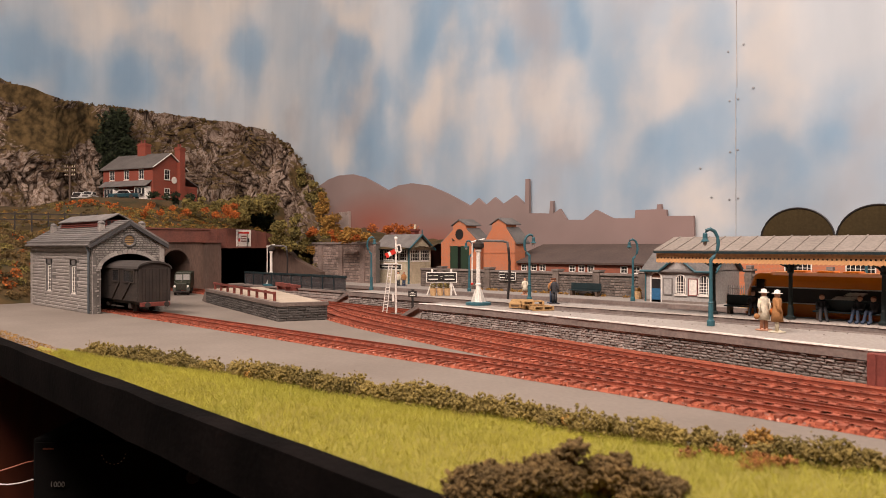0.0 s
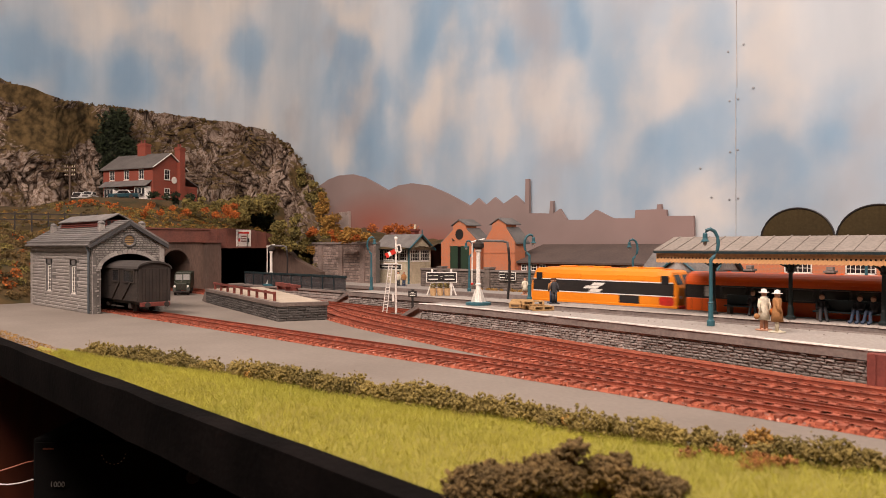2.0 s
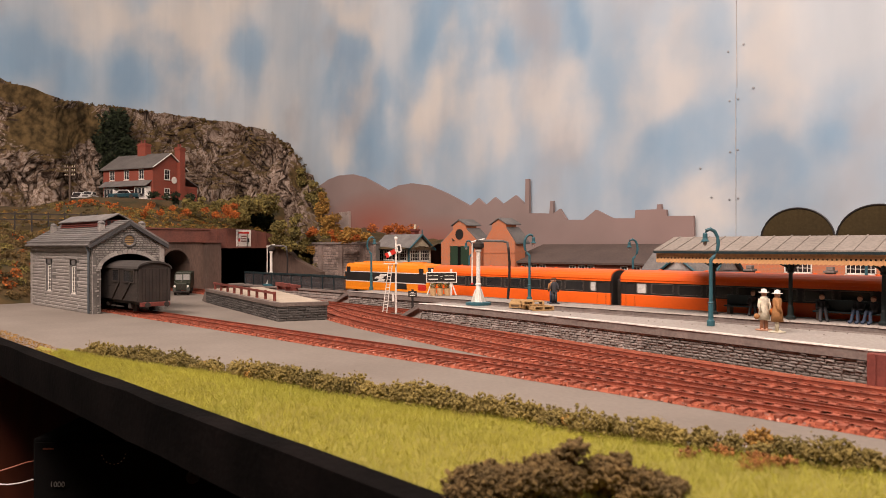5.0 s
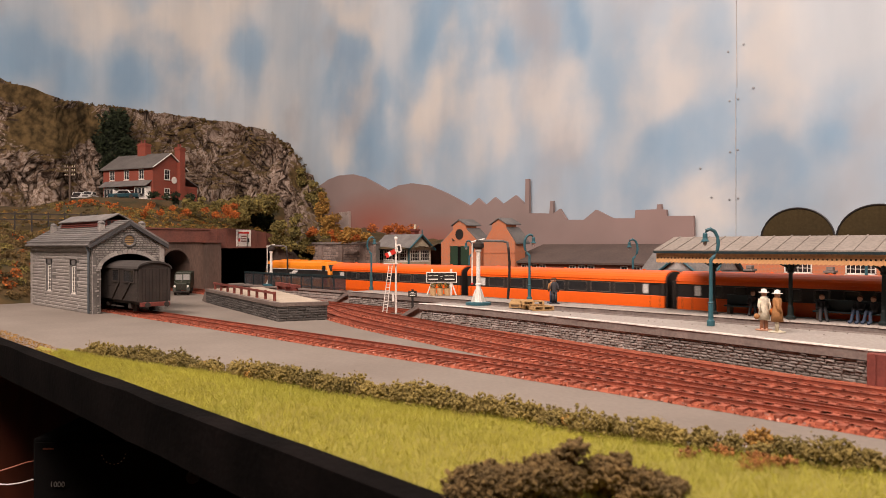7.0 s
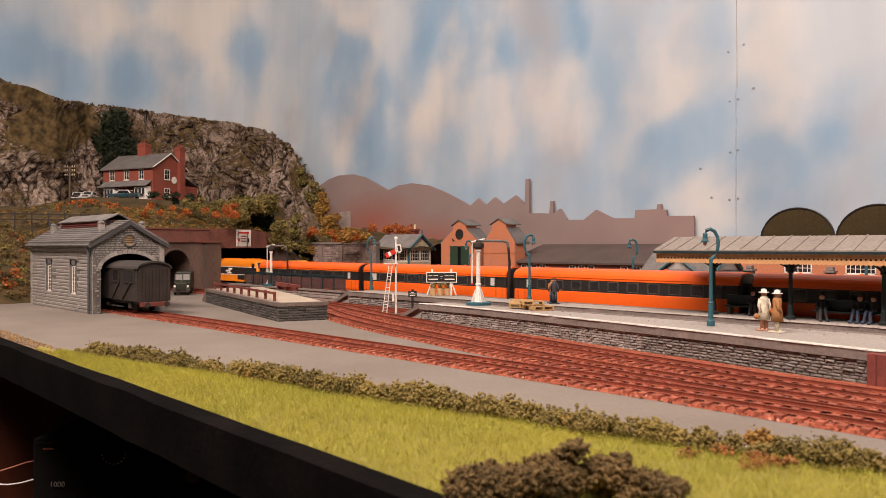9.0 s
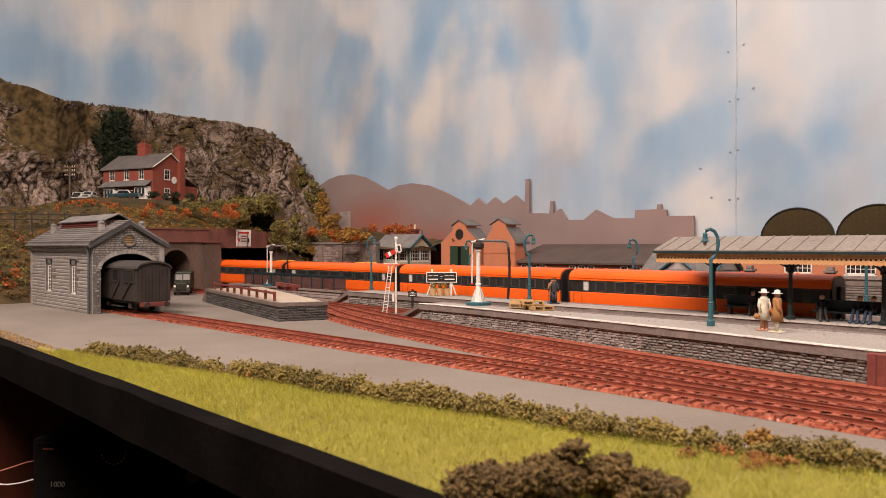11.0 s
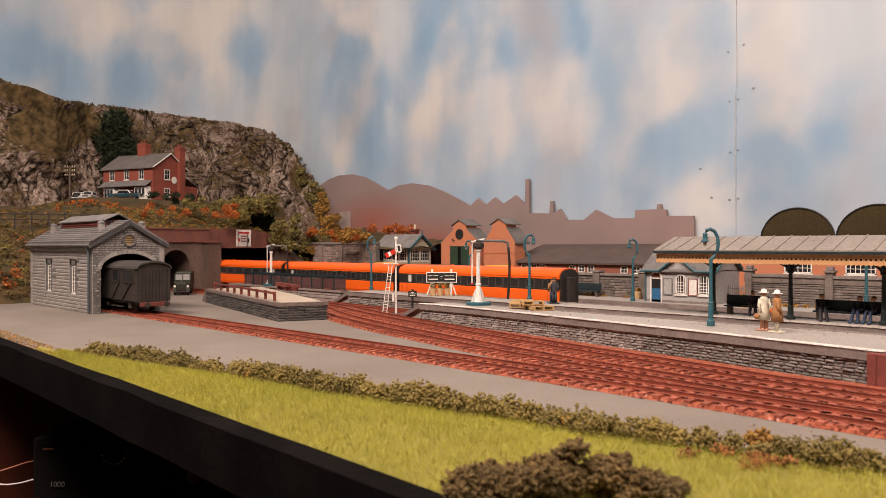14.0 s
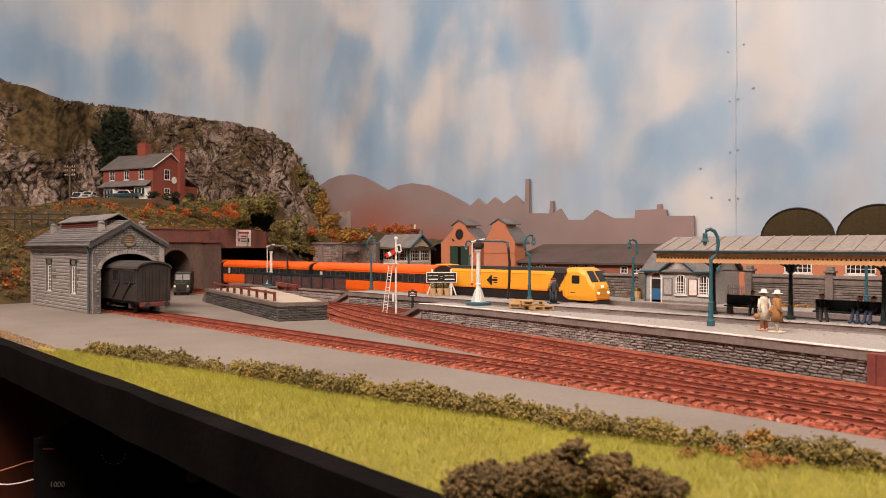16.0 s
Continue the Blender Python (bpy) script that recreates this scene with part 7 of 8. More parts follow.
def figure(x, y, z, rz, legs, coat, hat, h, label, seated=False, bag=False, skirt=False):
    a, b, c, d = M(), M(), M(), M()
    k = h / 2.4
    if seated:
        b.tube([(0, 0.1, 0.75), (0, 0.15, 1.5)], 0.3, 9, 0.26).tube([(-0.3, 0.1, 1.4), (-0.4, -0.2, 1.0), (-0.1, -0.45, 0.95)], 0.1, 6).tube([(0.3, 0.1, 1.4), (0.4, -0.2, 1.0), (0.1, -0.45, 0.95)], 0.1, 6)
        for s in (-0.16, 0.16):
            a.tube([(s, 0.0, 0.85), (s, -0.6, 0.85), (s * 1.5, -0.75, 0.1), (s * 1.5, -1.0, 0.08)], 0.13, 6)
        c.blob((0, 0.08, 1.78), 0.19, 1, 1.15, 0.05)
        d.blob((0, 0.13, 1.88), 0.19, 2, 0.85, 0.08)
    else:
        for s in (-0.14, 0.14):
            a.tube([(s, 0, 0.06), (s, 0.02, 1.15 * k)], 0.12, 7, 0.15).tube([(s, 0.05, 0.06), (s, -0.25, 0.05)], 0.1, 6)
        b.lathe([(0.40 if skirt else 0.22, (0.62 if skirt else 1.0) * k), (0.33 if skirt else 0.24, 1.2 * k), (0.25, 1.5 * k), (0.3, 1.85 * k), (0.24, 2.0 * k), (0.1, 2.08 * k)], 0, 0, 12)
        for s in (-1, 1):
            b.tube([(s * 0.28, 0, 1.9 * k), (s * 0.37, -0.06, 1.45 * k), (s * 0.3, -0.26, 1.15 * k)], 0.1, 7)
        c.blob((0, 0, 2.2 * k), 0.19, 1, 1.15, 0.05)
        d.lathe([(0.36, 2.28 * k), (0.34, 2.31 * k), (0.2, 2.33 * k), (0.17, 2.48 * k), (0.04, 2.52 * k)], 0, 0, 12) if hat else d.blob((0, 0.04, 2.29 * k), 0.19, 2, 0.8, 0.08)
        a.lathe([(0.55, 0), (0.55, 0.05), (0.5, 0.06)], 0, 0, 14)
    pcs = [(a, legs), (b, coat), (c, SKIN), (d, WHITE if hat else HAIR)]
    if bag:
        pcs.append((M().blob((0.55, -0.3, 0.95 * k + 0.25), 0.3, 4, 0.75, 0.1), LEAF_ORANGE))
        pcs.append((M().blob((-0.55, -0.2, 0.85 * k), 0.2, 4, 1.0, 0.1), COAT))
    return multi("figurine", pcs, label, "figurine", x, y, z, rz, "model figures")


PALE = mat("pale_clothes", (0.66, 0.60, 0.46), (0.55, 0.5, 0.38), 0.8, s1=90, bump=0.1)
figure(-19.6, 51.2, PLAT, 40, SKIN, PALE, True, 2.7, "painted model figure in pale coat and white hat", bag=True, skirt=True)
figure(-18.5, 50.6, PLAT, 110, PALE, COAT, True, 2.7, "painted model figure in tan coat and white hat", skirt=True)
figure(-43.7, 60.3, PLAT, 200, JACKET, JACKET, False, 2.55, "painted model figure in dark grey suit")
figure(-44.4, 60.9, PLAT, 230, DENIM, COAT, False, 2.5, "painted model figure in brown jacket")
bench(-26.9, 61.9, PLAT, 0, 3.5)
bench(-19.6, 61.3, PLAT, 0, 5.4)
bench(-54.0, 77.9, PLAT3, 0, 4.4)
figure(-24.6, 61.9, PLAT, 20, JACKET, JACKET, False, 2.4, "painted seated model figure in black", True)
figure(-19.0, 61.2, PLAT, 25, JACKET, JACKET, False, 2.4, "painted seated model figure in black coat", True)
figure(-16.4, 61.2, PLAT, -10, DENIM, JACKET, False, 2.4, "painted seated model figure in blue trousers", True)
figure(-15.5, 61.2, PLAT, -15, DENIM, JACKET, False, 2.4, "painted seated model figure in blue jeans", True)
figure(-85.9, 77.2, PLAT3, 30, JACKET, PALE, False, 2.2, "painted model figure in pale shirt")
figure(-85.0, 77.6, PLAT3, 30, DENIM, COAT, False, 2.2, "painted model figure in tan jacket")
figure(-58.6, 74.5, PLAT3, 30, SKIN, PALE, False, 2.1, "painted model figure in white dress", skirt=True)
for x, y in ((-30.4, 74.2), (-44.2, 77.5)):
    pt = thing("planter_tub", "small tan planter tub by the station wall", "plant pot", x, y, PLAT3)
    part("tub", M().lathe([(0.4, 0), (0.45, 0.9), (0.38, 0.9)], seg=10), TERRACOTTA, pt)
    part("plant", chunks(M(), (0, 0, 1.1), 0.35, 60, 0.12, rnd), LEAF_GOLD, pt)
scrub("wall_foot_weeds", "dry straw-coloured weeds along the wall foot", LEAF_GOLD, [(rnd.uniform(-70, -14), 78.7 + rnd.uniform(-0.4, 0.2), PLAT3 + 0.05, rnd.uniform(0.12, 0.4)) for _ in range(110)], 0.1, 300)

# semaphore signal
sg = thing("semaphore_signal", "white semaphore signal with red arm and white ladder", "railway signal", -60.9, 54.4, 0.12, 44.5)
sg.matrix_basis = sg.matrix_basis @ Matrix.Diagonal((0.84, 0.84, 0.87, 1))
part("post", M().tube([(0, 0, 0), (0, 0, 9.4)], 0.14, 8, 0.11), WHITE, sg)
part("finial", M().blob((0, 0, 9.65), 0.24, 1, 1.1, 0.02), WHITE, sg, "white ball finial")
arm = part("arm", M().prism([(-0.1, -0.28), (-1.5, -0.34), (-1.5, 0.34), (-0.1, 0.28)], -0.22, -0.14), REDPAINT, sg, "red signal arm", at=(0, 0, 8.1, 0, -28, 0))
part("arm_stripe", M().box(-1.1, -0.75, -0.24, -0.2, -0.31, 0.31), WHITE, arm, "white stripe")
sp = part("spectacle", ring_frame(M(), 0.1, 0.75, -0.55, 0.55, 0.28, 0.16, -0.24, -0.14), WHITE, sg, "white spectacle plate", at=(0, 0, 8.3, 0, -10, 0))
part("lens", M().box(0.22, 0.6, -0.22, -0.18, -0.35, 0.35), BLACKPAINT, sp)
part("platform", M().box(-1.6, 0.3, -0.4, 0.4, 6.38, 6.47), WHITE, sg, "white staging")
part("guard_rail", M().tube([(-1.55, -0.35, 6.4), (-1.55, -0.35, 7.0)], 0.04, 5).tube([(-1.55, -0.35, 7.0), (-0.2, -0.35, 7.0)], 0.03, 5), WHITE, sg)
lad = M().tube([(-0.9, -0.2, 6.4), (-1.75, -0.4, 0)], 0.06, 5).tube([(-0.45, -0.2, 6.4), (-1.2, -0.4, 0)], 0.06, 5)
ladder = part("ladder", lad, WHITE, sg, "white ladder")
for i in range(18):
    f = (i + 0.5) / 18
    part("rung", M().tube([(-1.75 + 0.85 * f, -0.4 + 0.2 * f, 6.4 * f), (-1.2 + 0.75 * f, -0.4 + 0.2 * f, 6.4 * f)], 0.035, 5), WHITE, ladder)
part("lever", M().box(-0.5, -0.2, -0.3, 0.1, 1.6, 2.6), WHITE, sg, bevel=0.05)
part("foot", M().box(-2.0, 0.8, -0.8, 0.8, -0.1, 0.08), CONC, sg)
bs = thing("speed_sign", "small black sign plate on a black post", "sign", -56.6, 52.9, 0.1, 44.5)
part("post", M().tube([(0, 0, 0), (0, 0, 3.0)], 0.13, 7), BLACKPAINT, bs)
pl = part("plate", M().box(-0.45, 0.45, -0.16, -0.06, 2.2, 2.85), BLACKPAINT, bs, bevel=0.03)
for z, k in ((2.64, 0.16), (2.5, 0.34), (2.34, 0.3)):
    part("text_bar", M().box(-k, k, -0.18, -0.15, z, z + 0.06), WHITE, pl)
fb = thing("red_post", "dark red girder post under the platform end", "post", -11.5, 44.25, 0)
part("post", M().box(0, 1.0, 0, 0.9, 0, 1.85), RUSTRED, fb, bevel=0.04)
part("web", M().box(0.25, 0.45, -0.08, 0.0, 0, 1.85).box(0.95, 2.2, 0.1, 0.5, 0.9, 1.2), RUSTRED, fb)

# ---- foreground: grass, hedge, bush ----
HEDGE = [(-53, 18.3), (-46, 20.2), (-39.3, 21.9), (-31, 23.0), (-23.1, 24.4), (-17, 25.5), (-13.5, 26.3), (-7.2, 27.9), (0, 29), (12, 30)]


def hedge_y(x):
    for (a, b), (c, d) in zip(HEDGE, HEDGE[1:]):
        if a <= x <= c:
            return b + (d - b) * (x - a) / (c - a)
    return 18.3 if x < -53 else 31


verge = M().sheet(lambda x, v: (x, front(x) + 0.05 + (hedge_y(x) - front(x)) * v, 0.05 + 0.35 * (1 - abs(2 * v - 0.9)) + 0.1 * noise.noise(Vector((x, v * 8, 0)))), span(-58, 12, 120), span(0, 1, 18))
structure("verge", verge, GRASSBED, "yellow-green grass verge", "grass", smooth=True)
lit = M()
for _ in range(1300):
    x = rnd.uniform(-75, -50)
    y = front(x) + rnd.uniform(0, 1.6 if x < -54 else 2.6)
    s = rnd.uniform(0.03, 0.09)
    lit.add([(x + rnd.uniform(-s, s), y + rnd.uniform(-s, s), 0.22 + rnd.uniform(0, 0.18)) for _ in range(4)], [(0, 1, 2), (0, 1, 3), (1, 2, 3), (2, 0, 3)])
tagged(part("leaf_litter", lit, LEAF_GOLD, None, "orange-brown leaf litter along the board edge"), "", "leaves", "", "stuff")
gm = M()
for _ in range(120000):
    x = -54 + 62 * rnd.random() ** 1.0
    v = rnd.random()
    y = front(x) + 0.1 + (hedge_y(x) - front(x)) * v
    z = 0.05 + 0.35 * (1 - abs(2 * v - 0.9))
    h = rnd.uniform(0.16, 0.40)
    a = rnd.uniform(0, math.pi)
    w = rnd.uniform(0.005, 0.011)
    dx, dy = rnd.gauss(0, 0.14), rnd.gauss(0, 0.14)
    gm.add([(x - w * math.cos(a), y - w * math.sin(a), z), (x + w * math.cos(a), y + w * math.sin(a), z), (x + dx, y + dy, z + h)], [(0, 1, 2)])
tagged(part("grass", gm, GRASS, None, "short yellow-green static grass"), "", "grass", "", "stuff")
hm, hg, ho = M(), M(), M()
for i in range(230):
    x, y = along(HEDGE, (i + rnd.random()) / 230)
    r = rnd.choice((0.24, 0.34, 0.46, 0.6, 0.74)) * rnd.uniform(0.85, 1.1) * (0.9 if x > -20 else 1.0)
    tgt = hg if rnd.random() < 0.05 else hm
    c = (x + rnd.uniform(-0.3, 0.3), y + rnd.uniform(-0.55, 0.4), 0.2 + r * 0.4)
    lumps(tgt, c, r * 0.95, int(560 * r * r) + 40, 0.07, rnd, 0.9)
    chunks(tgt, c, r * 1.1, int(260 * r), 0.05, rnd, 0.9)
for _ in range(6):
    x = rnd.uniform(-12.5, -9)
    c = (x, hedge_y(x) - rnd.uniform(1.0, 2.6), 0.3)
    lumps(ho, c, 0.4, 26, 0.07, rnd, 0.4)
    chunks(ho, c, 0.5, 150, 0.045, rnd, 0.4)
hedge = tagged(part("hedge", hm, LEAF_HEDGE, None, "straggling olive-green foam hedge along the verge"), "", "hedge", "", "stuff")
tagged(part("hedge_yellow", hg, LEAF_GOLD, None, "yellow tufts in the hedge"), "", "hedge", "", "stuff")
tagged(part("orange_ground_cover", ho, mat("rusty_ground_cover", (0.30, 0.115, 0.03), (0.21, 0.10, 0.03), 0.95, s1=60, s2=500, bump=0.3, island=0.25), None, "orange ground cover in the grass"), "", "plants", "", "stuff")
bush = thing("foreground_bush", "large brown-olive foam bush on the grass verge", "bush", -12.3, 17.7, 0.3)
bmm = M()
for _ in range(64):
    t = rnd.uniform(-1, 1)
    r = rnd.uniform(0.32, 0.6)
    c = (t * 3.0 * 0.7125 + rnd.uniform(-0.3, 0.3), t * 3.0 * 0.7017 + rnd.uniform(-0.5, 0.5), rnd.uniform(0.1, 0.85) * (1 - 0.55 * t * t) + 0.1)
    lumps(bmm, c, r * 0.98, 240, 0.06, rnd)
    chunks(bmm, c, r * 1.08, 220, 0.05, rnd)
for c in ((0.1, 0.2, 1.4), (-0.25, 0.1, 1.15), (1.0, 1.0, 1.0)):
    lumps(bmm, c, 0.38, 110, 0.075, rnd)
    chunks(bmm, c, 0.42, 120, 0.05, rnd)
part("foliage", bmm, LEAF_BUSH, bush)
part("stem", M().tube([(0, 0, -0.2), (0.1, 0, 0.6)], 0.2, 6), OLDWOOD, bush)

specks = M()
for _ in range(90):
    x = rnd.uniform(-50, -10)
    y, z = (rnd.uniform(51, 54.2), PLAT) if rnd.random() < 0.6 else (rnd.uniform(58.6, 62.0), PLAT)
    q = rnd.uniform(0.03, 0.08)
    specks.add([(x - q, y, z), (x + q, y - q, z), (x, y + q, z), (x, y, z + q * 0.8)], [(0, 1, 3), (1, 2, 3), (2, 0, 3), (0, 2, 1)])
tagged(part("grit", specks, OLDWOOD, None, "dark grit scattered on the platforms"), "", "grit", "", "stuff")

# ---- beneath the board ----
amp = thing("hifi_unit", "black electronic unit with small pale digits below the board", "electronics", -55.4, 23.0, -16.24, 44.5)
part("case", M().box(-7.6, 7.2, 0, 9, 0, 9.4), BLACKSHADE, amp, bevel=0.2)
fp = part("front_panel", M().box(-7.3, 6.9, -0.15, 0.0, 0.3, 9.1), BLACKSHADE, amp)
digits = bpy.data.curves.new("digits", "FONT")
digits.body, digits.size, digits.extrude = "1000", 0.58 * C, 0.02 * C
digits.materials.append(FRAMEGREY)
dg = new("digits", digits)
dg.parent = fp
dg.matrix_basis = pose(-6.2 * C, -0.2 * C, 5.8 * C, 90)
tagged(dg, "small pale digits")
for i in range(9):
    part("scale_dot", M().lathe([(0.05, 0), (0.05, 0.04)], seg=6), WHITE, fp, at=(-1.4 + 0.9 * math.cos(3.4 + i * 0.34), -0.15, 8.4 + 0.9 * math.sin(3.4 + i * 0.34), 90, 0, 0))
part("badge", M().box(-6.7, -5.9, -0.19, -0.14, 8.6, 8.72), mat("dull_orange_badge", (0.22, 0.06, 0.025), None, 0.6), fp, "small dull orange maker bar")
part("knob", M().lathe([(0.5, 0), (0.46, 0.4)], seg=14), UNDERFRAME, fp, at=(4.6, -0.15, 6.6, 90, 0, 0))
# shelf takes the same near-black, painted shade below the board
stand = thing("equipment_shelf", "shelf under the baseboard, coloured near-black for shade", "shelf", -60, 20, -16.25, 44.5)
part("board", M().box(-14, 14, -3, 14, -2, 0), BLACKSHADE, stand)
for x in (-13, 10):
    part("leg", M().box(x, x + 3, -2, 12, -93.7, -2), BLACKSHADE, stand)
# added panel, stands in for the reddish room wall behind the unit
side = thing("cupboard_side", "red-brown varnished panel standing in for the wall below the board", "cupboard", -79, 18, -110, 44.5)
part("plinth", M().box(-16, 10, -0.4, 3.4, 0, 8), BLACKSHADE, side)
part("panel", M().box(-16, 10, 0, 3, 8, 106), mat("varnished_brown", (0.065, 0.014, 0.0045), (0.045, 0.01, 0.0035), 0.5, s1=12, s2=120, bump=0.1, stretch=(1, 1, 0.2)), side)
cab = thing("white_cable", "loose pale and red cables beside the unit", "cable", -62.5, 15.6, -16.15, 44.5)
part("white_lead", M().tube([(-5 + 1.66 * t, 0.3 * t + 0.5 * math.sin(t * 1.3), 6.0 + 0.25 * math.sin(t * 1.4)) for t in span(0, 5, 30)], 0.06, 6), FROSTED, cab)
part("red_lead", M().tube([(-5 + 1.66 * t, 0.3 * t + 0.6 * math.sin(t * 1.9 + 1), 7.0 + 0.45 * math.sin(t * 1.1 + 2.2)) for t in span(0, 5, 30)], 0.055, 6), mat("red_lead", (0.35, 0.12, 0.07), None, 0.5), cab)
# ---- rolling stock ----
def bogie(parent, x):
    b = M().box(x - 2.2, x + 2.2, -1.25, -1.05, 0.45, 0.8).box(x - 2.2, x + 2.2, 1.05, 1.25, 0.45, 0.8).box(x - 0.5, x + 0.5, -1.2, 1.2, 0.4, 0.95)
    bg = part("bogie", b, UNDERFRAME, parent, "black bogie")
    for dx in (-1.6, 1.6):
        w = M()
        for s in (-0.9, 0.72):
            w.skin(lambda q: [(x + dx + 0.6 * math.cos(2 * math.pi * i / 16), q, 0.6 + 0.6 * math.sin(2 * math.pi * i / 16)) for i in range(16)], [s, s + 0.18])
        w.tube([(x + dx, -0.9, 0.6), (x + dx, 0.9, 0.6)], 0.1, 6)
        part("wheelset", w, UNDERFRAME, bg)


L_COACH = 25.7
COACHFRAME = mat("coach_window_frame", (0.12, 0.105, 0.09), (0.08, 0.07, 0.06), 0.4, s1=80, bump=0.0)


def coach(x, windows, label):
    """Orange coach with a black window band; its front end at local x = 0, running towards +x."""
    root = thing("passenger_coach", label, "railway coach", x, YA, RAILTOP, group="orange train")
    hw = 1.76
    lo = [(-hw + 0.12, 0.95), (-hw, 1.35), (-hw, 2.5), (hw, 2.5), (hw, 1.35), (hw - 0.12, 0.95)]
    part("lower_body", M().prism(lo, 0.25, L_COACH - 0.25, "x"), ORANGE, root, "orange lower side", bevel=0.05)
    part("window_band", M().box(0.3, L_COACH - 0.3, -hw + 0.05, hw - 0.05, 2.5, 3.7), BLACKPAINT, root, "black window band")
    roof = [(hw + 0.01, 3.7)] + profile(hw + 0.01, 3.98, 3.98, 4.86, 13) + [(-hw - 0.01, 3.7)]
    part("roof", M().prism([(p[0], p[1]) for p in roof], 0.2, L_COACH - 0.2, "x"), ORANGE, root, "glossy orange roof", smooth=False)
    part("gutter", M().box(0.2, L_COACH - 0.2, -hw - 0.07, -hw + 0.02, 3.93, 4.0), ORANGE, root, "thin roof gutter")
    for e, s in ((0.2, -1), (L_COACH - 0.2, 1)):
        en = M().prism([(p[0] * 0.93, 0.95 + (p[1] - 0.95) * 0.97) for p in [(hw, 0.95)] + roof + [(-hw, 0.95)]], min(e, e + s * 0.12), max(e, e + s * 0.12), "x")
        end = part("end_wall", en, BLACKPAINT, root, "black coach end")
        part("gangway", M().box(min(e, e + s * 0.42), max(e, e + s * 0.42), -0.62, 0.62, 1.0, 3.9), UNDERFRAME, end, "black corridor connection", bevel=0.08)
        part("coupling", M().box(min(e, e + s * 0.5), max(e, e + s * 0.5), -0.15, 0.15, 0.75, 1.0), UNDERFRAME, root)
    for a, b, kind in windows:
        for sy in (-1, 1):
            y = sy * (hw - 0.045)
            w = part("window", M().prism(rounded_rect(a + 0.06, b - 0.06, 2.68, 3.56, 0.1), min(y, y + sy * 0.02), max(y, y + sy * 0.02)), FROSTED if kind else GLASSDARK, root, "small white frosted window" if kind else "dark coach window")
            part("window_frame", ring_frame(M(), a, b, 2.62, 3.62, 0.14, 0.06, min(y, y + sy * 0.05), max(y, y + sy * 0.05)), COACHFRAME, w, "thin dark window frame")
    for a in (0.75, L_COACH - 1.75):
        for sy in (-1, 1):
            dm = ring_frame(M(), a, a + 1.0, 1.05, 3.62, 0.06, 0.03, sy * (hw + 0.005) - 0.012, sy * (hw + 0.005) + 0.012)
            part("door", dm, BLACKPAINT, root, "coach door outline")
    part("underframe", M().box(0.6, L_COACH - 0.6, -1.3, 1.3, 0.7, 0.96).box(9, 12, -1.5, 1.5, 0.3, 0.7).box(13.5, 16, -1.45, 1.45, 0.35, 0.7), UNDERFRAME, root, "dark underframe boxes")
    bogie(root, 4.2)
    bogie(root, L_COACH - 4.2)
    for k in range(5):
        vx = 3.5 + k * 4.7
        part("roof_vent", M().lathe([(0.16, 4.83), (0.16, 4.92), (0.1, 4.95)], vx, 0, 10), ORANGE, root)
    return root


BIG = [(1.95, 3.0, 1)] + [(3.5 + 2.75 * i, 3.5 + 2.75 * i + 2.3, 0) for i in range(7)] + [(23.1, 23.8, 1)]
MIXED = [(1.9, 2.6, 1)] + [(3.4 + 2.2 * i, 3.4 + 2.2 * i + 1.2, 0) for i in range(9)] + [(23.3, 24.0, 0)]
PITCH = 26.45


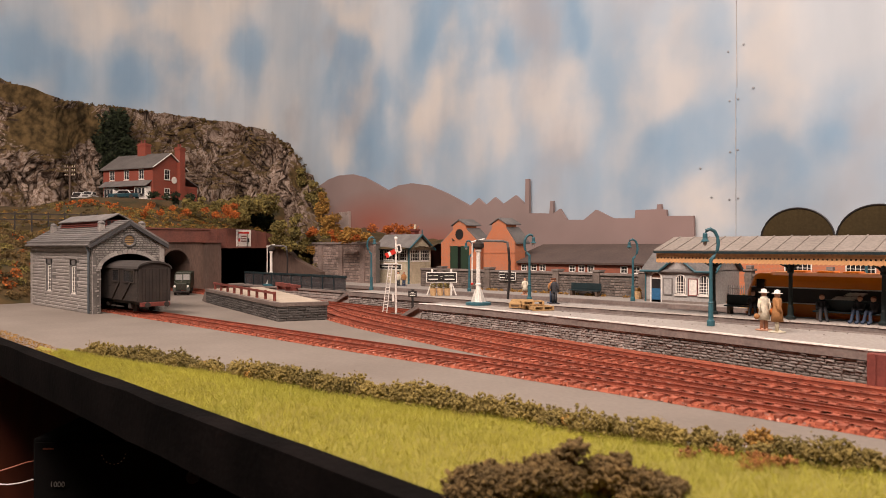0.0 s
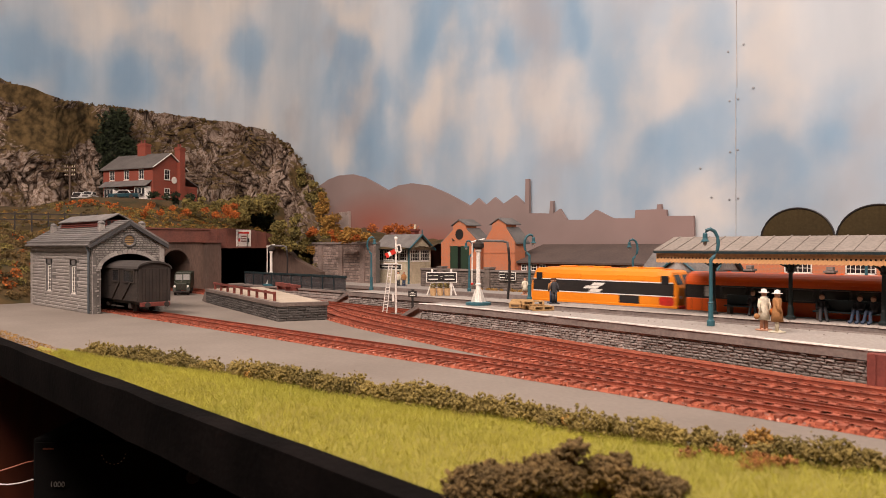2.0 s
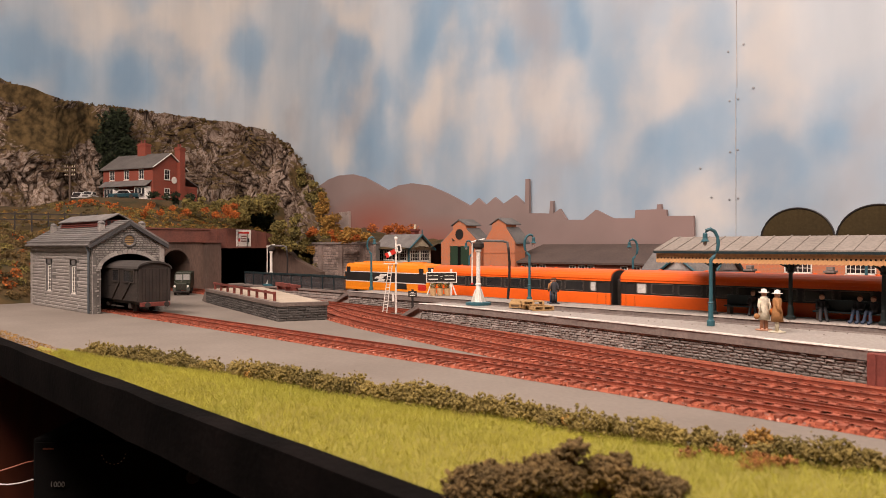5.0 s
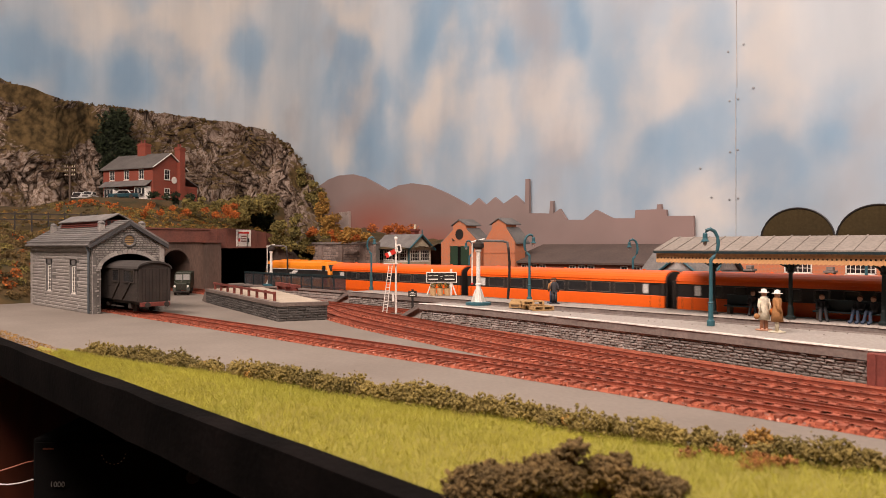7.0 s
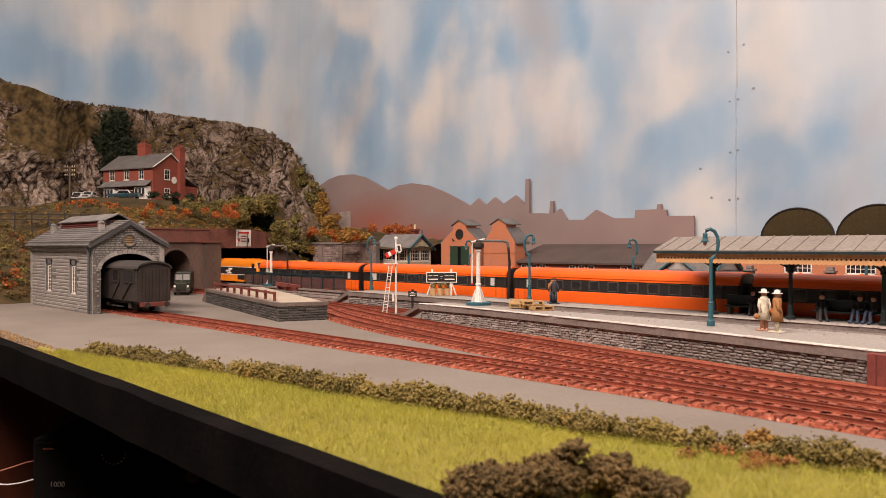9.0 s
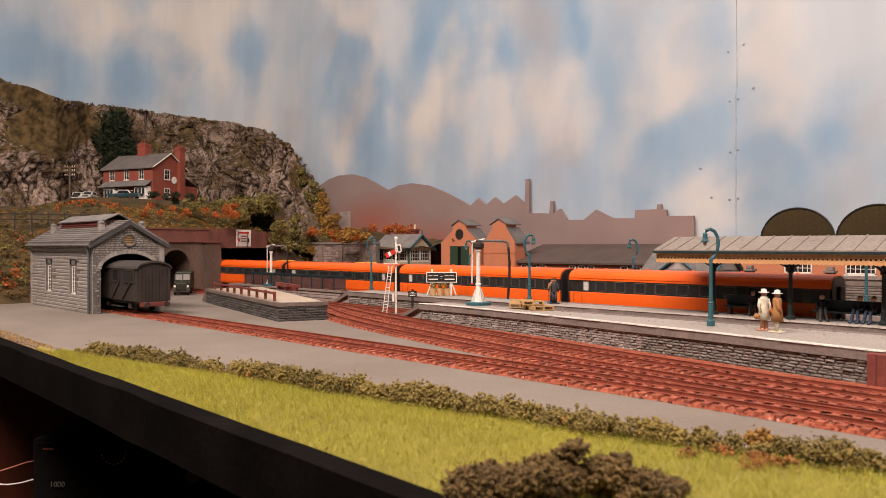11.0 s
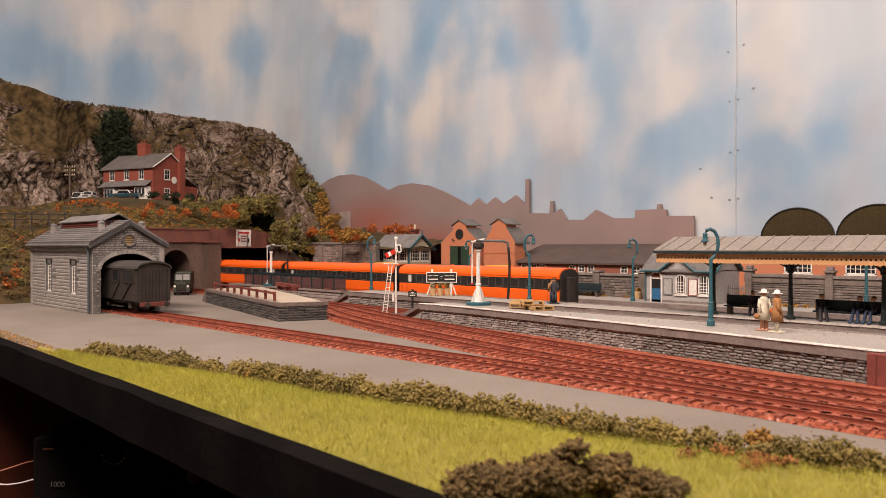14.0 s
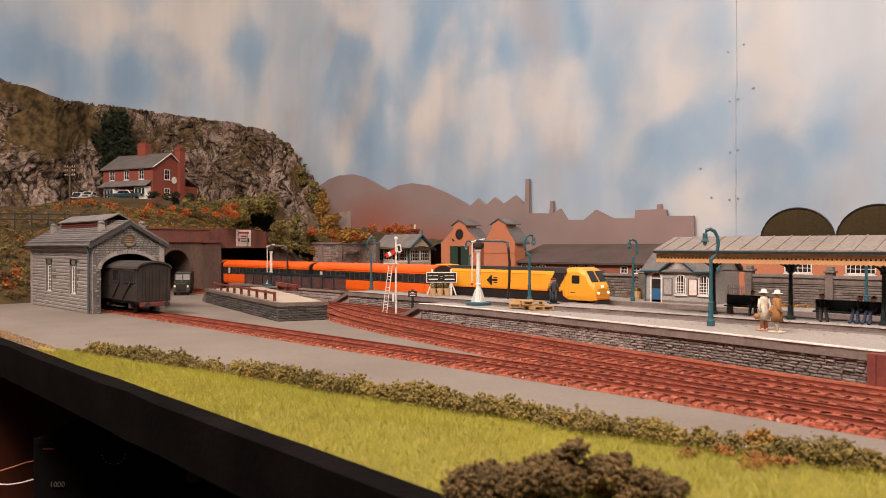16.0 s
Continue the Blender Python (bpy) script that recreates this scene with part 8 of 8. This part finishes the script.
def loco_front():
    """Diesel engine in amber with a black band between white lines; its leading end at local x = 0."""
    root = thing("diesel_locomotive", "amber diesel locomotive with black band and white lines", "locomotive", -26, YA, RAILTOP)
    L, hw = 17.5, 1.72
    part("lower_body", M().box(0.25, L - 0.25, -hw, hw, 1.05, 2.15), AMBER, root, "amber lower side", bevel=0.06)
    part("footstep_rail", M().box(0.1, L - 0.1, -hw - 0.05, hw + 0.05, 1.0, 1.3), AMBER, root, "amber sole bar", bevel=0.03)
    part("black_band", M().box(0.55, L - 0.55, -hw - 0.008, hw + 0.008, 2.15, 3.4), BLACKPAINT, root, "black side band")
    for z in (2.12, 3.4):
        part("white_line", M().box(0.6, L - 0.6, -hw - 0.015, hw + 0.015, z, z + 0.1), WHITE, root, "white lining")
    up = [(hw, 3.5)] + [(hw * c, z) for c, z in ((1, 4.0), (0.93, 4.45), (0.62, 4.72), (-0.62, 4.72), (-0.93, 4.45), (-1, 4.0))] + [(-hw, 3.5)]
    part("roof", M().prism(up, 2.0, L - 2.0, "x"), AMBER, root, "amber roof", bevel=0.04)
    for e, s in ((0.0, 1), (L, -1)):
        def ring(t, e=e, s=s):
            x = e + s * t[0]
            return [(x, -hw * t[1], t[2]), (x, -hw * t[1], t[3] - 0.5), (x, -hw * t[1] * 0.9, t[3]), (x, hw * t[1] * 0.9, t[3]), (x, hw * t[1], t[3] - 0.5), (x, hw * t[1], t[2])]
        cab = part("cab", M().skin(ring, [(0.15, 0.9, 1.2, 3.0), (0.3, 0.95, 1.2, 3.25), (0.8, 0.98, 1.2, 4.45), (1.2, 1.0, 1.2, 4.62), (2.2, 1.0, 1.2, 4.62)]), AMBER, root, "amber driving cab", bevel=0.06)
        for sy in (-0.8, 0.8):
            w = M().add([(e + s * 0.30, sy - 0.6, 3.3), (e + s * 0.30, sy + 0.6, 3.3), (e + s * 0.68, sy + 0.55, 4.2), (e + s * 0.68, sy - 0.55, 4.2), (e + s * 0.42, sy - 0.6, 3.3), (e + s * 0.42, sy + 0.6, 3.3), (e + s * 0.8, sy + 0.55, 4.2), (e + s * 0.8, sy - 0.55, 4.2)],
                        [(0, 1, 2, 3), (4, 5, 6, 7), (0, 1, 5, 4), (1, 2, 6, 5), (2, 3, 7, 6), (3, 0, 4, 7)])
            part("windscreen", w, GLASSDARK, cab, "dark windscreen")
            part("headlight", M().skin(lambda q, sy=sy: [(q, sy * 1.3 + 0.16 * math.cos(a), 2.1 + 0.16 * math.sin(a)) for a in span(0, 5.5, 9)], [e + s * 0.1, e + s * 0.35]), WHITE, cab, "pale lamp")
        for sy in (-1, 1):
            y = sy * hw
            part("cab_window", M().prism(rounded_rect(min(e + s * 1.0, e + s * 1.8), max(e + s * 1.0, e + s * 1.8), 3.3, 4.1, 0.08), y - 0.03, y + 0.03), GLASSDARK, cab, "dark cab side window")
            part("cab_panel", M().prism(rounded_rect(min(e + s * 0.5, e + s * 2.0), max(e + s * 0.5, e + s * 2.0), 1.3, 2.1, 0.25), y - 0.02, y + 0.02), REDPAINT if e else AMBER, cab, "red cab panel" if e else "amber cab panel")
        part("buffer_beam", M().box(min(e, e + s * 0.2), max(e, e + s * 0.2), -1.5, 1.5, 0.75, 1.3), REDPAINT if e else AMBER, root, "painted buffer beam", bevel=0.05)
    for x in (3.4, 5.6, 7.5, 11.5, 13.4):
        part("roof_hatch", M().box(x, x + 1.3, -0.7, 0.7, 4.7, 4.86), AMBER, root, "raised roof hatch", bevel=0.04)
    for x in (2.6, 5.2, 10.9, 12.6):
        part("body_panel", M().box(x, x + 1.5, -hw - 0.02, -hw + 0.02, 3.62, 4.05), AMBER, root, "raised side panel")
    part("side_grille", M().box(11.2, 13.4, -hw - 0.03, -hw + 0.03, 1.35, 2.1), BLACKPAINT, root, "black louvred grille")
    for z, a, b in ((3.08, 7.9, 9.6), (2.75, 7.0, 9.0), (2.42, 7.6, 9.3)):
        part("emblem", M().prism([(a, z - 0.15), (a + 0.4, z + 0.15), (b, z + 0.15), (b - 0.4, z - 0.15)], -hw - 0.03, -hw + 0.01), WHITE, root, "white arrow emblem")
    part("underframe", M().box(1, L - 1, -1.4, 1.4, 0.7, 1.0).box(6.8, 10.8, -1.6, 1.6, 0.3, 1.0), UNDERFRAME, root, "dark fuel tank and underframe")
    bogie(root, 3.6)
    bogie(root, L - 3.6)
    for ob in root.children:
        if not ob.name.startswith(("bogie", "underframe")):
            ob.location.z += 0.28 * C
    return root


def loco_back():
    """Streamlined yellow diesel; its nose at local x = 0 points to +x, body to -x."""
    root = thing("diesel_locomotive", "yellow streamlined diesel locomotive with black roof, headlights lit", "locomotive", -190, YB, RAILTOP)
    L, hw = 27.0, 1.74
    side = [(-hw, 2.2), (-hw, 3.95), (-hw * 0.93, 4.35), (hw * 0.93, 4.35), (hw, 3.95), (hw, 2.2)]
    part("body", M().prism(side, -L + 4.2, -4.0, "x"), YELLOW, root, "yellow body side", bevel=0.05)
    part("roof", M().prism([(-hw * 0.94, 4.3), (-hw * 0.6, 4.72), (hw * 0.6, 4.72), (hw * 0.94, 4.3)], -L + 4.0, -5.0, "x"), BLACKPAINT, root, "black roof")
    part("skirt", M().box(-L + 2, -2.5, -hw + 0.08, hw - 0.08, 1.0, 2.2), BLACKPAINT, root, "black skirt")
    part("skirt_line", M().box(-L + 4.2, -4.6, -hw - 0.02, hw + 0.02, 2.06, 2.22), AMBER, root, "orange skirt line")
    part("cantrail_line", M().box(-L + 4.2, -6.6, -hw - 0.015, hw + 0.015, 3.93, 4.0), AMBER, root, "thin cantrail seam")
    band = M().add([(-6.4, -hw - 0.02, 2.2), (-5.0, -hw - 0.02, 2.2), (-3.6, -hw - 0.02, 4.2), (-5.4, -hw - 0.02, 4.2), (-6.4, hw + 0.02, 2.2), (-5.0, hw + 0.02, 2.2), (-3.6, hw + 0.02, 4.2), (-5.4, hw + 0.02, 4.2), (-3.3, -hw * 0.8, 4.7), (-5.6, -hw * 0.8, 4.74), (-3.3, hw * 0.8, 4.7), (-5.6, hw * 0.8, 4.74)],
                   [(0, 1, 2, 3), (4, 7, 6, 5), (2, 3, 9, 8), (6, 7, 11, 10), (8, 9, 11, 10), (0, 3, 9, 11, 7, 4), (1, 5, 6, 10, 8, 2)])
    part("black_flash", band, BLACKPAINT, root, "black diagonal flash behind the cab")
    for flip in (1, -1):
        off = 0 if flip == 1 else -L

        def ring(t, flip=flip, off=off):
            x = off + flip * t[0]
            w = hw * t[1]
            return [(x, -w * 0.96, t[2]), (x, -w, t[2] + 0.5), (x, -w, t[3] - 0.55), (x, -w * 0.82, t[3]), (x, w * 0.82, t[3]), (x, w, t[3] - 0.55), (x, w, t[2] + 0.5), (x, w * 0.96, t[2])]
        cab = part("cab", M().skin(ring, [(-0.05, 0.78, 1.25, 2.5), (-0.25, 0.9, 1.2, 2.9), (-0.55, 0.97, 1.15, 3.25), (-1.35, 1.0, 1.15, 4.5), (-2.2, 1.0, 1.15, 4.86), (-3.6, 1.0, 1.2, 4.8), (-4.3, 1.0, 1.6, 4.5)]), YELLOW, root, "yellow raked driving cab", bevel=0.07)
        for sy in (-0.78, 0.78):
            def p(t, y, z, up):
                return (off + flip * t, y, z)
            q = [p(-0.54, sy - 0.66, 3.24, 0), p(-0.54, sy + 0.66, 3.24, 0), p(-1.3, sy + 0.62, 4.42, 0), p(-1.3, sy - 0.62, 4.42, 0)]
            v = [(a + flip * 0.03, b, c + 0.05) for a, b, c in q] + [(a - flip * 0.1, b, c - 0.1) for a, b, c in q]
            ws = part("windscreen", M().add(v, [(0, 1, 2, 3), (7, 6, 5, 4), (0, 1, 5, 4), (1, 2, 6, 5), (2, 3, 7, 6), (3, 0, 4, 7)]), GLASSDARK, cab, "dark raked windscreen", bevel=0.04)
            part("wiper", M().tube([(off + flip * -0.48, sy, 3.34), (off + flip * -0.95, sy + 0.3, 4.06)], 0.025, 5), UNDERFRAME, ws)
            part("headlight", M().box(min(off, off + flip * -0.4) + 0.05 * flip, max(off, off + flip * -0.4) + 0.05 * flip, sy * 1.28 - 0.13, sy * 1.28 + 0.13, 1.95, 2.15), LAMPGLOW if flip == 1 else WHITE, cab, "lit pale headlight", bevel=0.05)
        if flip == 1:
            part("centre_headlight", M().box(-0.5, -0.12, -0.24, 0.24, 2.62, 2.84), LAMPGLOW, cab, "lit white centre headlight", bevel=0.06)
        for sy in (-1, 1):
            y = sy * hw
            x0, x1 = sorted((off + flip * -2.0, off + flip * -3.0))
            part("cab_window", M().prism(rounded_rect(x0, x1, 3.05, 3.95, 0.08), y - 0.025, y + 0.025), GLASSDARK, cab, "dark cab side window")
            x0, x1 = sorted((off + flip * -3.4, off + flip * -4.0))
            part("cab_door", ring_frame(M(), x0, x1, 1.5, 4.1, 0.08, 0.035, y - 0.02, y + 0.02), AMBER, cab, "cab door outline")
        x0, x1 = sorted((off, off + flip * -0.5))
        part("valance", M().box(x0, x1, -1.35, 1.35, 0.55, 1.2), UNDERFRAME, cab, "black front valance", bevel=0.1)
        part("front_stripe", M().box(min(x0, x1) if flip == 1 else x0, x1 + (0.02 if flip == 1 else 0), -1.25, 1.25, 1.3, 1.5), AMBER, cab, "orange front stripe")
    em = M()
    em.prism([(-15.6, 3.05), (-14.9, 3.65), (-14.75, 3.65), (-14.75, 3.2), (-13.9, 3.2), (-13.9, 2.95), (-14.75, 2.95), (-14.75, 2.45), (-14.9, 2.45)], -hw - 0.03, -hw + 0.01)
    em.box(-14.5, -13.9, -hw - 0.03, -hw + 0.01, 3.3, 3.42).box(-14.5, -13.9, -hw - 0.03, -hw + 0.01, 2.72, 2.84)
    part("emblem", em, BLACKPAINT, root, "black arrow emblem")
    part("small_marks", M().box(-3.2, -2.6, -hw - 0.02, -hw + 0.01, 2.0, 2.06).box(-4.9, -4.5, -hw - 0.02, -hw + 0.01, 2.6, 2.7), BLACKPAINT, root, "small black marks")
    part("underframe", M().box(-L + 3, -3, -1.35, 1.35, 0.5, 1.0), UNDERFRAME, root, "dark underframe")
    bogie(root, -5.2)
    bogie(root, -L + 5.2)
    return root


LAMPGLOW = glow("headlight_glow", (1.0, 0.86, 0.6), 3.0)
engine_a = loco_front()
coaches = [coach(-8.5 + PITCH * i, BIG if i < 2 else MIXED, "glossy orange coach with black window band, in a moving train") for i in range(4)]
engine_b = loco_back()

# seconds, front of the first coach, cm
RUN_A = [(0, -8.2), (0.5, -13.9), (1, -19.8), (1.5, -25.6), (2, -31.8), (3, -43.1), (3.5, -48.9), (4, -54.5), (6.5, -80.4), (7, -85.6), (9, -105.0), (11.5, -128.6), (12.5, -137.4), (13.5, -146.4), (14.3, -153.3), (15.1, -161.2), (15.5, -165.0), (15.9, -168.8), (16, -169.7)]
# seconds, nose of the second engine
RUN_B = [(0, -197), (6.3, -162), (7.1, -139), (7.5, -127.5), (7.9, -117.0), (8.3, -109.3), (8.7, -104), (9.1, -99.6), (11.5, -78.5), (13.0, -65.5), (14.6, -52.3), (15.1, -49.0), (15.6, -46.4), (15.9, -44.8), (16, -44.3)]


def motions():
    walk(engine_a, [(t, pose((x - 18.0) * C, YA * C, RAILTOP * C)) for t, x in RUN_A])
    for i, ob in enumerate(coaches):
        walk(ob, [(t, pose((x + PITCH * i) * C, YA * C, RAILTOP * C)) for t, x in RUN_A])
    walk(engine_b, [(t, pose(x * C, YB * C, RAILTOP * C)) for t, x in RUN_B])


motions()
